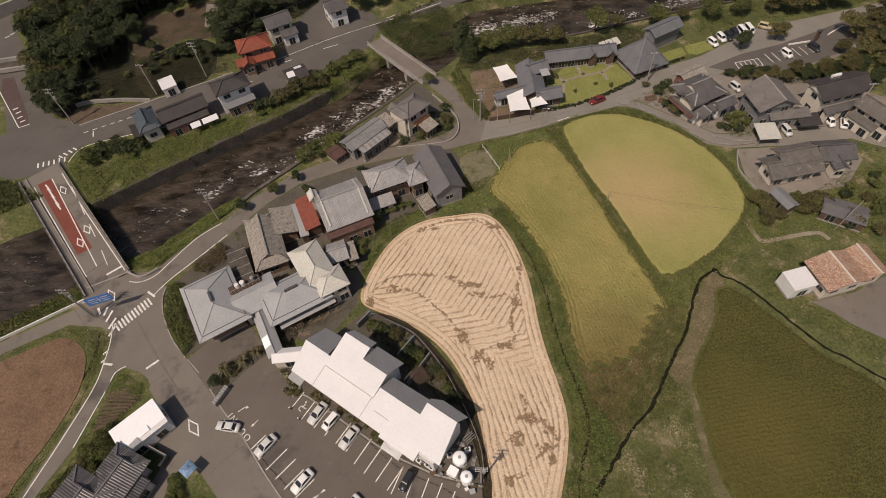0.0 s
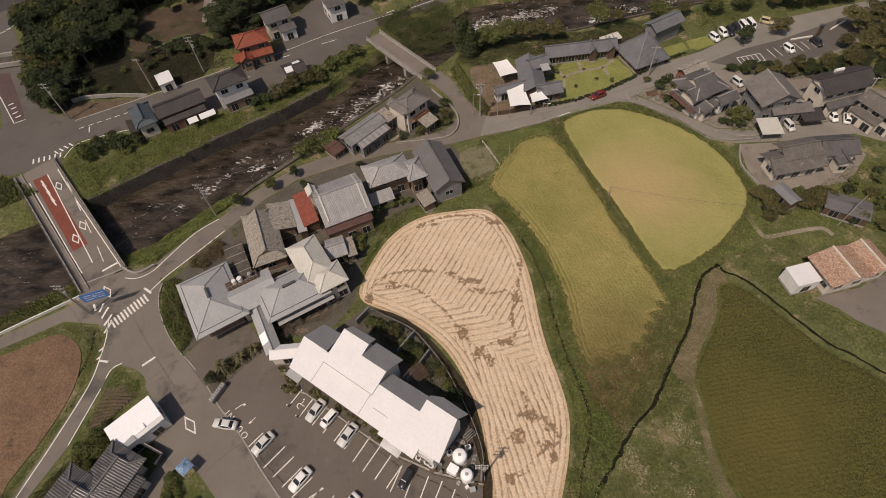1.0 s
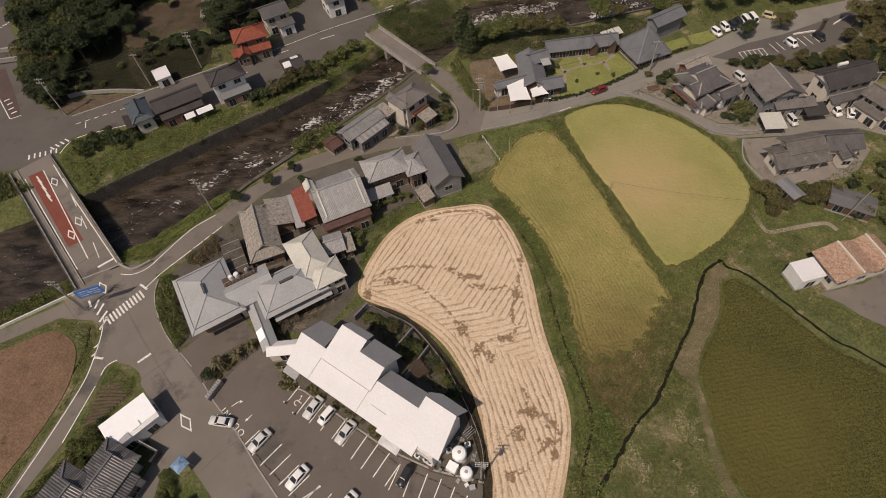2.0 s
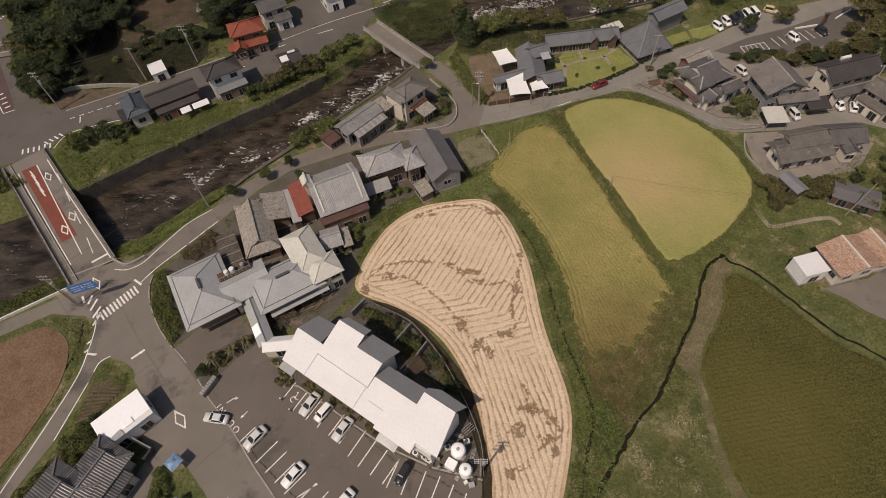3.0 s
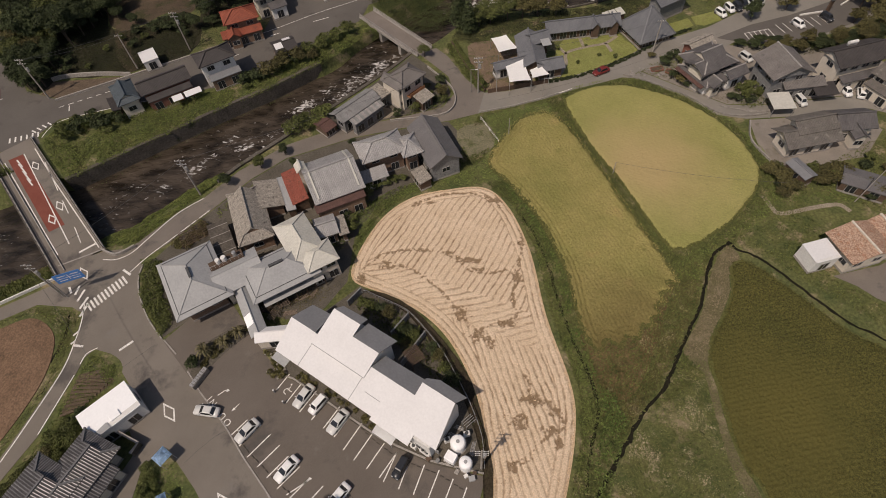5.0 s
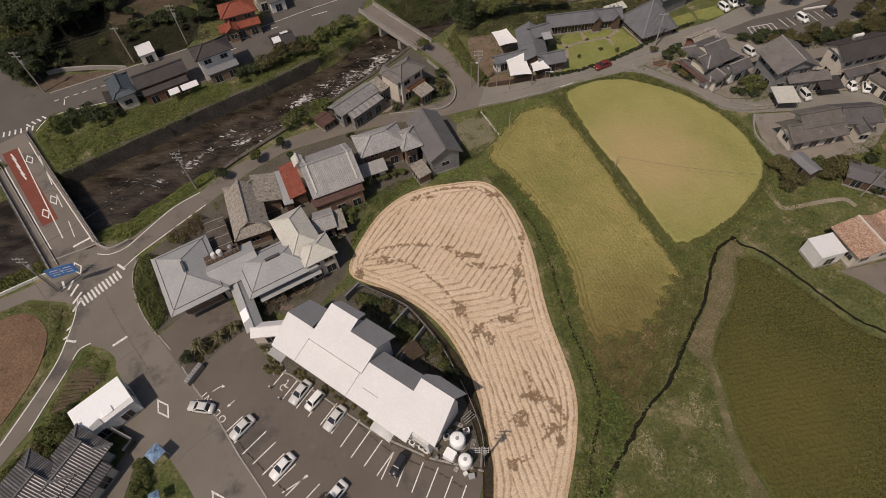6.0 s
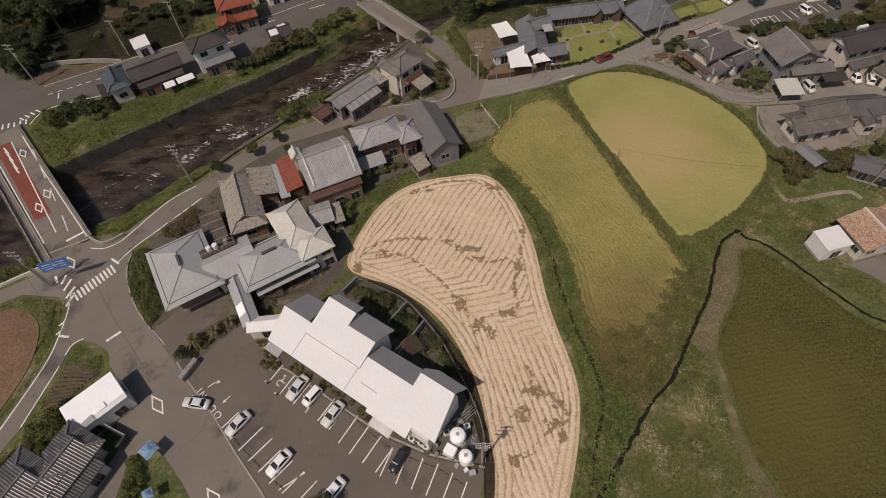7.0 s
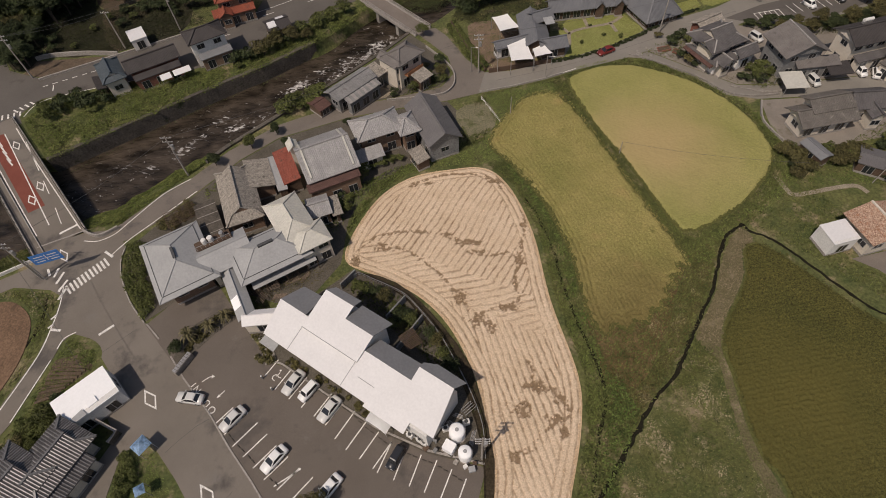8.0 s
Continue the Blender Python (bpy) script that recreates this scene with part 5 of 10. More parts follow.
big_house("two-storey house with a broad dark tiled gable roof", (64.0, 96.0), 6, [
    (-0.3, -0.2, -84, 8.4, 9.2, 0.1, 5.4, 2.3, G, MID_TILE, GREY_WALL, 2, "fbrl"),
    (3.0, -4.0, 0, 8.6, 2.4, 0.1, 3.2, 0.7, M_, MID_TILE, GREY_WALL, 1, "f"),
    (6.8, -5.6, 0, 4.6, 3.2, 2.0, 2.5, 0.6, M_, NIGHT_TILE, None, 1, "")], over=0.95, ridge_mat=PALE_RIDGE)
big_house("two-storey house with a dark roof and cream walls", (78.1, 97.6), 16, [
    (0, 0, 0, 12.0, 6.6, 0.1, 6.0, 1.8, G, NIGHT_TILE, PLASTER, 2, "fbrl"),
    (0.6, -3.6, 0, 10.0, 1.8, 0.1, 3.0, 0.5, M_, DARK_TILE, PLASTER, 1, "f")], over=0.95)
tank = thing("roof_tank", "white solar water tank resting on a roof", "tank", (77.0, 98.6, 7.62), 16)
bm = bmesh.new()
tube(bm, (-1.0, 0, 0.35), (1.0, 0, 0.35), 0.35, 0.35, 12)
part("drum", bm, WHITE_WALL, tank)
bm = bmesh.new()
box(bm, -1.0, 1.0, -0.3, 0.3, -0.35, 0.06)
part("cradle", bm, METAL, tank)
big_house("house with brown tiles and a busy plaster front", (84.6, 90.6), -60, [
    (0, 0, 0, 9.0, 5.2, 0.1, 4.6, 1.5, G, BROWN_TILE, PLASTER, 2, "fbrl"),
    (-1.0, -3.2, 0, 6.0, 2.0, 0.1, 3.0, 0.5, M_, BROWN_TILE, PLASTER, 1, "f")])
big_house("single-storey brown-tiled house with stepped roofs and plaster ends", (63.3, 78.8), 11.5, [
    (-0.4, -0.6, 0, 11.0, 6.0, 0.1, 3.2, 1.5, G, BROWN_TILE, PLASTER, 1, "fbrl"),
    (0.8, 0.9, 0, 8.0, 5.0, 0.1, 4.4, 1.2, G, BROWN_TILE, PLASTER, 1, "bl")], over=0.95)
big_house("dark-roofed house wing beside a brown-tiled house", (72.2, 80.9), 13, [
    (0, 0.4, -10, 7.2, 5.6, 0.1, 3.6, 1.5, G, DARK_TILE, PLASTER, 1, "fbrl"),
    (-0.6, -2.6, 80, 3.6, 2.8, 0.1, 3.2, 0.9, G, DARK_TILE, PLASTER, 1, "fl")])
house("low shed with pale corrugated tin roof", (59.5, 70.3), -66, 4.9, 2.8, 2.4, 0.4, "gable", REAR_METAL, WOOD, over=0.25, rib=(0.25, 0.1, 0.05), name="shed", category="shed", sides="f", ridge=0.15)
house("old farm shed under grey sheet roofing", (69.5, 67.2), -28, 7.6, 4.7, 2.3, 0.4, "gable", BARN_ROOF, WOOD, over=0.25, rib=(0.3, 0.1, 0.05), name="shed", category="shed", sides="f", ridge=0.15)
big_house("orange clay-tiled house with cream ridge tiles", (63.0, 53.2), 15.9, [
    (-1.0, 0.2, 90, 6.6, 8.2, 0.1, 3.8, 1.3, G, ORANGE_TILE, PLASTER, 1, "fbrl"),
    (4.6, 0.4, 90, 6.4, 5.0, 0.1, 3.6, 1.1, G, ORANGE_TILE, PLASTER, 1, "frl")], rib=(0.28, 0.14, 0.06), ridge_mat=PLASTER)
house("white flat-roofed box shed with pale walls", (55.7, 52.0), 15, 4.4, 3.8, 3.2, 0.15, "mono", WHITE_ROOF, WHITE_WALL, over=0.08, rib=None, name="shed", category="shed", ridge=0, gable=False, sides="f")
big_house("two-storey house with bright red tile roofs", (-53.6, 121.0), 23, [
    (0.3, 0.6, 0, 8.4, 6.2, 0.1, 5.4, 1.6, HP, RED_TILE, BROWN_WALL, 2, "fbrl"),
    (-0.4, -2.8, 0, 9.6, 2.4, 0.1, 3.0, 0.7, M_, RED_TILE, BROWN_WALL, 1, "f"),
    (-2.4, -3.2, 90, 4.0, 3.2, 0.1, 3.4, 1.0, G, RED_TILE, BROWN_WALL, 1, "l")])
big_house("two-storey grey-roofed house with a cream balcony", (-49.2, 131.2), 30, [
    (0, 0.6, 0, 7.2, 6.6, 0.1, 5.2, 1.5, G, DARK_TILE, PLASTER, 2, "fbrl"),
    (1.4, -3.6, 0, 4.4, 2.6, 0.1, 3.2, 0.6, M_, DARK_TILE, WHITE_WALL, 1, "f")])
house("pale two-storey house beside a road", (-35.3, 138.2), 28, 5.6, 7.5, 5.0, 1.3, "gable", DARK_TILE, WHITE_WALL, storeys=2)
big_house("small house with a blue-grey tiled hip-and-gable roof", (-73.4, 96.2), 34, [
    (0, 0, 90, 8.0, 4.8, 0.1, 4.0, 1.4, I, BLUE_TILE, PLASTER, 1, "fbrl"),
    (-3.0, -0.6, 90, 5.0, 1.8, 0.1, 2.8, 0.4, M_, NIGHT_TILE, WOOD, 1, "")])
shop = big_house("dark-roofed shop house with a red-brown front", (-65.8, 99.6), 32, [
    (0, 0.4, 0, 11.0, 5.6, 0.1, 4.0, 1.3, G, NIGHT_TILE, RED_BROWN, 1, "fbrl"),
    (0, -3.1, 0, 9.6, 1.5, 0.1, 2.9, 0.5, M_, NIGHT_TILE, RED_BROWN, 1, "f")])
for ax, w in ((1.0, 2.2), (4.4, 3.6)):
    bm = bmesh.new()
    prism(bm, [(ax - w / 2, -5.6, 2.2), (ax + w / 2, -5.6, 2.2), (ax + w / 2, -4.1, 2.6), (ax - w / 2, -4.1, 2.6)], 0.06)
    part("awning", bm, WHITE_ROOF, shop, "white awning")
big_house("two-storey white house with a dark hipped roof", (-55.2, 105.1), 32, [
    (0, 0.4, 0, 8.4, 5.8, 0.1, 6.0, 1.4, HP, NIGHT_TILE, WHITE_WALL, 2, "fbrl"),
    (0.4, -3.2, 0, 7.0, 1.8, 0.1, 3.0, 0.4, M_, REAR_METAL, BROWN_WALL, 1, "f")])
house("tiny shed with a bright white flat roof", (-73.5, 110.8), 33, 3.6, 4.4, 2.8, 0.2, "mono", WHITE_ROOF, WHITE_WALL, over=0.1, rib=None, name="shed", category="shed", sides="f", ridge=0, gable=False)
hut = house("brown hut with white panels on its roof", (-41.8, 112.6), 28, 5.4, 5.2, 3.0, 0.8, "gable", NIGHT_TILE, WOOD, over=0.3, name="hut", category="shed", sides="f", ridge=0.2)
for px, py in ((-1.4, -0.9), (0.9, 0.9)):
    bm = bmesh.new()
    s = 1 if py < 0 else -1
    prism(bm, [(px - 0.9, py - 0.8, 3.98 + (py - 0.8) * s * 0.3), (px + 0.9, py - 0.8, 3.98 + (py - 0.8) * s * 0.3), (px + 0.9, py + 0.8, 3.98 + (py + 0.8) * s * 0.3), (px - 0.9, py + 0.8, 3.98 + (py + 0.8) * s * 0.3)], 0.08)
    part("panel", bm, WHITE_ROOF, hut, "white roof panel")
shed = house("white box shed with a smooth white roof and grey corner patch", (-51.9, 27.2), 45, 7.4, 5.1, 3.4, 0.12, "mono", SHED_WHITE, WHITE_WALL, over=0.08, rib=None, name="shed", category="shed", ridge=0, gable=False, sides="rf")
# grey patch on top of the roof, shaped to look notched from the camera
bm = bmesh.new()
prism(bm, [(-3.5, -2.6, 3.55), (-0.7, -2.6, 3.55), (-0.9, -1.5, 3.6), (-3.3, -1.9, 3.58)], 0.1)
part("roof_patch", bm, GREY_METAL, shed, "grey patch laid on the roof as a notch")
bm = bmesh.new()
box(bm, -0.3, 1.1, -1.9, -0.9, 3.4, 3.62)
bmesh.ops.bevel(bm, geom=list(bm.edges), offset=0.03, segments=1, affect="EDGES")
part("hatch", bm, SHED_WHITE, shed, "white roof hatch")
big_house("traditional black-tiled house with glossy ribbed hip-and-gable roofs", (-53.3, 20.0), 66.0, [
    (-0.8, -0.7, 0, 9.6, 6.6, 0.1, 3.8, 1.2, I, BLACK_TILE, PLASTER, 1, "fbrl"),
    (-7.0, 1.4, 0, 12.0, 8.2, 0.1, 4.4, 1.3, I, BLACK_TILE, PLASTER, 1, "fbr"),
    (-2.0, -4.5, 0, 7.6, 1.5, 0.1, 2.7, 0.9, M_, BLACK_TILE, PLASTER, 1, "f")], rib=(0.36, 0.2, 0.07), rib_mat=GLOSS_TILE, ridge_mat=GLOSS_TILE, over=1.1)
wall = thing("garden_wall", "low pale masonry wall bounding a small yard", "wall", (0, 0, 0))
bm = bmesh.new()
ribbon(bm, [(-51.6, 25.2), (-47.3, 23.3), (-47.9, 21.8)], 0.12, 0.12, -0.1, 1.4)
part("wall", bm, DARK_CONCRETE, wall)
bm = bmesh.new()
ribbon(bm, [(-51.6, 25.2), (-47.3, 23.3), (-47.9, 21.8)], 0.2, 0.2, 1.4, 1.55)
part("coping", bm, CONCRETE, wall)

flat = thing("shed", "low flat-roofed grey shed with roof joints", "shed", (-43.3, 57.8, 0), 118)
bm = bmesh.new()
box(bm, -3.9, 3.9, -1.6, 1.6, 0, 2.4)
part("wall", bm, DARK_CONCRETE, flat)
bm = bmesh.new()
box(bm, -4.1, 4.1, -1.75, 1.75, 2.4, 2.52)
lid = part("roof_slab", bm, DARK_CONCRETE, flat)
for k in range(4):
    bm = bmesh.new()
    box(bm, -4.1 + k * 2.05 + 0.9, -4.1 + k * 2.05 + 1.0, -1.75, 1.75, 2.52, 2.56)
    part("batten", bm, CONCRETE, lid)
frame_ = thing("trellis_frame", "old brown timber frame over dry vines", "trellis", (-49.2, 59.8, 0), 33)
for k in range(8):
    bm = bmesh.new()
    box(bm, -2.6, 2.6, -1.8 + k * 0.5, -1.72 + k * 0.5, 1.35, 1.43)
    part("bar", bm, WOOD, frame_)
for k in range(6):
    bm = bmesh.new()
    box(bm, -2.6 + k, -2.52 + k, -1.8, 1.8, 1.27, 1.35)
    part("bar", bm, WOOD, frame_)
for sx in (-2.5, 2.4):
    for sy in (-1.75, 1.6):
        bm = bmesh.new()
        box(bm, sx, sx + 0.1, sy, sy + 0.1, 0, 1.3)
        part("post", bm, WOOD, frame_)
bed = sheet("vegetable_bed", [(-61.0, 34.0), (-57.4, 35.0), (-54.9, 33.0), (-58.6, 28.6), (-61.4, 27.2)], 0.06, BED_SOIL, "dark brown vegetable bed in ridged rows", "bed", 0.2)
for k in range(9):
    a = Vector((-61.2, 27.6)).lerp(Vector((-60.8, 33.6)), k / 8.5)
    b = Vector((-58.4, 28.8)).lerp(Vector((-55.2, 33.2)), k / 8.5)
    bm = bmesh.new()
    ribbon(bm, [a, a.lerp(b, 0.5), b], 0.2, 0.2, 0.0, 0.24)
    bmesh.ops.bevel(bm, geom=[e for e in bm.edges if e.calc_length() > 1], offset=0.08, segments=1, affect="EDGES")
    part("ridge", bm, BED_SOIL, bed)
BROWN_PLOT = [(-93.4, 136.6), (-90.6, 128.6), (-86.2, 126.0), (-81.4, 128.2), (-76.9, 132.8), (-70.4, 132.6), (-69.6, 140.6), (-71.4, 149.4), (-75.7, 150.6), (-84.2, 145.8), (-90.6, 144.6)]
sheet("clearing", BROWN_PLOT, 0.04, DARK_EARTH, "bare brown plot in a clearing of the wood", "plot", 0.2, 3)
sheet("clearing", [(-88.4, 126.6), (-83.6, 114.4), (-78.8, 109.0), (-77.2, 110.4), (-80.4, 115.6), (-83.2, 122), (-84.6, 127)], 0.035, DARK_EARTH, "trodden earth path down a garden slope", "plot", 0.2, 3)
sheet("driveway", [(-75.0, 149.4), (-71.2, 148.6), (-69.8, 137.6), (-72.6, 138.2)], 0.06, GRAVEL, "pale gravel drive beside the wood", "drive", 0.2)

# carport, canopies and other light roofs
carport = thing("carport", "open carport with a pale flat metal roof on posts", "carport", (62.0, 88.3, 0), 1.3)
bm = bmesh.new()
prism(bm, [(-2.2, -2.3, 2.5), (2.2, -2.3, 2.5), (2.2, 2.3, 2.75), (-2.2, 2.3, 2.75)], 0.1)
part("roof", bm, PALE_METAL, carport)
for sx in (-2, 2):
    for sy in (-2, 2):
        bm = bmesh.new()
        tube(bm, (sx, sy, 0), (sx, sy, 2.5), 0.06)
        part("post", bm, METAL, carport)


def canopy(corners, low):
    cx, cy = sum(p[0] for p in corners) / 4, sum(p[1] for p in corners) / 4
    ob = thing("canopy", "white stretched canvas sail on corner poles", "canopy", (cx, cy, 0), group="white canopies")
    n = 8
    bm = bmesh.new()
    c = [(p[0] - cx, p[1] - cy, 3.4 if k % 2 else low) for k, p in enumerate(corners)]
    grid = []
    for j in range(n + 1):
        row = []
        for i in range(n + 1):
            s, t = i / n, j / n
            p = [(1 - t) * ((1 - s) * c[0][a] + s * c[1][a]) + t * ((1 - s) * c[3][a] + s * c[2][a]) for a in range(3)]
            pull = 0.06 * math.sin(math.pi * s) * (2 * t - 1) ** 2 + 0.06 * math.sin(math.pi * t) * (2 * s - 1) ** 2
            row.append(bm.verts.new((p[0] * (1 - pull), p[1] * (1 - pull), p[2])))
        grid.append(row)
    for r0, r1 in zip(grid, grid[1:]):
        for i in range(n):
            bm.faces.new((r0[i], r0[i + 1], r1[i + 1], r1[i]))
    part("canvas", bm, CANVAS, ob)
    for p in c:
        bm = bmesh.new()
        tube(bm, (p[0], p[1], 0), (p[0], p[1], p[2] + 0.1), 0.05)
        part("pole", bm, METAL, ob)


canopy([(5.8, 112.0), (9.2, 112.4), (11.6, 108.0), (7.3, 106.0)], 2.9)
canopy([(8.4, 102.2), (12.4, 103.4), (13.6, 96.7), (9.0, 95.8)], 3.0)
canopy([(13.6, 100.2), (15.9, 101.2), (17.6, 98.6), (13.8, 96.9)], 2.9)


def tarp_shelter(x, y, s, turn):
    ob = thing("tarp_shelter", "small open shelter under a pale blue tarp", "shelter", (x, y, 0), turn)
    n = 8
    bm = bmesh.new()
    g = [[bm.verts.new((-s / 2 + s * i / n, -s / 2 + s * j / n, 2.5 - 0.5 * max(abs(i - 4), abs(j - 4)) / 4 + 0.04 * noise.noise((i * 1.3, j * 1.7, x)))) for i in range(n + 1)] for j in range(n + 1)]
    for r0, r1 in zip(g, g[1:]):
        for i in range(n):
            bm.faces.new((r0[i], r0[i + 1], r1[i + 1], r1[i]))
    bmesh.ops.solidify(bm, geom=list(bm.faces), thickness=0.02)
    part("tarp", bm, TARP, ob)
    for sx in (-1, 1):
        for sy in (-1, 1):
            bm = bmesh.new()
            tube(bm, (sx * s * 0.46, sy * s * 0.46, 0), (sx * s * 0.46, sy * s * 0.46, 2.0), 0.04)
            part("pole", bm, METAL, ob)


tarp_shelter(-43.0, 21.3, 2.0, 56)
tarp_shelter(-41.4, 15.9, 1.3, 30)


# ---- bridges ----
def bridge(label, a, b, width, deck, rail, walkway):
    d = Vector(b) - Vector(a)
    L = d.length
    ob = thing("bridge", label, "bridge", ((a[0] + b[0]) / 2, (a[1] + b[1]) / 2, 0), math.degrees(math.atan2(d.y, d.x)))
    bm = bmesh.new()
    box(bm, -L / 2, L / 2, -width / 2, width / 2, -0.35, 0.058)
    part("deck", bm, deck, ob)
    bm = bmesh.new()
    for y in (-width / 3, 0, width / 3):
        box(bm, -L / 2, L / 2, y - 0.25, y + 0.25, -1.2, -0.35)
    part("girder", bm, CONCRETE, ob)
    for x in (-L / 6, L / 6):
        bm = bmesh.new()
        box(bm, x - 0.5, x + 0.5, -width * 0.42, width * 0.42, -4.6, -1.2)
        part("pier", bm, CONCRETE, ob)
    for side in (-1, 1):
        bm = bmesh.new()
        box(bm, -L / 2, L / 2, side * width / 2 - 0.2, side * width / 2 + 0.2, -0.4, 0.3)
        part("kerb", bm, CONCRETE, ob)
        bm = bmesh.new()
        for z in (0.62, 0.98):
            box(bm, -L / 2, L / 2, side * width / 2 - 0.05, side * width / 2 + 0.05, z, z + 0.1)
        part("rail", bm, rail, ob)
        for k in range(int(L / 2) + 1):
            bm = bmesh.new()
            box(bm, -L / 2 + k * 2 - 0.06, -L / 2 + k * 2 + 0.06, side * width / 2 - 0.07, side * width / 2 + 0.07, 0.3, 1.1)
            part("post", bm, rail, ob)
    if walkway:
        bm = bmesh.new()
        box(bm, -L / 2, L / 2, width / 2 - walkway, width / 2 - walkway + 0.15, 0.05, 0.3)
        part("walkway_kerb", bm, CONCRETE, ob)
    return ob


bridge_a = bridge("asphalt road bridge with a red lane and railings", (-69.2, 55.2), (-96.2, 84.6), 8.6, ASPHALT, DARK_CONCRETE, 1.6)
bridge("narrow concrete bridge with pale railings over the river", (-9.4, 111.8), (-24.4, 128.4), 4.3, BRIDGE_DECK, CONCRETE, 0)

# ---- river walls, kerbs and fences ----
def wall_run(name, pts, w, z0, z1, material, label, category="wall"):
    bm = bmesh.new()
    ribbon(bm, pts, w / 2, w / 2, z0, z1)
    return tagged(part(name, bm, material, None), label, category, "", "structure")


wall_run("river_wall", [(p.x + 0.18, p.y - 0.3) for p in spline([(-80.5, 75.5), (-63, 88.5), (-52, 96.5), (-43.8, 102), (-34, 110)], 1)], 0.8, -4.4, 0.12, DARK_CONCRETE, "dark stained concrete river wall")
wall_run("river_wall", [(p.x - 0.15, p.y + 0.2) for p in spline([(-48.5, 73), (-45.4, 76.9), (-38.1, 84.2), (-31, 91.5)], 1)], 0.8, -4.4, 0.45, SOOT_WALL, "dark concrete river wall with a low parapet")
wall_run("river_wall", [(p.x - 0.15, p.y + 0.2) for p in spline([(-31, 91.5), (-24, 98.5), (-17, 106), (-11.6, 112.6)], 1)], 0.8, -4.4, 0.2, DARK_CONCRETE, "rough stone river wall below houses")
wall_run("river_wall", spline([(4, 126.6), (18, 128.2), (26, 127.8), (41, 132.2), (57, 136.7), (78, 141.6)], 4), 0.5, -4.4, 0.1, DARK_CONCRETE, "dark river wall below the school")
wall_run("kerb", spline([(-66, 57.6), (-62.9, 56.4), (-60.1, 58.2)], 5), 0.3, -0.1, 0.7, CONCRETE, "curved pale concrete parapet at the bridge foot", "kerb")
wall_run("kerb", spline([(-57.4, 54.3), (-57.3, 51.6), (-56.0, 48.1), (-53.0, 43.5), (-49.6, 39.9)], 5), 0.2, -0.1, 0.22, CONCRETE, "pale kerb round the clipped hedge", "kerb")
wall_run("kerb", [(-43.9, 34.4), (-42.0, 32.2), (-41.0, 31.0)], 0.22, -0.1, 0.14, CONCRETE, "pale kerb between road and car park", "kerb")
wall_run("kerb", [(-41.0, 31.0), (-39.8, 29.8), (-36.6, 26.6)], 0.22, -0.1, 0.066, CONCRETE, "flush kerb across the car park entrance", "kerb")
wall_run("kerb", [(-36.6, 26.6), (-35.6, 25.5), (-32.1, 21.3), (-28.3, 17.2), (-20.1, 7.5)], 0.22, -0.1, 0.14, CONCRETE, "pale kerb between road and car park", "kerb")
wall_run("kerb", [(-49.2, 39.7), (-46.5, 37.2)], 0.22, -0.1, 0.14, CONCRETE, "pale kerb beside the car park entrance", "kerb")
wall_run("kerb", [(-29.4, 33.7), (-27.2, 33.0), (-13.2, 24.0), (-6.2, 21.0), (1.0, 19.3)], 0.25, -0.1, 0.2, CONCRETE, "low concrete kerb in front of the restaurant", "kerb")
wall_run("lane_wall", spline([(-8.6, 106.2), (-3.6, 99.5), (-2.4, 95), (-3.4, 91.6), (-6.5, 89.9), (-16, 88.9)], 4), 0.22, -0.1, 0.55, CONCRETE, "low curved concrete wall at the lane bend")
wall_run("lane_wall", spline([(34, 101.2), (38.6, 98.7), (45.9, 93.4), (50.4, 88.4), (55, 87.0), (60, 87.4)], 4), 0.35, -0.1, 0.35, STONE, "low stone edging along the lane")
wall_run("lane_wall", spline([(56, 85.4), (54.6, 80), (56.4, 74.5)], 4), 0.25, -0.1, 0.5, CONCRETE, "low concrete wall beside a yard")
wall_run("road_wall", spline([(-96.1, 106.3), (-93.2, 107.4), (-85.6, 107.9), (-77.6, 107.3)], 4), 0.3, -0.1, 1.0, CONCRETE, "pale retaining wall along the upper road")
wall_run("kerb", [(-92.4, 99.2), (-91.4, 99.8), (-80.4, 105.6), (-63.7, 114.5), (-59.4, 117.0)], 0.3, -0.1, 0.55, CONCRETE, "pale concrete guard kerb along the upper road", "kerb")
wall_run("road_edge", [(-112, 27), (-84.7, 43.7), (-72.2, 51.6)], 0.22, -0.1, 0.6, PAINT, "white guard kerb along the river bank lane", "kerb")
wall_run("road_edge", [(2.6, 90.6), (9, 92.0), (16.3, 94.3), (19.6, 95.7)], 0.16, -0.1, 0.42, CONCRETE, "low pale kerb between road and field", "kerb")
wall_run("overpass", [(-140, 119.4), (-125, 122.4), (-114, 124.4)], 5.0, -0.2, 0.5, DARK_CONCRETE, "stained concrete flyover deck at the wood's edge", "bridge")
for d in (-2.4, 2.4):
    wall_run("parapet", [(-140, 119.4 + d), (-125, 122.4 + d), (-114, 124.4 + d)], 0.5, 0.4, 1.5, CONCRETE, "pale concrete flyover parapet", "bridge")
wall_run("retaining_wall", [(-150, 134.6), (-136, 146.4), (-125, 156.2), (-118, 164)], 0.8, -0.2, 3.4, CONCRETE, "tall pale concrete retaining wall above a road")
sheet("road", [(-150, 130), (-136.4, 144.6), (-125.2, 154.6), (-119.6, 160), (-117, 158), (-122.6, 148.6), (-126.6, 140.4), (-130.6, 134.4), (-142, 122)], 0.056, FAR_ASPHALT, "grey asphalt road below a retaining wall", "road")
wall_run("fence_base", [(4.6, 96.7), (9.4, 97.6), (17.6, 99.4)], 0.15, -0.1, 1.1, WOOD, "dark board fence along the street", "fence")
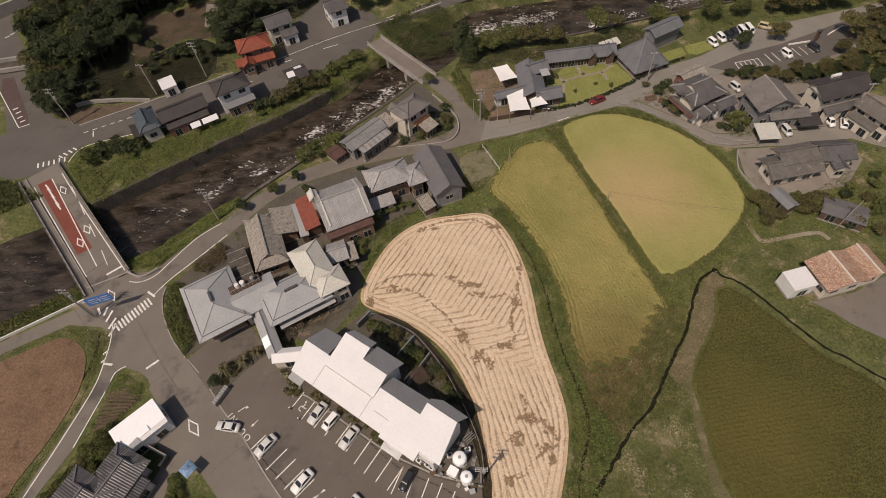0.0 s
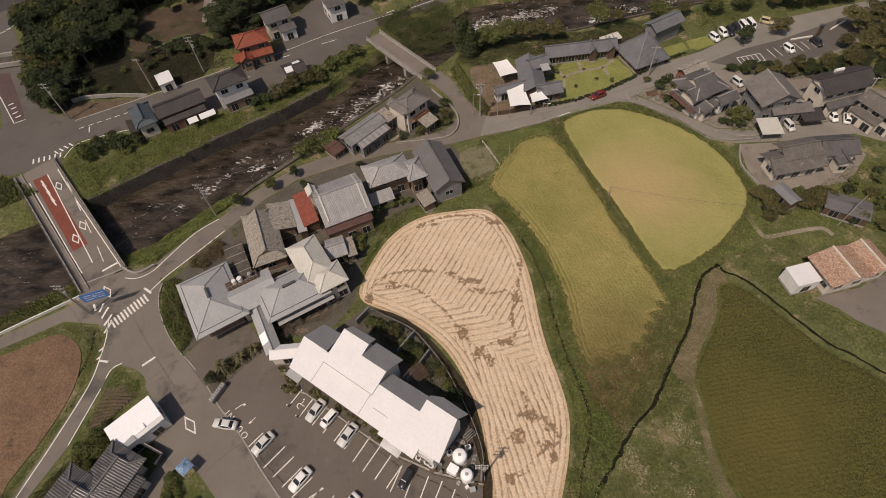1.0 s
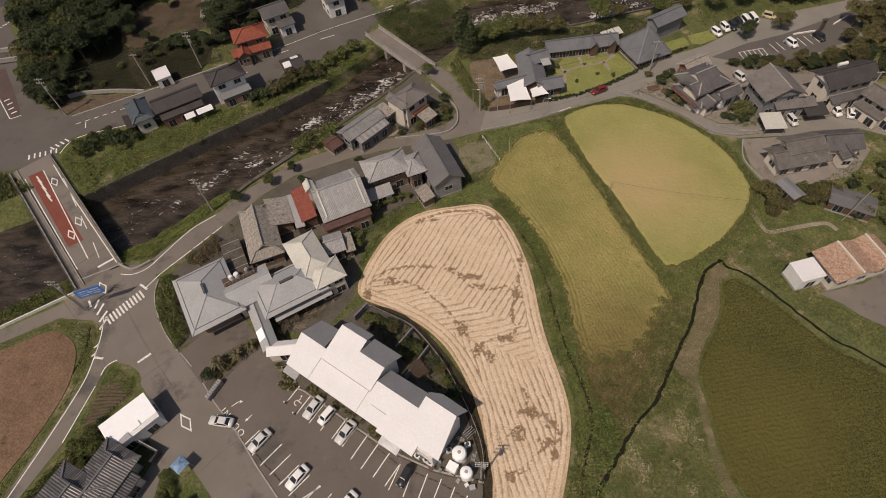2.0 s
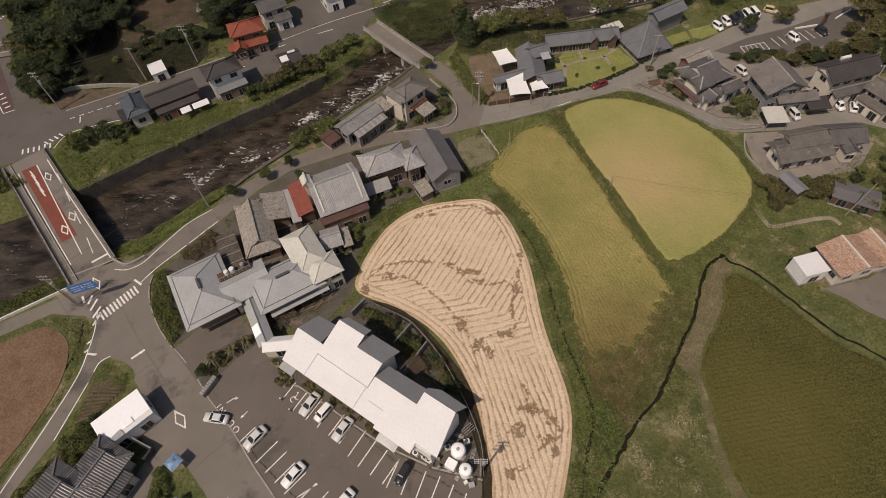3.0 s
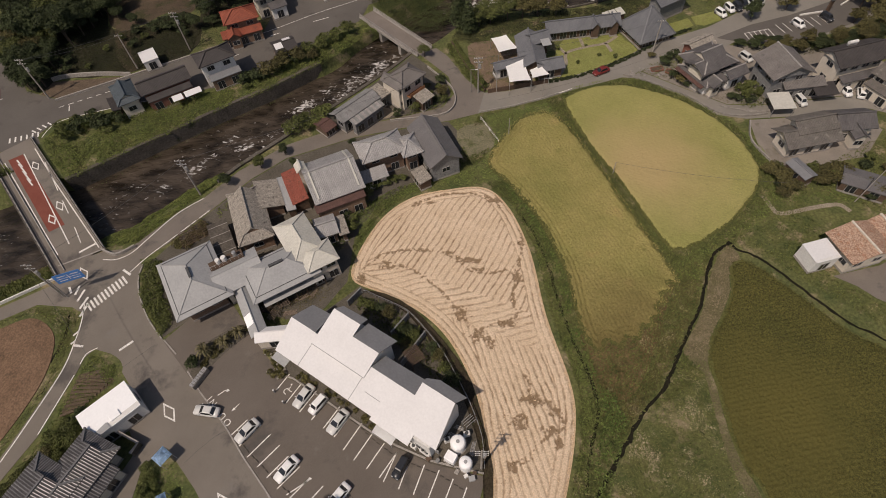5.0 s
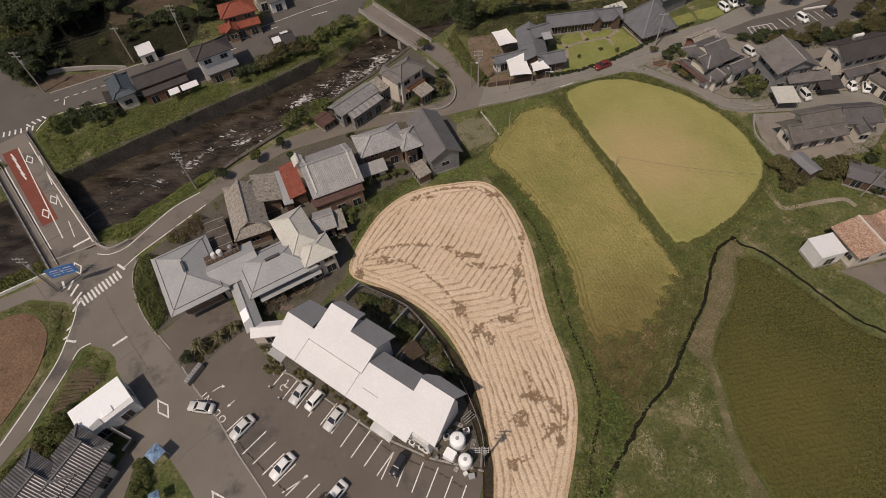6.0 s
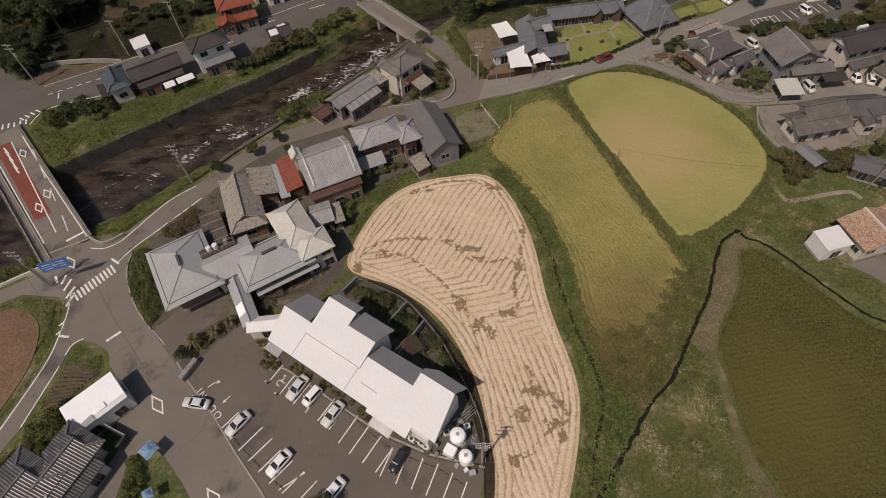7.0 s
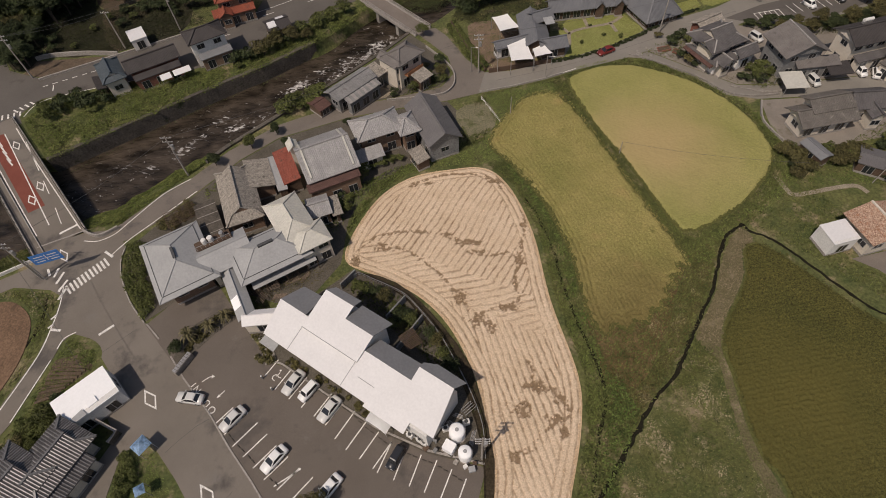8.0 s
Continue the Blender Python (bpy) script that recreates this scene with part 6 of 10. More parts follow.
wall_run("hedge_kerb", [(-3.2, 114.6), (0.6, 104), (3.9, 97.2)], 0.15, -0.1, 0.9, WOOD, "dark timber fence beside the lane", "fence")
# a dark strip that paints the shade between fence and stubble
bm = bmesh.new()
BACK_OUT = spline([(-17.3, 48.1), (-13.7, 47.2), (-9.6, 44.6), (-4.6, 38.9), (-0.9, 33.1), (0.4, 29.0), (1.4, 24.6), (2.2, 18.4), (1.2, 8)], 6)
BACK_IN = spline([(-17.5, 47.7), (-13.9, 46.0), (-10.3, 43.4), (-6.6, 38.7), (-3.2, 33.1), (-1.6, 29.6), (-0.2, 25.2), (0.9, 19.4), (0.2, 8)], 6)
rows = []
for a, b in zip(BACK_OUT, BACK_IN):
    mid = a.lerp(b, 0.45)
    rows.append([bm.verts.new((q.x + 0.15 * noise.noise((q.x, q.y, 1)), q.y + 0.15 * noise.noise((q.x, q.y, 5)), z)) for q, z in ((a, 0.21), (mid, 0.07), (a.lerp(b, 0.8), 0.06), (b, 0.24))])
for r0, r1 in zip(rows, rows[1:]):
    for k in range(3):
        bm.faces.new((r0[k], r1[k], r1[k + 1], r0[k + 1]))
tagged(part("ditch", bm, SHADE_BANK, None), "dark strip of painted shade between the garden fence and stubble", "ditch", "", "structure")
fence = thing("fence", "low wire and post fence curving round the garden", "fence", (0, 0, 0))
fpts = spline([(-19.8, 45.4), (-17.8, 47.6), (-15.6, 46.7), (-12.6, 45.2), (-10.0, 43.6), (-7.4, 40.6), (-5.8, 38.5), (-4.4, 36.4), (-3.2, 34.1), (-1.9, 31.5), (-0.4, 28.1), (0.9, 24), (1.1, 19.8)], 3)
for a, b in zip(fpts, fpts[1:]):
    bm = bmesh.new()
    beam(bm, a + Vector((0, 0, 1.0)), b + Vector((0, 0, 1.0)), 0.1, 0.1)
    part("rail", bm, GREY_WALL, fence)
    bm = bmesh.new()
    beam(bm, a + Vector((0, 0, 0.5)), b + Vector((0, 0, 0.5)), 0.05, 0.05)
    part("rail", bm, GREY_WALL, fence)
    bm = bmesh.new()
    tube(bm, a - Vector((0, 0, 0.1)), a + Vector((0, 0, 1.1)), 0.06)
    part("post", bm, WOOD, fence)
for a, b in (((-12.6, 39.6), (-10.0, 43.0)), ((-10.8, 34.6), (-7.3, 39.8)), ((-20, 45.2), (-18, 47.7))):
    w = thing("partition", "grey board partition fence in the garden", "fence", (0, 0, 0))
    bm = bmesh.new()
    ribbon(bm, [a, b], 0.05, 0.05, -0.1, 1.7)
    part("board", bm, GREY_WALL, w)
    bm = bmesh.new()
    ribbon(bm, [a, b], 0.1, 0.1, 1.7, 1.8)
    part("cap", bm, GREY_WALL, w)
trellis = thing("pergola", "brown slatted pergola roof in the garden", "pergola", (-8.8, 35.6, 0), 35)
for k in range(12):
    bm = bmesh.new()
    box(bm, -1.2, 1.2, -1.3 + k * 0.23, -1.18 + k * 0.23, 2.15, 2.25)
    part("slat", bm, WOOD, trellis)
for sx in (-1.1, 1.1):
    for sy in (-1.2, 1.2):
        bm = bmesh.new()
        box(bm, sx - 0.06, sx + 0.06, sy - 0.06, sy + 0.06, 0, 2.15)
        part("post", bm, WOOD, trellis)

# ---- road markings ----
def paint(pts, parent, name="marking", z=0.062, material=None, label=""):
    bm = bmesh.new()
    top = [bm.verts.new((p[0], p[1], z)) for p in pts]
    low = [bm.verts.new((p[0], p[1], z - 0.008)) for p in pts]
    bm.faces.new(top)
    for k in range(len(pts)):
        bm.faces.new((top[k], low[k], low[(k + 1) % len(pts)], top[(k + 1) % len(pts)]))
    bm.normal_update()
    if len(pts) > 4:
        bmesh.ops.triangulate(bm, faces=[f for f in bm.faces if len(f.verts) > 4])
    return part(name, bm, material or PAINT, parent, label)


def stripe(a, b, w, parent, name="line", z=0.062, material=None):
    d = (Vector(b) - Vector(a)).normalized() * w / 2
    n = Vector((-d.y, d.x))
    a, b = Vector(a), Vector(b)
    return paint([a + n, a - n, b - n, b + n], parent, name, z, material)


def curve_line(pts, w, parent, z=0.062, n=6):
    bm = bmesh.new()
    ribbon(bm, spline(pts, n), w / 2, w / 2, z - 0.008, z)
    return part("line", bm, PAINT, parent)


def diamond(c, d, L, W, parent, z=0.062):
    """The white outlined lozenge that warns of a crossing ahead."""
    d = Vector(d).normalized()
    n = Vector((-d.y, d.x))
    c = Vector(c)
    p = [c + d * L / 2, c + n * W / 2, c - d * L / 2, c - n * W / 2]
    q = [c + d * (L / 2 - 0.55), c + n * (W / 2 - 0.22), c - d * (L / 2 - 0.55), c - n * (W / 2 - 0.22)]
    bm = bmesh.new()
    for zz in (z,):
        o, i = [bm.verts.new((*v, zz)) for v in p], [bm.verts.new((*v, zz)) for v in q]
        lo, li = [bm.verts.new((*v, zz - 0.008)) for v in p], [bm.verts.new((*v, zz - 0.008)) for v in q]
        for k in range(4):
            j = (k + 1) % 4
            bm.faces.new((o[k], o[j], i[j], i[k]))
            bm.faces.new((lo[k], lo[j], o[j], o[k]))
            bm.faces.new((i[k], i[j], li[j], li[k]))
    return part("diamond_mark", bm, PAINT, parent)


def on_bridge(pts):
    m = bridge_a.matrix_world.inverted()
    return [(m @ Vector((p[0], p[1], 0))).xy for p in pts]


BR = Vector((-26.6, 29.0)).normalized()
diamond((-67.55, 52.65), (-0.66, 0.75), 3.6, 1.5, road)
diamond((-44.85, 28.0), (-0.7, 0.75), 3.9, 1.7, road)
diamond((-33.6, 15.6), (-0.7, 0.75), 3.9, 1.7, road)
for c in ((-88.2, 79.2), (-78.5, 68.3), (-78.6, 65.0)):
    a = on_bridge([c, (c[0] + BR.x, c[1] + BR.y)])
    diamond(a[0], a[1] - a[0], 3.4, 1.5, bridge_a, 0.075)
lane_red = on_bridge([(-94.8, 80.9), (-92.5, 82.6), (-75.6, 63.7), (-77.9, 62.0)])
paint(lane_red, bridge_a, "red_lane", 0.064, RED_ASPHALT, "worn dark red road surfacing")
for pts, w in (([(-92.2, 82.6), (-72.9, 59.2)], 0.2), ([(-86.7, 80.2), (-80.5, 72.2)], 0.16), ([(-78.5, 69.6), (-76.0, 66.4)], 0.16), ([(-73.4, 63.0), (-70.8, 59.4)], 0.16), ([(-90.6, 84.2), (-81.8, 74.2), (-66.9, 58.2)], 0.2), ([(-95.2, 80.2), (-78.4, 61.6), (-74.0, 56.8)], 0.2)):
    q = on_bridge(pts)
    for a, b in zip(q, q[1:]):
        stripe(a, b, w, bridge_a, z=0.072)
q = on_bridge([(-70.2, 57.2), (-67.9, 59.1)])
stripe(q[0], q[1], 0.45, bridge_a, "stop_line", 0.072)
for k in range(7):
    f = 0.06 + 0.055 * k
    c = Vector((-93.4, 81.5)).lerp(Vector((-76.8, 63.0)), f)
    q = on_bridge([c - Vector((0.55, -0.5)), c + Vector((0.55, -0.5))])
    stripe(q[0], q[1], 0.5 if k % 2 else 0.3, bridge_a, "letter_bar", 0.073)
joint = on_bridge([(-72.9, 54.4), (-65.6, 58.0)])
stripe(joint[0], joint[1], 0.25, bridge_a, "joint", 0.074, CONCRETE)
C0, C1 = Vector((-64.0, 46.0)), Vector((-59.7, 51.2))
across = Vector((0.69, -0.72))
for k in range(11):
    c = C0.lerp(C1, k / 10)
    stripe(c - across * 1.0, c + across * 1.0, 0.34, road, "crosswalk_bar")
for a, b in (((-69.1, 50.0), (-68.2, 48.7)), ((-67.3, 50.2), (-67.4, 48.4)), ((-66.1, 49.4), (-66.5, 47.1)), ((-64.9, 47.9), (-65.5, 45.7)), ((-64.4, 46.5), (-64.9, 44.2))):
    stripe(a, b, 0.38, road, "hatch_bar")
for a, b, w in (((-64.6, 40.7), (-64.0, 41.5), 0.3), ((-64.4, 39.2), (-63.9, 39.8), 0.3), ((-63.8, 39.0), (-62.2, 38.8), 0.4), ((-56.0, 38.0), (-54.2, 39.6), 0.4), ((-60.7, 53.3), (-59.0, 52.2), 0.4)):
    stripe(a, b, w, road, "stop_line")
curve_line([(-70.6, 9), (-69.0, 15), (-67.6, 20.1), (-66.2, 25.1), (-64.0, 34.4), (-63.9, 39.4), (-64.2, 43.1), (-65.0, 46.5)], 0.17, road)
curve_line([(-61.7, 34.0), (-63.5, 24.9)], 0.17, road, n=1)
curve_line([(-61.5, 35.8), (-61.1, 37.5), (-59.7, 38.5)], 0.17, road)
curve_line([(-65.2, 55.6), (-62.8, 55.5), (-60.4, 56.9), (-58.6, 59.6), (-54.7, 65.5), (-50.5, 69.2)], 0.17, road_river)
curve_line([(-59.3, 52.7), (-57.3, 55.8), (-53.7, 60.1), (-48.6, 66.2)], 0.17, road_river)
curve_line([(-90.6, 87.5), (-88.6, 92.4), (-78, 96.2), (-70, 98.4)], 0.17, north_road)
for k in range(6):
    a = Vector((-90.8, 97.0)) + Vector((1.8, 0.9)) * k
    stripe(a, a + Vector((1.0, 0.5)), 0.18, north_road, "dash")
stripe((-88.6, 97.5), (-87.9, 95.6), 0.22, north_road, "dash")
for k in range(6):
    a = Vector((-97.0, 86.0)) + Vector((1.1, 0.35)) * k
    stripe(a, a + Vector((-0.6, 1.5)), 0.35, north_road, "crosswalk_bar")
for k in range(4):
    a = Vector((-92.5, 89.0)) + Vector((0.8, 0.8)) * k
    stripe(a, a + Vector((-1.2, 0.7)), 0.35, north_road, "hatch_bar")
for k in range(5):
    a = Vector((-129.6, 136.6)) + Vector((0.85, 1.5)) * k
    stripe(a, a + Vector((1.0, 0.9)), 0.35, north_road, "hatch_bar", 0.068)
curve_line([(-59.0, 116.7), (-48.0, 122.9), (-38, 129.2), (-31.3, 132.8), (-24, 136.4), (-16.5, 139.8), (-7.2, 145)], 0.13, north_road, n=3)
for a, b in (((-47.6, 120.6), (-45.2, 121.9)), ((-37.6, 126.0), (-34.0, 127.6)), ((-56.4, 112.4), (-53.8, 113.8)), ((-21.8, 138.6), (-19.6, 140))):
    stripe(a, b, 0.18, north_road, "dash")
curve_line([(7.5, 91.7), (16.3, 94.6), (22.5, 97.2)], 0.15, street, n=3)
FADED_RED = mat("faded_red_asphalt", (0.075, 0.05, 0.047), (0.11, 0.072, 0.066), 0.3, 0.9, 0.1, 12.0, fine_amount=0.15)
lane_far = [(-121.3, 118.5), (-118.4, 118.9), (-107.3, 103.4), (-106.1, 100.8), (-107.8, 99.9), (-118.9, 112.8)]
paint(lane_far, north_road, "red_lane", 0.064, FADED_RED, "worn dark red road surfacing")
for c in ((-112.0, 106.4), (-110.6, 105.0), (-109.4, 103.2), (-108.0, 101.8)):
    stripe((c[0] - 0.5, c[1] - 0.4), (c[0] + 0.5, c[1] + 0.4), 0.4, north_road, "letter_bar", 0.068)
stripe((-119.8, 113.6), (-107.9, 99.5), 0.2, north_road, "line", 0.068)
stripe((-107.9, 99.5), (-105.7, 100.7), 0.2, north_road, "line", 0.068)
DARK_LINE = mat("dark_road_line", (0.07, 0.065, 0.06), (0.1, 0.092, 0.085), 0.8, 0.85, 0.0, 6.0)


def seam(pts, w, parent, z=0.059):
    bm = bmesh.new()
    line = [p + Vector((0.09 * noise.noise((p.x * 0.6, p.y * 0.6, 3)), 0.09 * noise.noise((p.x * 0.6, p.y * 0.6, 8)), 0)) for p in spline(pts, 8)]
    ribbon(bm, line, w / 2, w / 2, z - 0.006, z)
    part("dark_road_line", bm, DARK_LINE, parent, "dark line standing for a road seam and wire shadows")


# short lines: pole and wire shadows painted onto the road as dark ribbons
for pts, w in (([(-54.4, 35.2), (-50.8, 38.6)], 0.05), ([(-40.6, 20.9), (-37.4, 24.2), (-35.8, 25.2)], 0.045), ([(-33.4, 12.6), (-30.4, 16.2)], 0.05)):
    seam(pts, w, road)
seam([(6, 94.2), (20, 98.2), (33, 103.2), (46, 109), (60, 115.4)], 0.05, street)
# bays of the restaurant's car park
EAST_BAYS = [((-27.9, 33.7), (-29.4, 31.3)), ((-25.8, 32.2), (-27.6, 29.3)), ((-23.4, 31.0), (-25.4, 27.9)), ((-21.5, 29.9), (-23.5, 26.7)), ((-19.6, 28.6), (-21.6, 25.5)), ((-17.9, 27.4), (-19.9, 24.3)), ((-16.1, 26.2), (-18.4, 22.5)), ((-14.5, 24.7), (-16.8, 21.1)), ((-12.7, 23.4), (-14.9, 20.0)), ((-10.9, 22.1), (-13.1, 18.8)), ((-10.9, 22.1), (-12.5, 18.3)), ((-9.0, 21.3), (-10.4, 17.4)), ((-7.0, 20.5), (-8.4, 16.7)), ((-5.0, 19.8), (-6.5, 16.0)), ((-3.1, 18.7), (-4.6, 15.0)), ((-1.3, 17.6), (-2.8, 13.8))]
WEST_BAYS = [((-32.9, 26.8), (-34.9, 24.5)), ((-30.7, 26.1), (-33.3, 23.1)), ((-29.1, 24.7), (-31.8, 21.6)), ((-27.5, 23.2), (-30.1, 20.3)), ((-26.0, 21.7), (-28.5, 18.9)), ((-24.2, 20.3), (-26.8, 17.5)), ((-22.5, 18.9), (-24.9, 16.3)), ((-22.3, 18.8), (-25.4, 16.7)), ((-20.6, 17.8), (-23.0, 15.0))]
for a, b in EAST_BAYS + WEST_BAYS:
    stripe(a, b, 0.16, lot, "bay_line")
for k in (2, 3, 4, 5, 6, 7, 8, 11, 12, 13, 14):
    a, b = Vector(EAST_BAYS[k][0]), Vector(EAST_BAYS[k + 1][0])
    d = (Vector(EAST_BAYS[k][1]) - a).normalized()
    for f in (0.3, 0.7):
        c = a.lerp(b, f) + d * 0.55
        s = thing("wheel_stop", "short grey concrete wheel stop in a bay", "wheel stop", (c.x, c.y, 0.05), math.degrees(math.atan2(d.y, d.x)) + 90, "wheel stops")
        bm = bmesh.new()
        box(bm, -0.3, 0.3, -0.07, 0.07, 0, 0.12)
        bmesh.ops.bevel(bm, geom=list(bm.edges), offset=0.03, segments=1, affect="EDGES")
        part("block", bm, DARK_CONCRETE, s)
for k in range(1, 6):
    a, b = Vector(WEST_BAYS[k][1]), Vector(WEST_BAYS[k + 1][1])
    d = (Vector(WEST_BAYS[k][0]) - a).normalized()
    for f in (0.3, 0.7):
        c = a.lerp(b, f) + d * 0.5
        s = thing("wheel_stop", "short grey concrete wheel stop in a bay", "wheel stop", (c.x, c.y, 0.05), math.degrees(math.atan2(d.y, d.x)) + 90, "wheel stops")
        bm = bmesh.new()
        box(bm, -0.3, 0.3, -0.07, 0.07, 0, 0.12)
        bmesh.ops.bevel(bm, geom=list(bm.edges), offset=0.03, segments=1, affect="EDGES")
        part("block", bm, DARK_CONCRETE, s)


def lettering(text, at, turn, size):
    cu = bpy.data.curves.new("lettering", "FONT")
    cu.body, cu.size, cu.align_x, cu.align_y, cu.extrude = text, size, "CENTER", "CENTER", 0.004
    cu.space_character = 1.35
    cu.materials.append(PAINT)
    ob = new("lettering", cu)
    ob.parent = lot
    ob.matrix_basis = pose(at[0], at[1], 0.062, 0, 0, turn)
    return ob


lettering("IN", (-38.9, 29.5), -43, 1.4)
lettering("OUT", (-36.6, 27.3), 137, 1.4)
stripe((-38.2, 30.5), (-37.3, 31.2), 0.13, lot, "arrow_shaft")
stripe((-37.34, 31.18), (-36.95, 31.3), 0.13, lot, "arrow_shaft")
paint([(-37.0, 31.56), (-36.55, 31.25), (-37.0, 30.98)], lot, "arrow_head")
stripe((-34.6, 29.2), (-35.2, 28.5), 0.12, lot, "arrow_shaft")
paint([(-35.55, 28.1), (-35.0, 28.38), (-35.34, 28.68)], lot, "arrow_head")
ring = bmesh.new()
ribbon(ring, [(-27.85 + 0.42 * math.cos(k * 0.39), 31.0 + 0.42 * math.sin(k * 0.39)) for k in range(13)], 0.07, 0.07, 0.054, 0.062)
part("wheelchair_symbol", ring, PAINT, lot)
stripe((-27.75, 31.2), (-27.3, 31.75), 0.14, lot, "wheelchair_symbol")
stripe((-27.5, 31.1), (-27.05, 30.95), 0.13, lot, "wheelchair_symbol")
paint([(-27.3 + 0.15 * math.cos(k * 0.785), 32.05 + 0.15 * math.sin(k * 0.785)) for k in range(8)], lot, "wheelchair_symbol")
far_lot = bpy.data.objects["car_park.001"]
for k in range(6):
    a = Vector((63.6, 114.2)) + Vector((1.15, 0.25)) * k
    stripe(a, a + Vector((0.5, -2.7)), 0.16, far_lot, "bay_line", 0.06)
stripe((63.6, 114.2), (69.4, 115.5), 0.16, far_lot, "bay_line", 0.06)
stripe((64.0, 111.5), (69.9, 112.8), 0.16, far_lot, "bay_line", 0.061)
for k in range(7):
    a = Vector((71.4, 117.0)) + Vector((1.75, 0.48)) * k
    stripe(a, a + Vector((1.1, -3.1)), 0.16, far_lot, "bay_line", 0.06)


def drying_rack(x, y, turn, w):
    ob = thing("drying_rack", "weathered brown timber rack behind the inn", "rack", (x, y, 0), turn, "timber racks")
    for sx in (-w / 2, w / 2):
        for sy in (-0.5, 0.5):
            bm = bmesh.new()
            box(bm, sx - 0.05, sx + 0.05, sy - 0.05, sy + 0.05, -0.1, 1.15)
            part("post", bm, WOOD, ob)
    for k in range(6):
        bm = bmesh.new()
        box(bm, -w / 2 - 0.15, w / 2 + 0.15, -0.62 + k * 0.23, -0.54 + k * 0.23, 1.15, 1.22)
        part("slat", bm, RACK_WOOD, ob)


def stacked_boards(x, y, turn, L, n):
    ob = thing("board_pile", "pile of grey-brown boards lying on the ground", "boards", (x, y, 0), turn, "board piles")
    for k in range(n):
        bm = bmesh.new()
        d = g0b.uniform(-0.25, 0.25)
        box(bm, -L / 2 + d, L / 2 + d, -0.42 + 0.28 * (k % 3), -0.18 + 0.28 * (k % 3), 0.02 + 0.07 * (k // 3), 0.08 + 0.07 * (k // 3))
        part("board", bm, RACK_WOOD, ob)


RACK_WOOD = mat("silvered_wood", (0.095, 0.07, 0.052), (0.2, 0.155, 0.12), 1.2, 0.85, 0.2, 6.0, rnd=0.25)
g0b = random.Random(77)
for x, y, turn, w in ((-33.4, 44.6, 28, 2.2), (-30.6, 45.4, 24, 1.8), (-31.9, 43.3, 70, 1.5)):
    drying_rack(x, y, turn, w)
for x, y, turn, L, n in ((-28.2, 46.9, 30, 2.4, 7), (-26.2, 47.7, 55, 1.8, 5), (-29.6, 44.2, 10, 2.0, 6)):
    stacked_boards(x, y, turn, L, n)


# ---- vehicles ----
def car_paint(name, colour, rough=0.3):
    return mat(name, colour, tuple(c * 1.06 for c in colour), 1.5, rough, 0.0, 6.0, spec=0.5, fine_amount=0.03)


SILVER, WHITE_CAR, BLACK_CAR, RED_CAR, YELLOW_CAR = car_paint("silver_paint", (0.56, 0.55, 0.525)), car_paint("white_paint", (0.75, 0.74, 0.72)), car_paint("black_paint", (0.025, 0.026, 0.03)), car_paint("red_paint", (0.16, 0.022, 0.018)), car_paint("pale_yellow_paint", (0.5, 0.42, 0.25))
TYRE = mat("tyre_rubber", (0.02, 0.02, 0.02), (0.03, 0.03, 0.03), 2, 0.9, 0.1, 8)
LAMP_RED, LAMP_CLEAR = mat("red_lens", (0.3, 0.01, 0.01), (0.4, 0.02, 0.02), 2, 0.3, 0, 5), mat("clear_lens", (0.6, 0.6, 0.6), (0.7, 0.7, 0.7), 2, 0.2, 0, 5)
CAR_SHAPES = {  # length, width, belt, roof, cabin foot front/back, cabin top front/back, bonnet, boot
    "saloon": (4.3, 1.7, 0.92, 1.45, 0.24, -0.36, 0.06, -0.24, 0.74, 0.9),
    "wagon": (3.5, 1.5, 0.98, 1.62, 0.3, -0.46, 0.18, -0.42, 0.86, 0.96),
    "van": (3.9, 1.6, 1.05, 1.85, 0.42, -0.47, 0.3, -0.45, 0.95, 1.02)}


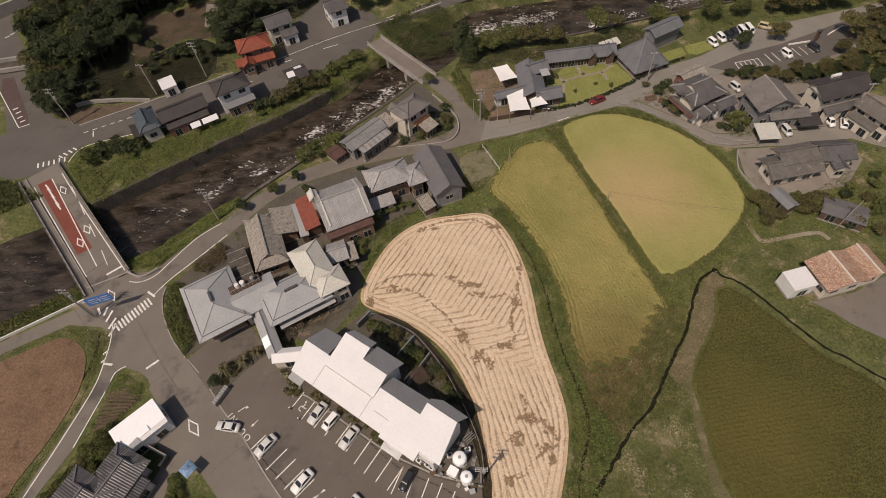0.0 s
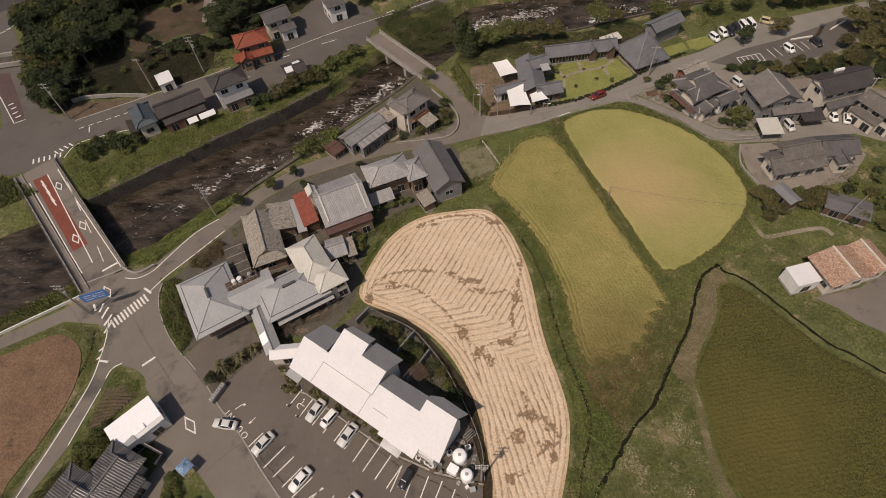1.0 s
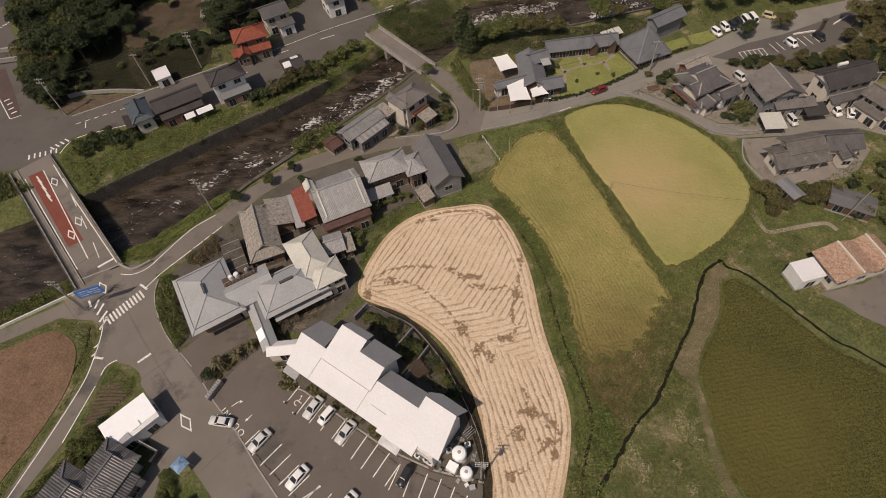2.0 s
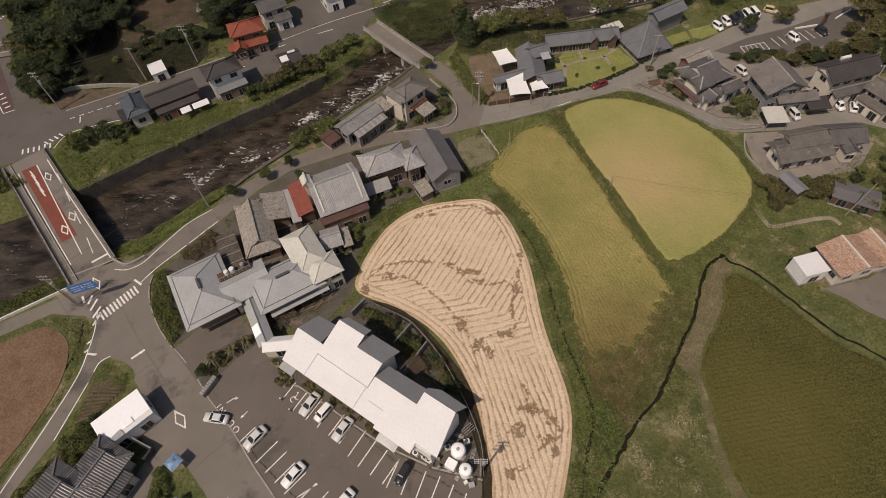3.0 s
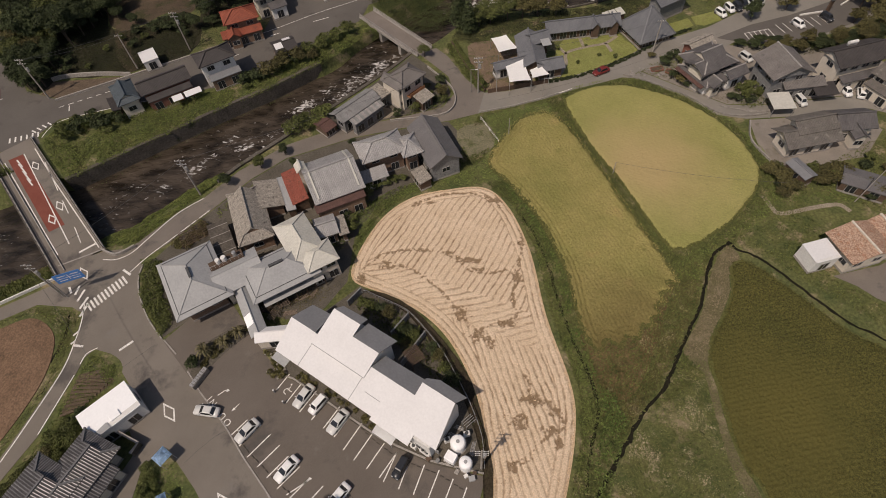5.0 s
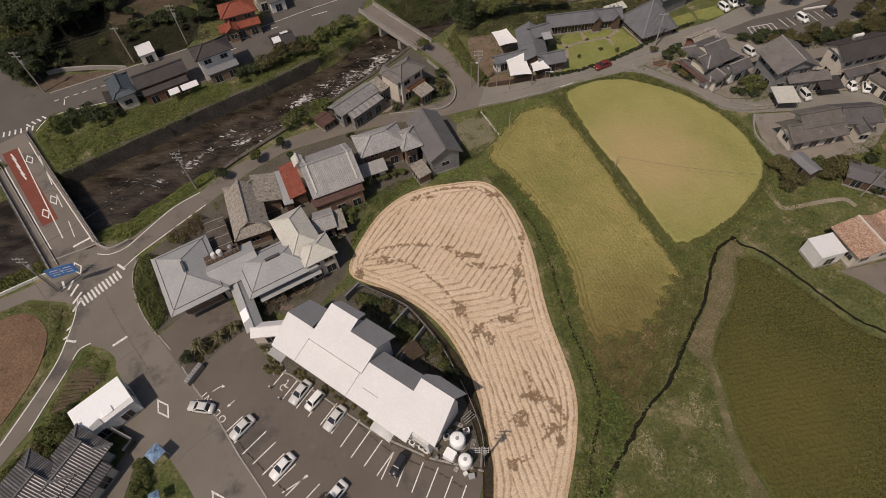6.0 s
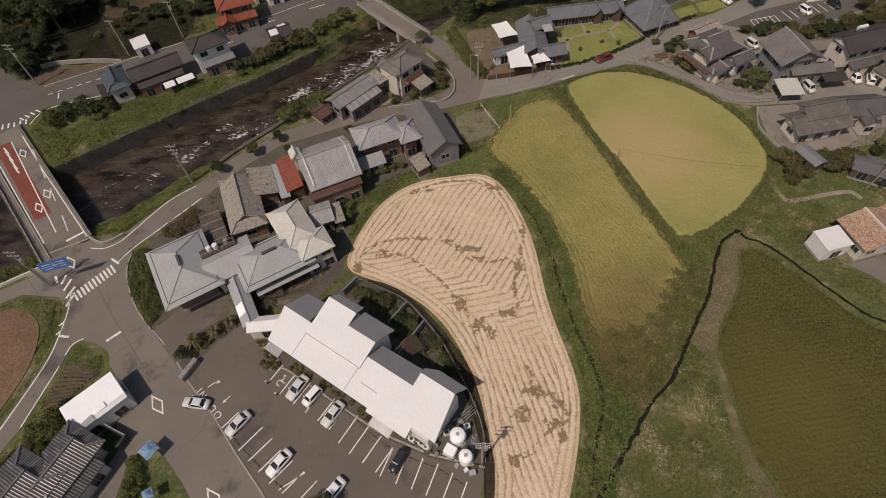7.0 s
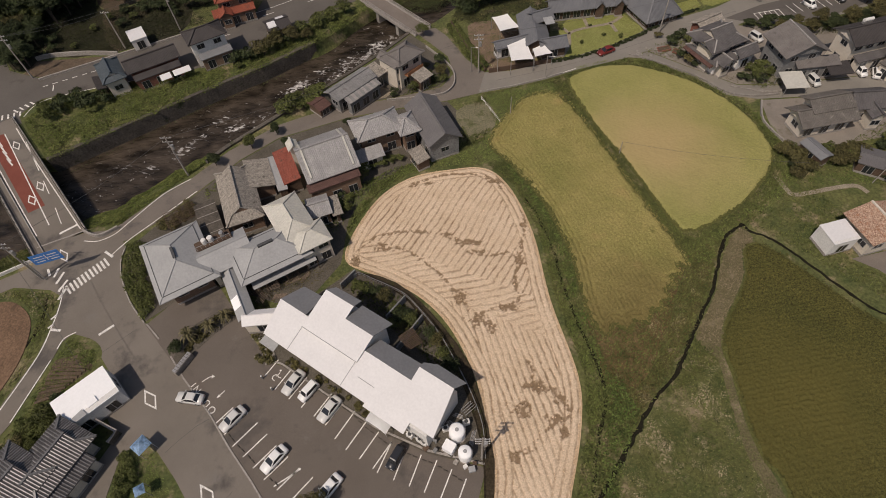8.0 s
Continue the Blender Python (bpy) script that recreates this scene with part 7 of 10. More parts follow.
def car(at, turn, shape, paint_mat, label):
    L, W, belt, roof, fx, bx, tfx, tbx, bonnet, boot = CAR_SHAPES[shape]
    ob = thing("car", label, "car", (at[0], at[1], 0.055), turn)
    ob.scale = (0.91, 0.9, 0.95)
    h = W / 2
    sections = [(-0.5, 0.84, 0.38, boot * 0.78), (-0.475, 0.93, 0.26, boot * 0.94), (-0.4, 0.98, 0.2, boot), (bx, 1.0, 0.18, belt), (0.0, 1.0, 0.18, belt), (fx, 1.0, 0.18, belt - 0.04), (0.4, 0.97, 0.2, bonnet), (0.47, 0.9, 0.25, bonnet * 0.9), (0.5, 0.78, 0.35, bonnet * 0.72)]
    bm = bmesh.new()
    rings = []
    for x, w, z0, z1 in sections:
        y = h * w
        zm = z0 + (z1 - z0) * 0.6
        rings.append([bm.verts.new((x * L, a * y, z)) for a, z in ((-0.88, z0), (-1, z0 + 0.12), (-1, zm), (-0.86, z1), (0, z1 + 0.03), (0.86, z1), (1, zm), (1, z0 + 0.12), (0.88, z0))])
    for r0, r1 in zip(rings, rings[1:]):
        for k in range(9):
            bm.faces.new((r0[k], r1[k], r1[(k + 1) % 9], r0[(k + 1) % 9]))
    bm.faces.new(rings[0])
    bm.faces.new(rings[-1][::-1])
    body = part("body", bm, paint_mat, ob)
    for p in body.data.polygons:
        p.use_smooth = True
    wb, wt = h * 0.88, h * 0.7
    foot = [(fx * L, -wb, belt - 0.05), (fx * L, wb, belt - 0.05), (bx * L, wb, belt - 0.03), (bx * L, -wb, belt - 0.03)]
    top = [(tfx * L, -wt, roof - 0.06), (tfx * L, wt, roof - 0.06), (tbx * L, wt, roof - 0.06), (tbx * L, -wt, roof - 0.06)]
    bm = bmesh.new()
    f, t = [bm.verts.new(p) for p in foot], [bm.verts.new(p) for p in top]
    mid = [bm.verts.new((p[0] * 0.86 + (tfx + tbx) / 2 * L * 0.14, p[1] * 0.8, roof)) for p in top]
    for k in range(4):
        j = (k + 1) % 4
        bm.faces.new((f[k], f[j], t[j], t[k]))
        bm.faces.new((t[k], t[j], mid[j], mid[k]))
    bm.faces.new(mid)
    bm.faces.new(f[::-1])
    part("cabin", bm, paint_mat, ob)
    for name, i, j in (("windscreen", 0, 1), ("side_window", 1, 2), ("rear_window", 2, 3), ("side_window", 3, 0)):
        a, b, c, d = (Vector(p) for p in (foot[i], foot[j], top[j], top[i]))
        ctr = (a + b + c + d) / 4
        nrm = (b - a).cross(d - a).normalized()
        if nrm.dot(ctr - Vector(((fx + bx) / 2 * L, 0, belt))) < 0:
            nrm = -nrm
        bm = bmesh.new()
        quad = [ctr + (p - ctr) * 0.86 for p in (a, b, c, d)]
        v = [bm.verts.new(p + nrm * 0.012) for p in quad] + [bm.verts.new(p - nrm * 0.01) for p in quad]
        bm.faces.new(v[:4])
        bm.faces.new(v[7:3:-1])
        for k in range(4):
            bm.faces.new((v[k], v[4 + k], v[4 + (k + 1) % 4], v[(k + 1) % 4]))
        part(name, bm, GLASS, ob, "dark glass")
    for x in (0.31, -0.31):
        for s in (-1, 1):
            bm = bmesh.new()
            tube(bm, (x * L, s * (h - 0.2), 0.3), (x * L, s * (h + 0.01), 0.3), 0.3, 0.3, 14)
            w = part("wheel", bm, TYRE, ob, "black tyre")
            bm = bmesh.new()
            tube(bm, (x * L, s * (h - 0.05), 0.3), (x * L, s * (h + 0.02), 0.3), 0.19, 0.17, 12)
            part("rim", bm, METAL, w)
    for s in (-1, 1):
        bm = bmesh.new()
        box(bm, L * 0.455, L * 0.488, s * h * 0.55 - 0.17, s * h * 0.55 + 0.17, bonnet * 0.72, bonnet * 0.9)
        part("headlight", bm, LAMP_CLEAR, ob)
        bm = bmesh.new()
        box(bm, -L * 0.497, -L * 0.47, s * h * 0.66 - 0.13, s * h * 0.66 + 0.13, boot * 0.62, boot * 0.82)
        part("tail_light", bm, LAMP_RED, ob)
        bm = bmesh.new()
        box(bm, fx * L - 0.25, fx * L - 0.1, s * (h + 0.06) - 0.07, s * (h + 0.06) + 0.07, belt, belt + 0.12)
        part("mirror", bm, paint_mat, ob)
    return ob


for at, turn, shape, pm, label in (
        ((-25.0, 30.1), 238, "saloon", SILVER, "silver saloon car parked in a white-lined bay"), ((-22.7, 28.8), 233, "wagon", WHITE_CAR, "white compact car parked in a bay"),
        ((-19.5, 26.3), 236, "saloon", SILVER, "silver saloon car parked beside empty bays"), ((-32.4, 25.1), 231, "saloon", SILVER, "silver saloon car parked by the entrance"),
        ((-39.0, 28.0), 172, "saloon", SILVER, "silver saloon car turning out over painted letters"), ((-10.2, 20.0), 241, "wagon", BLACK_CAR, "black compact car parked in a bay"),
        ((-25.8, 19.9), 232, "saloon", WHITE_CAR, "white saloon car parked near the kerb"), ((-18.3, 16.4), 232, "saloon", WHITE_CAR, "white saloon car under a small tree"),
        ((60.2, 121.6), -62, "wagon", WHITE_CAR, "white compact car in the far car park"), ((62.7, 123.4), -72, "wagon", WHITE_CAR, "white compact car in a parked row"),
        ((64.6, 123.8), -76, "wagon", BLACK_CAR, "black compact car in a parked row"), ((66.4, 125.0), -78, "wagon", BLACK_CAR, "black compact car in a parked row"),
        ((68.3, 125.5), -78, "van", WHITE_CAR, "white van in a parked row"), ((70.2, 126.2), -80, "van", WHITE_CAR, "white van in a parked row"),
        ((74.4, 127.4), -30, "wagon", YELLOW_CAR, "pale yellow compact car by the trees"), ((76.0, 116.2), -62, "wagon", WHITE_CAR, "white compact car in a marked bay"),
        ((83.1, 118.2), -65, "wagon", BLACK_CAR, "black compact car in a marked bay"), ((77.1, 92.7), -80, "wagon", WHITE_CAR, "white compact car in a house yard"),
        ((79.8, 92.0), 70, "wagon", WHITE_CAR, "white compact car in a house yard"), ((67.3, 90.3), -76, "wagon", SILVER, "silver compact car beside the carport"),
        ((60.9, 104.8), -60, "wagon", SILVER, "silver compact car between two houses"), ((29.3, 102.0), 207, "saloon", RED_CAR, "dark red saloon car on the street")):
    car(at, turn, shape, pm, label)

# ---- poles, wires, sign ----
def pole(x, y, h, arms, label, lean=(0.0, 0.0), lamp=False):
    ob = thing("utility_pole", label, "pole", (x, y, 0), 0)
    bm = bmesh.new()
    tube(bm, (0, 0, -0.2), (lean[0], lean[1], h), 0.17 if arms else 0.09, 0.11 if arms else 0.06, 10)
    part("pole", bm, CONCRETE, ob)
    for k in range(arms):
        z = h - 0.4 - k * 0.9
        f = z / h
        bm = bmesh.new()
        box(bm, lean[0] * f - 0.9, lean[0] * f + 0.9, lean[1] * f - 0.05, lean[1] * f + 0.05, z, z + 0.1)
        arm = part("crossarm", bm, METAL, ob)
        for s in (-0.8, -0.3, 0.3, 0.8):
            bm = bmesh.new()
            tube(bm, (lean[0] * f + s, lean[1] * f, z + 0.1), (lean[0] * f + s, lean[1] * f, z + 0.28), 0.06, 0.05, 6)
            part("insulator", bm, WHITE_WALL, arm)
    if arms > 1:
        bm = bmesh.new()
        tube(bm, (lean[0] * 0.75 + 0.35, lean[1] * 0.75, h * 0.7), (lean[0] * 0.75 + 0.35, lean[1] * 0.75, h * 0.7 + 0.9), 0.27, 0.27, 10)
        part("transformer", bm, METAL, ob, "grey transformer drum")
    if lamp:
        bm = bmesh.new()
        tube(bm, (lean[0], lean[1], h - 0.1), (lean[0] + 1.0, lean[1] - 0.4, h + 0.1), 0.04, 0.04, 6)
        a = part("arm", bm, METAL, ob)
        bm = bmesh.new()
        box(bm, lean[0] + 0.9, lean[0] + 1.4, lean[1] - 0.5, lean[1] - 0.3, h + 0.05, h + 0.15)
        part("lamp_head", bm, WHITE_WALL, a)
    return ob


POLES = [(0.7, 20.0, 8.8, 3), (-51.4, 70.2, 9.5, 2), (-69.2, 48.1, 10, 2), (-94.4, 100.2, 10.5, 2), (-77.1, 109.9, 9, 1), (-66.2, 116.3, 10, 2), (2.5, 96.9, 9, 2), (67.5, 64.3, 8, 0), (41.8, 108.6, 8, 1), (82.5, 94.5, 9, 1)]
for x, y, h, arms in POLES:
    pole(x, y, h, arms, "grey concrete utility pole with crossarms and insulators" if arms else "bare leaning concrete pole in weeds", (1.2, 0.5) if (x, y) == (67.5, 64.3) else (0, 0))
pole(15.9, 94.3, 5.4, 0, "slim grey street lamp beside the road", lamp=True)
pole(6.4, 96.9, 5.0, 0, "pale wooden post beside the fence")
pole(27.0, 72.6, 3.0, 0, "short pale post on the field bank")
pole(8.2, 83.6, 4.5, 0, "slim pale post in grass beside rice")
pole(1.0, 97.2, 6.0, 0, "slim grey pole beside the lane", lamp=True)


def wire(a, b, sag=0.8):
    a, b = Vector(a), Vector(b)
    ob = thing("power_line", "thin dark overhead cable between poles", "cable", a)
    cu = bpy.data.curves.new("cable", "CURVE")
    cu.dimensions, cu.bevel_depth, cu.bevel_resolution = "3D", 0.022, 1
    sp = cu.splines.new("POLY")
    sp.points.add(12)
    for k in range(13):
        t = k / 12
        p = (b - a) * t
        sp.points[k].co = (p.x, p.y, p.z - sag * 4 * t * (1 - t), 1)
    cu.materials.append(DARK_METAL)
    part("cable", cu, None, ob)


for (x0, y0, h0), (x1, y1, h1) in (((-51.4, 70.2, 9.2), (-69.2, 48.1, 9.7)), ((-94.4, 100.2, 10.2), (-66.2, 116.3, 9.7)), ((-94.4, 100.2, 10.2), (-77.1, 109.9, 8.7)), ((-66.2, 116.3, 9.7), (-30, 142, 9.5)),
                                     ((-69.2, 48.1, 9.7), (-50.5, 29.0, 7.0)), ((2.5, 96.9, 8.7), (41.8, 108.6, 7.7)), ((2.5, 96.9, 8.7), (-51.4, 70.2, 9.2)), ((27.0, 72.6, 3.0), (56, 66, 3.5))):
    wire((x0, y0, h0), (x1, y1, h1))
sign = thing("road_sign", "large blue direction sign board with white lines on a post", "road sign", (-68.5, 48.0, 0), 20)
bm = bmesh.new()
tube(bm, (0, 0, -0.1), (0, 0, 5.6), 0.12, 0.1, 10)
part("post", bm, METAL, sign)
bm = bmesh.new()
tube(bm, (0, 0, 5.2), (5.2, 0, 5.2), 0.07, 0.07, 8)
part("arm", bm, METAL, sign)
bm = bmesh.new()
box(bm, 0.9, 5.1, -0.14, -0.08, 3.9, 6.1)
board = part("board", bm, BLUE_PAINT, sign, "blue sign board")
for x0, x1, z0, z1 in ((1.2, 4.8, 4.9, 5.0), (2.95, 3.07, 4.3, 5.7), (1.4, 2.7, 5.4, 5.58), (3.4, 4.7, 5.4, 5.58), (1.4, 2.6, 4.35, 4.5), (3.4, 4.6, 4.35, 4.5)):
    bm = bmesh.new()
    box(bm, x0, x1, -0.15, -0.14, z0, z1)
    part("bar", bm, PAINT, board)

# ---- machines beside the restaurant ----
g0 = random.Random(12)
def round_tank(x, y, r, h):
    ob = thing("water_tank", "round white water tank with a domed lid", "tank", (x, y, 0), 0, "white tanks")
    bm = bmesh.new()
    prof = [(r * 0.98, 0.1), (r, 0.3), (r, h - 0.35), (r * 0.86, h - 0.12), (r * 0.5, h), (0.22, h + 0.03)]
    rings = [[bm.verts.new((q * math.cos(k * math.tau / 20), q * math.sin(k * math.tau / 20), z)) for k in range(20)] for q, z in prof]
    for a, b in zip(rings, rings[1:]):
        for k in range(20):
            bm.faces.new((a[k], a[(k + 1) % 20], b[(k + 1) % 20], b[k]))
    bm.faces.new(rings[0][::-1])
    bm.faces.new(rings[-1])
    part("drum", bm, SHED_WHITE, ob)
    bm = bmesh.new()
    tube(bm, (0, 0, h), (0, 0, h + 0.12), 0.26, 0.24, 12)
    part("lid", bm, GREY_METAL, ob, "grey lid")
    bm = bmesh.new()
    tube(bm, (0, 0, -0.1), (0, 0, 0.12), r * 1.1, r * 1.1, 20)
    part("base", bm, CONCRETE, ob)
    bm = bmesh.new()
    for s in (-0.18, 0.18):
        tube(bm, (r + 0.06, s, 0), (r + 0.06, s, h), 0.025, 0.025, 5)
    for k in range(6):
        tube(bm, (r + 0.06, -0.18, 0.3 + k * 0.35), (r + 0.06, 0.18, 0.3 + k * 0.35), 0.02, 0.02, 5)
    part("ladder", bm, METAL, ob)


round_tank(-2.4, 22.9, 1.05, 2.5)
round_tank(-1.4, 20.3, 0.9, 2.3)
tank_box = thing("water_tank", "square white panel tank beside round tanks", "tank", (-3.4, 21.2, 0), -30)
bm = bmesh.new()
box(bm, -0.75, 0.75, -0.65, 0.65, 0.2, 1.6)
bmesh.ops.bevel(bm, geom=list(bm.edges), offset=0.06, segments=2, affect="EDGES")
part("body", bm, SHED_WHITE, tank_box)
bm = bmesh.new()
box(bm, -0.85, 0.85, -0.75, 0.75, -0.1, 0.2)
part("base", bm, CONCRETE, tank_box)
for x, y, turn in ((-8.5, 22.8, -33), (-7.2, 22.2, -33), (-6.6, 21.8, -33), (-3.9, 23.6, 20), (-1.2, 24.4, 15)):
    ac = thing("air_conditioner", "grey boxed air conditioner unit with a round fan", "air conditioner", (x, y, 0.03), turn, "outdoor units")
    bm = bmesh.new()
    box(bm, -0.45, 0.45, -0.3, 0.3, 0.08, 1.1)
    bmesh.ops.bevel(bm, geom=list(bm.edges), offset=0.03, segments=1, affect="EDGES")
    part("body", bm, WHITE_WALL, ac)
    bm = bmesh.new()
    tube(bm, (0, 0, 1.1), (0, 0, 1.13), 0.26, 0.26, 14)
    part("fan_guard", bm, DARK_METAL, ac, "dark fan guard")
    for s in (-0.35, 0.35):
        bm = bmesh.new()
        box(bm, s - 0.05, s + 0.05, -0.3, 0.3, -0.05, 0.08)
        part("foot", bm, DARK_METAL, ac)
for x, y, turn, L in ((-4.6, 25.6, 60, 2.6), (-3.9, 26.4, 55, 2.0), (-2.2, 25.4, -20, 1.6), (-1.6, 23.9, 70, 1.8), (-0.4, 22.6, 75, 2.2), (-3.2, 24.4, -35, 1.4), (-5.4, 24.2, -33, 1.8)):
    pipe = thing("pipe_bundle", "bundle of grey pipes lying behind the restaurant", "pipes", (x, y, 0.03), turn, "stacked pipes")
    for k in range(4):
        bm = bmesh.new()
        tube(bm, (-L / 2 + 0.08 * k, -0.24 + 0.15 * k, 0.08 + 0.04 * (k % 2)), (L / 2 - 0.1 * k, -0.24 + 0.15 * k, 0.08 + 0.04 * (k % 2)), 0.06, 0.06, 7)
        part("pipe", bm, METAL if k % 2 else CONCRETE, pipe)
for x, y, w, h, m in ((-6.4, 21.2, 0.7, 0.5, WOOD), (-5.2, 20.9, 0.5, 0.6, GREY_WALL), (-2.6, 19.5, 0.6, 0.4, CONCRETE), (-0.6, 18.6, 0.8, 0.6, GREY_METAL), (-0.2, 19.3, 0.5, 0.5, WOOD), (-1.4, 18.9, 0.5, 0.7, WHITE_WALL), (-2.9, 26.9, 0.6, 0.5, WOOD), (-3.4, 27.5, 0.5, 0.4, CONCRETE)):
    crate = thing("crate", "small weathered storage crate by the tanks", "crate", (x, y, 0.03), g0.uniform(0, 90), "crates")
    bm = bmesh.new()
    box(bm, -w / 2, w / 2, -w * 0.4, w * 0.4, 0.0, h)
    bmesh.ops.bevel(bm, geom=list(bm.edges), offset=0.03, segments=1, affect="EDGES")
    part("body", bm, m, crate)
    bm = bmesh.new()
    box(bm, -w / 2 - 0.03, w / 2 + 0.03, -w * 0.4 - 0.03, w * 0.4 + 0.03, h, h + 0.05)
    part("lid", bm, m, crate)
gas = thing("gas_rack", "row of small grey gas cylinders on a stand", "cylinders", (-5.9, 21.9, 0.03), -33)
for k in range(4):
    bm = bmesh.new()
    tube(bm, (k * 0.36 - 0.5, 0.5, 0), (k * 0.36 - 0.5, 0.5, 1.0), 0.16, 0.16, 10)
    tube(bm, (k * 0.36 - 0.5, 0.5, 1.0), (k * 0.36 - 0.5, 0.5, 1.2), 0.12, 0.05, 10)
    part("cylinder", bm, GREY_METAL, gas)
gate = thing("sign_wall", "grey stone gate wall with a slatted top", "wall", (-41.4, 33.0, 0), 64)
bm = bmesh.new()
box(bm, -1.7, 1.7, -0.4, 0.4, -0.1, 1.1)
bmesh.ops.bevel(bm, geom=list(bm.edges), offset=0.05, segments=1, affect="EDGES")
part("plinth", bm, STONE, gate)
for k in range(8):
    bm = bmesh.new()
    box(bm, -1.6 + k * 0.42, -1.3 + k * 0.42, -0.32, 0.32, 1.1, 1.22)
    part("slat", bm, METAL, gate)
for x, y in ((-29.6, 30.9), (-27.9, 29.2)):
    b = thing("bollard", "short grey post at the bay edge", "bollard", (x, y, 0.05), 0, "bollards")
    bm = bmesh.new()
    tube(bm, (0, 0, 0), (0, 0, 0.9), 0.13, 0.11, 10)
    part("post", bm, GREY_WALL, b)
    bm = bmesh.new()
    tube(bm, (0, 0, 0.9), (0, 0, 0.98), 0.14, 0.08, 10)
    part("cap", bm, WHITE_WALL, b)

# the far car park's edge
post = thing("notice_post", "tall dark brown notice post by a car park", "notice post", (84.6, 121.4, 0), 20)
bm = bmesh.new()
box(bm, -0.5, 0.5, -0.2, 0.2, 0.0, 2.9)
bmesh.ops.bevel(bm, geom=list(bm.edges), offset=0.04, segments=1, affect="EDGES")
part("board", bm, WOOD, post)
bm = bmesh.new()
box(bm, -0.65, 0.65, -0.4, 0.4, 2.9, 3.05)
part("cap", bm, DARK_METAL, post)
for a, b in (((78.0, 120.2), (83.4, 121.2)), ((88.6, 123.6), (93.4, 127.0))):
    bm = bmesh.new()
    beam(bm, (*a, 0.2), (*b, 0.2), 0.3, 0.35)
    tagged(part("kerb", bm, PAINT, None), "white painted kerb at the car park edge", "kerb", "", "structure")

rope_fence = thing("rope_fence", "low white post and rope fence beside the field", "fence", (0, 0, 0))
ends = (Vector((2.8, 88.5, 0)), Vector((6.1, 81.6, 0)))
for k in range(5):
    p = ends[0].lerp(ends[1], k / 4)
    bm = bmesh.new()
    tube(bm, (p.x, p.y, -0.1), (p.x, p.y, 0.85), 0.05, 0.05, 8)
    part("post", bm, PAINT, rope_fence)
for z in (0.45, 0.8):
    bm = bmesh.new()
    tube(bm, ends[0] + Vector((0, 0, z)), ends[1] + Vector((0, 0, z)), 0.03, 0.03, 6)
    part("rope", bm, PAINT, rope_fence)
boiler = thing("boiler", "dark lying cylinder tank beside the restaurant wall", "tank", (-4.3, 24.9, 0.03), 62)
bm = bmesh.new()
tube(bm, (-1.1, 0, 0.75), (1.1, 0, 0.75), 0.45, 0.45, 14)
tube(bm, (1.1, 0, 0.75), (1.3, 0, 0.75), 0.45, 0.2, 14)
part("drum", bm, GREY_METAL, boiler)
for s in (-0.7, 0.7):
    bm = bmesh.new()
    box(bm, s - 0.1, s + 0.1, -0.4, 0.4, -0.08, 0.4)
    part("cradle", bm, DARK_METAL, boiler)
frame_b = thing("pipe_rack", "rusty pipe frame with valves by the tanks", "rack", (-0.9, 26.0, 0), 40)
for k in range(4):
    bm = bmesh.new()
    tube(bm, (-0.9, -0.5 + 0.33 * k, 1.5), (0.9, -0.5 + 0.33 * k, 1.5), 0.045, 0.045, 6)
    part("bar", bm, METAL, frame_b)
for sx in (-0.8, 0.8):
    for sy in (-0.45, 0.45):
        bm = bmesh.new()
        tube(bm, (sx, sy, 0), (sx, sy, 1.5), 0.045, 0.045, 6)
        part("post", bm, METAL, frame_b)

# ---- plants ----
rng = np.random.default_rng(7)


def leaf_mesh(name, centres, spread, n, size, material, flat=0.6):
    """Many small bent leaf sprays gathered round the given lobes (x, y, z, radius)."""
    lobes = np.array(centres, float)
    w = lobes[:, 3] ** 2
    pick = rng.choice(len(lobes), n, p=w / w.sum())
    d = rng.normal(size=(n, 3))
    d /= np.linalg.norm(d, axis=1)[:, None]
    d[:, 2] = np.abs(d[:, 2]) * 0.8 + d[:, 2] * 0.2
    rad = lobes[pick, 3] * (1 - spread * rng.random(n) ** 2)
    pos = lobes[pick, :3] + d * rad[:, None] * np.array([1, 1, flat])
    nrm = d + rng.normal(scale=0.55, size=(n, 3)) + np.array([0, 0, 0.35])
    nrm /= np.linalg.norm(nrm, axis=1)[:, None]
    t1 = np.cross(nrm, rng.normal(size=(n, 3)))
    t1 /= np.linalg.norm(t1, axis=1)[:, None]
    t2 = np.cross(nrm, t1)
    s = size * (0.55 + 0.9 * rng.random(n))[:, None]
    v = np.stack([pos - t1 * s, pos - t2 * s * 0.45 + nrm * s * 0.18, pos + t1 * s, pos + t2 * s * 0.45 + nrm * s * 0.18], 1).reshape(-1, 3)
    me = bpy.data.meshes.new(name)
    me.from_pydata(v.tolist(), [], [(4 * k, 4 * k + 1, 4 * k + 2, 4 * k + 3) for k in range(n)])
    me.materials.append(material)
    return me


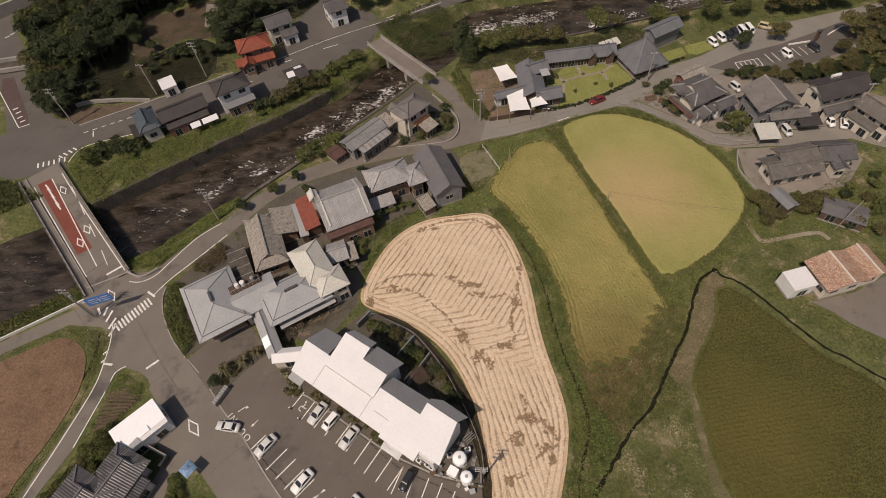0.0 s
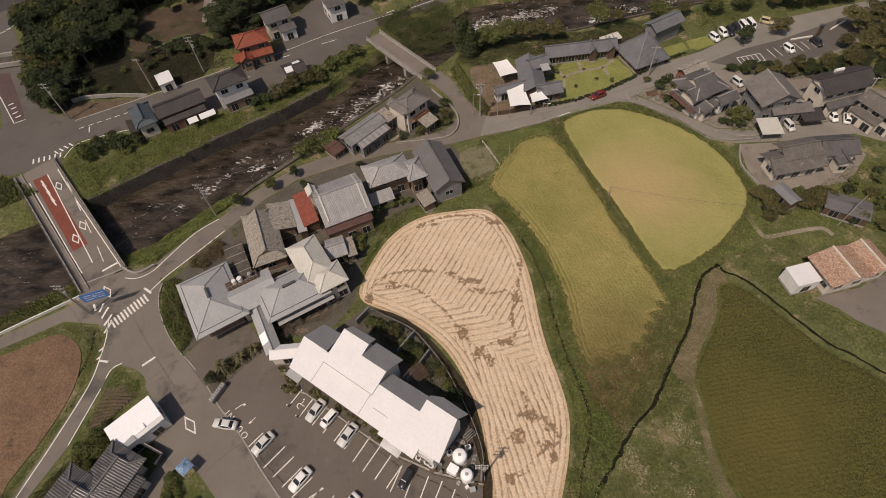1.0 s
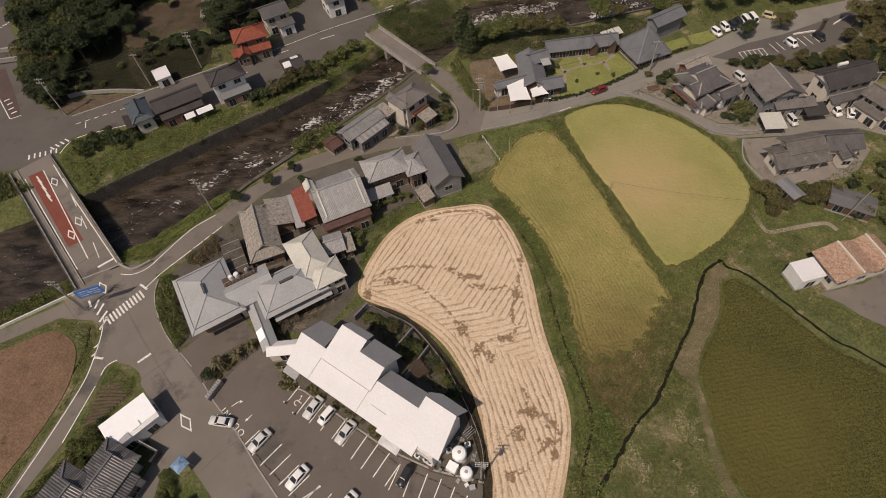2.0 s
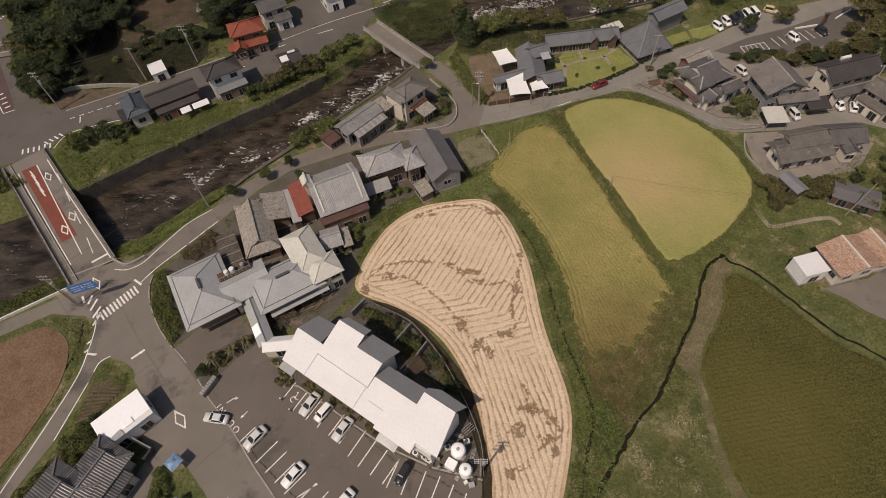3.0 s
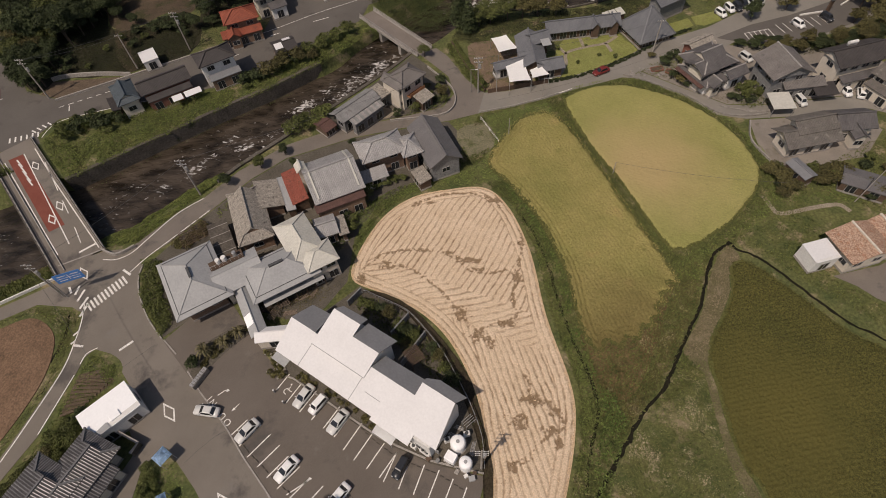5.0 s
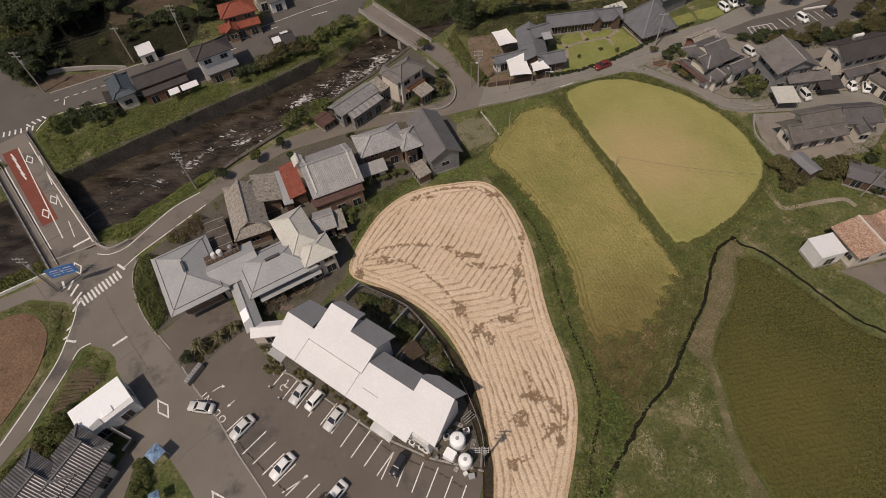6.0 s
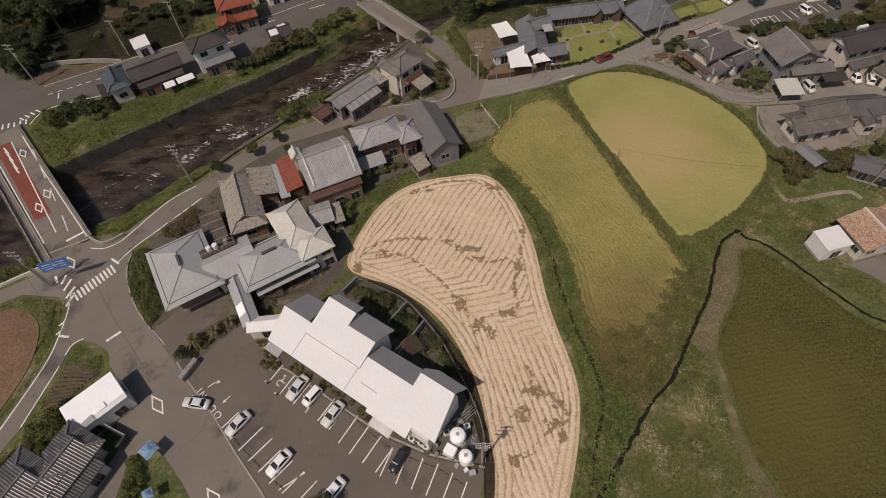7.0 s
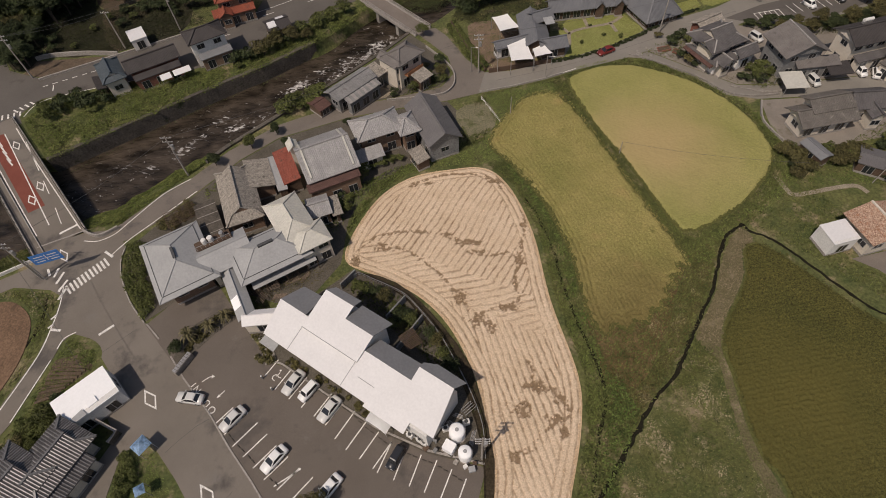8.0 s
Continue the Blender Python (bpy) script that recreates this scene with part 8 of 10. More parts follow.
def tree_kind(h, r, n, leaf, material, seed, trunk=0.2, lobes=9):
    """A tapered trunk with limbs, and a ragged crown; returns its two meshes."""
    g = random.Random(seed)
    cs = [(0, 0, h * 0.68, r * 0.75)]
    for k in range(lobes):
        a, q = g.uniform(0, 6.28), r * g.uniform(0.4, 0.78)
        cs.append((q * math.cos(a), q * math.sin(a), h * g.uniform(0.42, 0.85), r * g.uniform(0.3, 0.52)))
    crown = leaf_mesh("crown", cs, 0.55, n, leaf, material)
    bm = bmesh.new()
    tube(bm, (0, 0, -0.2), (g.uniform(-0.2, 0.2), g.uniform(-0.2, 0.2), h * 0.6), trunk, trunk * 0.5, 8)
    for c in cs[1:6]:
        tube(bm, (0, 0, h * g.uniform(0.25, 0.45)), c[:3], trunk * 0.4, trunk * 0.12, 5)
    return mesh_of("trunk", bm, BARK), crown


BROAD = [tree_kind(7.5, 3.4, 3000, 0.24, LEAF_DARK, 1, lobes=14), tree_kind(6.2, 2.9, 2500, 0.23, LEAF_DARK, 2, lobes=13), tree_kind(9, 3.6, 3400, 0.25, LEAF_DARK, 3, lobes=15), tree_kind(5.4, 2.6, 2200, 0.21, LEAF_GREEN, 4, lobes=12), tree_kind(6.5, 3.0, 2500, 0.23, LEAF_BROWN, 5, lobes=13), tree_kind(7.0, 3.2, 2600, 0.23, LEAF_GREEN, 6, lobes=14)]
SHRUB = [tree_kind(1.7, 1.1, 520, 0.15, m, s, 0.06, 8) for m, s in ((LEAF_GREEN, 11), (LEAF_DARK, 12), (LEAF_BROWN, 13), (LEAF_GREEN, 14))]
CONIFER = []
for seed in (21, 22):
    cs = [(0, 0, 1.2 + k * 0.95, 2.3 * (1 - k / 10.5)) for k in range(10)]
    bm = bmesh.new()
    tube(bm, (0, 0, -0.2), (0, 0, 10.2), 0.2, 0.04, 8)
    CONIFER.append((mesh_of("trunk", bm, BARK), leaf_mesh("crown", cs, 0.5, 1300, 0.3, LEAF_DARK, 0.45)))
counter = 0


def plant(kind, x, y, scale, name, label, category, group="", z=0.0):
    global counter
    counter += 1
    g = random.Random(counter * 7919)
    ob = thing(name, label, category, (x, y, z), g.uniform(0, 360), group)
    ob.scale = (scale * g.uniform(0.9, 1.1), scale * g.uniform(0.9, 1.1), scale * g.uniform(0.88, 1.12))
    part("trunk", kind[0], None, ob)
    part("crown", kind[1], None, ob)
    return ob


DARK_TREE, GREEN_TREE, BROWN_TREE = "dark green broadleaf tree with a ragged crown", "green broadleaf tree with an uneven crown", "tree with thinning brown-green leaves"
# the wood on the far bank
g = random.Random(5)
FOREST = [(-119.6, 140), (-111, 123), (-107, 111.4), (-100.4, 103.4), (-96.6, 103.6), (-96, 109), (-98.4, 116), (-94.6, 120), (-94, 136), (-91, 147), (-76, 153), (-72, 160), (-80, 176), (-126, 186), (-124, 168), (-118, 154)]
spots = []
for tries in range(4000):
    x, y = g.uniform(-150, -72), g.uniform(101, 186)
    near = y < 152 and x > -125
    if len(spots) > 118 or not inside(x, y, FOREST) or any((x - a) ** 2 + (y - b) ** 2 < (9 if near else 26) for a, b in spots):
        continue
    spots.append((x, y))
    k = g.random()
    kind = BROAD[0] if k < 0.34 else BROAD[2] if k < 0.62 else BROAD[1] if k < 0.92 else BROAD[3]
    if x < -101 and y < 142 and k > 0.5:
        kind = BROAD[5] if k > 0.75 else BROAD[4]
    plant(kind, x, y, g.uniform(0.65, 0.9) if y < 116 else g.uniform(0.95, 1.3), "tree", DARK_TREE if kind in BROAD[:3] else GREEN_TREE, "tree", "trees of the wood")
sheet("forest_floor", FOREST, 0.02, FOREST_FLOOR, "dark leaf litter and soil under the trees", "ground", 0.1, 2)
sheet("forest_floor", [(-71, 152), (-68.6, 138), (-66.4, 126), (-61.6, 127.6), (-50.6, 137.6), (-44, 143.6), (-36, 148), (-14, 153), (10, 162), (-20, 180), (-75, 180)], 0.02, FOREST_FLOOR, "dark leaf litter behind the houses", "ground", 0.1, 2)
for x, y, s in ((-91.6, 131.6, 0.85), (-88.6, 130.4, 0.7), (-90, 134.6, 0.8), (-83.4, 128.0, 0.5), (-66.8, 124.6, 0.7), (-64.6, 129.4, 0.85), (-66.6, 134.4, 0.9), (-64.4, 139.6, 1.0), (-61.0, 134.6, 0.9), (-58.6, 140.6, 1.0), (-63.6, 146, 1.1), (-55.6, 134.6, 0.7), (-53.4, 142.6, 0.95), (-47.6, 145.0, 0.9), (-61.4, 151.6, 1.1), (-54, 151, 1.1), (-46, 152.6, 1.0), (-38.6, 149.4, 0.9), (-62.8, 125.6, 0.5),
                (-29.4, 142.8, 0.75), (-24.6, 144.6, 0.8), (-19.6, 147.4, 0.8), (-31.6, 146.6, 0.9), (-24, 151, 1.0), (-14.6, 151, 0.9), (-82.8, 143.8, 0.6), (-79.2, 147.6, 0.8)):
    plant(BROAD[1] if s < 0.75 else BROAD[0], x, y, s, "tree", DARK_TREE, "tree", "trees of the wood")
for x, y, s in ((-77.4, 124.8, 1.6), (-75.2, 126.4, 1.7), (-73.4, 124.4, 1.5), (-71.2, 125.8, 1.6), (-69.2, 122.4, 1.4), (-78.6, 121.4, 1.1), (-80.4, 118.6, 1.2), (-84.6, 121.6, 1.0), (-87, 117.4, 0.9), (-82, 124.6, 1.3), (-70.6, 128.4, 1.5), (-73.0, 128.2, 1.3), (-94.8, 112.6, 1.4), (-93.2, 109.4, 1.2), (-89, 110.6, 0.8)):
    plant(SHRUB[1] if s > 1.1 else SHRUB[0], x, y, s, "shrub", "dense green bush in a hillside garden", "shrub", "hillside shrubs")
for x, y, q in ((-99.4, 103.2, 0.8), (-101.8, 105.8, 0.85), (-104.2, 109.2, 0.85), (-106.4, 112.6, 0.98), (-97.4, 105.0, 0.85)):
    plant(BROAD[5] if q > 0.97 else BROAD[0], x, y, q, "tree", DARK_TREE, "tree", "trees of the wood")
for x, y in ((-1.6, 121.5), (-0.6, 125), (0.8, 118.6)):
    plant(CONIFER[int(y) % 2], x, y, 0.95, "tree", "tall dark conifer with a pointed crown", "tree", "conifers")
for x, y, s in ((3.4, 121.2, 0.8), (6.2, 122.2, 0.9), (10.3, 123.0, 0.85), (14, 123.8, 0.8), (17.6, 124.3, 0.8), (22, 124, 0.7), (32.5, 128.4, 0.9), (48.1, 130.3, 0.85), (61.8, 132.3, 0.9), (69.2, 133.1, 0.8), (38, 129.5, 0.6), (55, 132, 0.6)):
    plant(BROAD[4] if g.random() < 0.6 else BROAD[5], x, y, s, "tree", BROWN_TREE, "tree", "riverside trees")
for x, y, s in ((82.1, 133.4, 1.0), (88, 134.2, 1.1), (78.3, 134, 0.9), (94, 135, 1.0), (92.5, 122.6, 1.0), (97.3, 123.6, 1.1), (97.2, 116.9, 1.0), (91.7, 113.4, 0.9), (103.2, 126, 1.1), (88.5, 116.4, 0.6), (95.8, 109.6, 1.0), (103, 118, 1.1), (104, 109, 1.0), (110, 114, 1.0), (110, 124, 1.1), (87, 110, 0.8)):
    plant(BROAD[4] if g.random() < 0.75 else BROAD[1], x, y, s, "tree", BROWN_TREE, "tree", "trees beside the far car park")
for x, y, s in ((75.5, 122.6, 0.75), (66.5, 119.6, 0.75), (63.5, 108.4, 0.42), (66.4, 107.0, 0.48), (69.5, 107.6, 0.4), (72.4, 106.6, 0.52), (76.6, 107.4, 0.5), (80.6, 108, 0.56), (84.4, 108.8, 0.6), (60.6, 109.4, 0.36), (87.6, 107.2, 0.66), (90.6, 104.6, 0.7), (71, 109.4, 0.36), (78.6, 109.8, 0.42), (68, 109, 0.5), (74.4, 108.4, 0.6), (77.8, 106.8, 0.55), (82.4, 106.6, 0.6), (86, 107.2, 0.7), (88.8, 109.4, 0.75), (82.6, 110.4, 0.55), (65, 109.6, 0.45)):
    plant(BROAD[4] if g.random() < 0.5 else BROAD[1], x, y, s, "tree", BROWN_TREE, "tree", "trees between houses and car park")
for k in range(26):
    x, y = g.uniform(92, 122), g.uniform(96, 132)
    if x > 93 + abs(y - 113) * 0.35:
        plant(BROAD[4] if g.random() < 0.5 else BROAD[5] if g.random() < 0.5 else BROAD[1], x, y, g.uniform(0.85, 1.15), "tree", BROWN_TREE, "tree", "trees beside the far car park")
plant(BROAD[4], -19.6, 14.2, 0.55, "tree", "small bare-looking tree in the car park", "tree")
plant(BROAD[5], -9.4, 110.2, 0.45, "tree", "small green tree at the bridge end", "tree")
plant(BROAD[3], -40.7, 76.6, 0.5, "tree", "small rounded pale green tree beside the lane", "tree")
plant(SHRUB[1], -42.9, 35.2, 1.2, "shrub", "low dark bush beside a stone sign", "shrub", "shrubs")
for x, y, s in ((-36.6, 80.3, 0.4), (-46.6, 72.4, 0.42), (-23.2, 82.2, 0.3), (-33.9, 76.8, 0.35)):
    plant(BROAD[1], x, y, s, "tree", "small dark clipped garden tree", "tree", "garden trees")
# shrubs
SPOTS = [(-34.5, 86.8), (-32.5, 87.6), (-30.8, 88.4), (-33.4, 89.4), (-31.2, 90.8), (-35.8, 86.2), (-29.5, 90.0),
         (-17, 70.6), (-15.6, 71.6), (-14, 72.2), (-12.6, 72.4), (-18.4, 69.3), (-19.6, 67.7), (-20.6, 65.6), (-20.9, 63.2), (-21.2, 61.2), (-21.6, 66.4), (-22.2, 64.0),
         (53.9, 92.2), (57.2, 92.4), (59.4, 92.8), (58.6, 95.0), (56.4, 94.2), (55.2, 91.4), (60.6, 93.4), (57.8, 91.0), (46.8, 96.6), (45.4, 97.8), (44, 99.6), (43.2, 104.0), (45.6, 106.0), (47.2, 104.4), (41, 106.6),
         (57.2, 72.6), (56.6, 69.8), (55.6, 67.6), (66.8, 72.2), (66.0, 70.2), (67.8, 69.4), (69.8, 64.6), (73.4, 65.2), (76.5, 67.8), (74.2, 74.4), (78.4, 74.8), (76, 71.5), (75, 63.6), (78, 70.2), (72.2, 72.2), (62.6, 71.6), (64.4, 71.0), (80, 77), (79, 65), (81, 71),
         (-11.6, 41.2), (-10.6, 40.0), (-10.2, 38.6), (-11.4, 38.8), (-9.4, 39.2), (-14.6, 44.6), (-16.2, 44.8), (-13.2, 43.4), (-17.6, 45.4), (-5.2, 36.0), (-4.2, 34.2), (-6.2, 37.2), (-3.4, 32.2),
         (-45.6, 20.2), (-45.0, 18.8), (-44.8, 17.2), (-44.6, 15.6), (-43.6, 18.0), (-44.4, 19.4), (-43.8, 16.4), (-44.6, 13.6), (-43.2, 12.4),
         (-60.4, 21.5), (-59.2, 23.5), (-58.0, 25.4), (-61.5, 19.5), (-58.5, 21.8), (-57.2, 23.8), (-56.2, 26.4), (-60.4, 24.2), (-62.4, 17.6), (-61, 15.5), (-57.6, 27.8), (-59.6, 26.6),
         (-76, 88.2), (-79.5, 90), (-82, 88), (-84.5, 91.5), (-80.8, 93.2), (-86.5, 89.5), (-47.7, 104.6), (-45.6, 105.8), (-43.4, 106.8), (-50.2, 102.4), (-41.2, 107.6), (-48.8, 100.8), (-39.4, 109.4),
         (-6.6, 94.6), (-7.8, 96.2), (-5.2, 96.4), (-9.2, 93.4), (-6.0, 98.6), (-4.8, 94.2), (-8.6, 98.4), (-10.8, 91.6), (-5.6, 100.6), (-18.8, 93.2), (-14.6, 90.8)]
for x, y in SPOTS:
    small = x > -48 and x < -38 and y < 22
    big = x > -37 and x < -29 and y > 86
    plant(SHRUB[0 if small else 3 if big else g.choice((0, 0, 1, 1, 2, 3))], x, y, g.uniform(0.8, 1.35) * (0.75 if small else 1.5 if big else 1.0), "shrub", "leafy green garden shrub with loose outline", "shrub", "shrubs")


for x, y, s in ((55.4, 71.0, 1.5), (56.0, 68.6, 1.7), (55.6, 66.2, 1.3), (57.4, 67.2, 1.5), (57.0, 70.0, 1.5), (63.6, 68.6, 1.5), (66.8, 70.6, 1.6), (64.5, 70.6, 1.5), (65.9, 69.1, 1.5), (67.5, 68.4, 1.3), (62.7, 68.6, 1.2), (70.2, 67.0, 1.6), (71.1, 65.7, 1.6), (54.5, 71.6, 1.2)):
    plant(SHRUB[2], x, y, s, "shrub", "dense brown-green bush by the farm sheds", "shrub", "shrubs by the sheds")


def hedge(label, poly, n, size, h, material, name="hedge"):
    """One long clipped or wild strip of leaves inside an outline."""
    xs, ys = [p[0] for p in poly], [p[1] for p in poly]
    cs = []
    while len(cs) < n:
        x, y = g.uniform(min(xs), max(xs)), g.uniform(min(ys), max(ys))
        if inside(x, y, poly):
            cs.append((x, y, h * g.uniform(0.1, 0.75), h * g.uniform(0.45, 0.8)))
    me = leaf_mesh(name, cs, 0.5, n * 45, size, material, 0.8)
    return tagged(new(name, me), label, "hedge", "", "stuff")


hedge("dense clipped dark green hedge between kerb and hall", [(-56.9, 54.2), (-56.9, 51.6), (-55.6, 48.2), (-52.6, 43.8), (-49.8, 40.6), (-48.6, 42.6), (-52.6, 49.4), (-54.2, 54.8)], 170, 0.15, 0.9, LEAF_GREEN)
hedge("wild green hedge between the lane and a tiled house", [(-65.4, 15.2), (-65.2, 17.8), (-61.6, 22.6), (-58.8, 26.0), (-55.8, 27.4), (-56.2, 25.0), (-58.8, 23.2), (-61.4, 19.8), (-63.4, 15)], 170, 0.14, 1.0, LEAF_GREEN)
hedge("low reddish dry thicket beside the lane", [(-53.2, 58.6), (-49.4, 63.6), (-47.2, 61.8), (-50.6, 56.0)], 60, 0.17, 0.9, LEAF_BROWN)
hedge("row of small dark bushes under the restaurant eaves", [(-26.6, 33.2), (-13.4, 24.8), (-13.0, 25.5), (-26.2, 34.0)], 42, 0.13, 0.5, LEAF_BROWN)
hedge("small planted bed by the restaurant door", [(-32.4, 37.5), (-31.0, 33.7), (-28.8, 33.0), (-27.8, 34.2), (-30.4, 37.2)], 20, 0.16, 0.65, LEAF_BROWN)
hedge("low straggling plants round the cycads", [(-42.6, 35.2), (-40.6, 39.2), (-37.6, 41.4), (-35.8, 41.8), (-36.4, 40.2), (-39.6, 37.2), (-41.6, 34.6)], 34, 0.15, 0.6, LEAF_BROWN)
bm = bmesh.new()
for k in range(34):
    x, y, r = g.uniform(-32.6, -28.2), g.uniform(33.0, 37.4), g.uniform(0.12, 0.3)
    if inside(x, y, [(-32.6, 37.5), (-31.2, 33.5), (-28.6, 32.8), (-27.6, 34.2), (-30.4, 37.4)]):
        m = Matrix.LocRotScale((x, y, 0.12), Euler((g.uniform(-0.4, 0.4), g.uniform(-0.4, 0.4), g.uniform(0, 6))), (r * 1.4, r, r * 0.8))
        for w in bmesh.ops.create_icosphere(bm, subdivisions=1, radius=1, matrix=m)["verts"]:
            w.co += Vector((g.uniform(-1, 1), g.uniform(-1, 1), g.uniform(-1, 1))) * r * 0.18
tagged(part("garden_stones", bm, STONE, None), "pale garden stones in the planted bed", "stones", "", "stuff")
hedge("low clipped hedge between lawn and street", [(18.0, 99.2), (25.0, 101.0), (32.0, 104.0), (38.6, 108.0), (46.0, 113.4), (52.6, 116.6), (52.4, 117.2), (45.6, 114.0), (38.2, 108.7), (31.6, 104.7), (24.6, 101.7), (17.8, 99.9)], 420, 0.1, 0.4, LEAF_DARK)
for x, y, q in ((24.8, 105.6, 0.5), (29.8, 108.0, 0.45), (33.2, 107.2, 0.55), (21.0, 111.0, 0.6), (20.4, 106.4, 0.6), (27.4, 111.8, 0.4)):
    plant(SHRUB[0], x, y, q, "shrub", "small clipped bush on the lawn", "shrub", "lawn bushes")
hedge("trimmed green hedge beside the lane", [(-2.6, 115.4), (1.4, 104.8), (4.6, 98.4), (2.9, 97.6), (-0.4, 103.4), (-4.0, 113)], 230, 0.17, 0.9, LEAF_GREEN)


def cycad(x, y, s, label="spiky grey-green cycad in a raised planter"):
    """A short rough trunk with arching fronds."""
    ob = thing("cycad", label, "cycad", (x, y, 0), 0, "cycads")
    bm = bmesh.new()
    tube(bm, (0, 0, -0.1), (0.05, 0, 0.9 * s), 0.22 * s, 0.16 * s, 8)
    part("trunk", bm, BARK, ob)
    bm = bmesh.new()
    for k in range(34):
        a, r, lift = k * 2.4 + g.uniform(-0.2, 0.2), s * g.uniform(0.8, 1.35), g.uniform(0.1, 0.9)
        d, sd = Vector((math.cos(a), math.sin(a), 0)), Vector((-math.sin(a), math.cos(a), 0))
        prev = None
        for j in range(5):
            f = j / 4
            p = d * r * f + Vector((0, 0, s * (0.9 + lift * math.sin(f * 2.6) - 0.45 * f * f)))
            w = 0.13 * s * (1 - 0.75 * f) + 0.01
            cur = [bm.verts.new(p + sd * w - Vector((0, 0, 0.04))), bm.verts.new(p), bm.verts.new(p - sd * w - Vector((0, 0, 0.04)))]
            if prev:
                bm.faces.new((prev[0], prev[1], cur[1], cur[0]))
                bm.faces.new((prev[1], prev[2], cur[2], cur[1]))
            prev = cur
    part("fronds", bm, CYCAD, ob)


for x, y, s in ((-41.6, 37.4, 1.35), (-38.9, 38.9, 1.2), (-37.0, 40.6, 1.1)):
    cycad(x, y, s)


def tufts(name, label, poly, density, w, h, material, z=0.0, spread=0.35, reject=None, category="grass"):
    """Blades and sprays strewn over an outline, as one growth."""
    xs, ys = np.array([p[0] for p in poly]), np.array([p[1] for p in poly])
    area = (xs.max() - xs.min()) * (ys.max() - ys.min())
    n = int(area * density)
    px, py = rng.uniform(xs.min(), xs.max(), n), rng.uniform(ys.min(), ys.max(), n)
    keep = in_poly(px, py, poly)
    if reject:
        for q in reject:
            keep &= ~in_poly(px, py, q)
    px, py = px[keep], py[keep]
    n = len(px)
    a, tilt = rng.uniform(0, math.tau, n), rng.uniform(-spread, spread, (n, 2))
    ww, hh = w * rng.uniform(0.5, 1.4, n), h * rng.uniform(0.35, 1.3, n)
    base = np.full(n, z) if np.isscalar(z) else z(px, py)
    dx, dy = np.cos(a) * ww / 2, np.sin(a) * ww / 2
    v = np.stack([np.stack([px - dx, py - dy, base - 0.05], 1), np.stack([px + dx, py + dy, base - 0.05], 1), np.stack([px + tilt[:, 0] * 2 * hh + dx * 0.7, py + tilt[:, 1] * 2 * hh + dy * 0.7, base + hh], 1), np.stack([px + tilt[:, 0] * 2 * hh - dx * 0.7, py + tilt[:, 1] * 2 * hh - dy * 0.7, base + hh * 0.9], 1)], 1).reshape(-1, 3)
    me = bpy.data.meshes.new(name)
    me.from_pydata(v.tolist(), [], [(4 * k, 4 * k + 1, 4 * k + 2, 4 * k + 3) for k in range(n)])
    me.materials.append(material)
    return tagged(new(name, me), label, category, "", "stuff")


def in_poly(px, py, poly):
    hit = np.zeros(len(px), bool)
    j = len(poly) - 1
    for i in range(len(poly)):
        xi, yi, xj, yj = poly[i][0], poly[i][1], poly[j][0], poly[j][1]
        if yi != yj:
            hit ^= ((yi > py) != (yj > py)) & (px < (xj - xi) * (py - yi) / (yj - yi) + xi)
        j = i
    return hit


def bank_z(px, py):
    """Height of the ground beside the river."""
    u, v = px * RU.x + py * RU.y, px * RV.x + py * RV.y
    s, n = np.interp(u, *S_LINE), np.interp(u, *N_LINE)
    ws, wn_ = np.interp(u, *S_SLOPE), np.interp(u, *N_SLOPE)
    zs = np.interp((v - s) / ws, [0, 0.35, 0.75, 1], [0, -0.9, -2.6, WATER_Z - 0.2])
    zn = np.interp((n - v) / wn_, [0, 0.35, 0.75, 1], [0, -0.9, -2.6, WATER_Z - 0.2])
    return np.where(v < s, 0.0, np.where(v > n, 0.0, np.maximum(zs, zn)))


def edge_distance(px, py, outline):
    dist = np.full(len(px), 1e9)
    for a, b in zip(outline, np.roll(outline, -1, 0)):
        d = b - a
        t = np.clip(((px - a[0]) * d[0] + (py - a[1]) * d[1]) / max(d @ d, 1e-9), 0, 1)
        dist = np.minimum(dist, np.hypot(px - a[0] - t * d[0], py - a[1] - t * d[1]))
    return dist


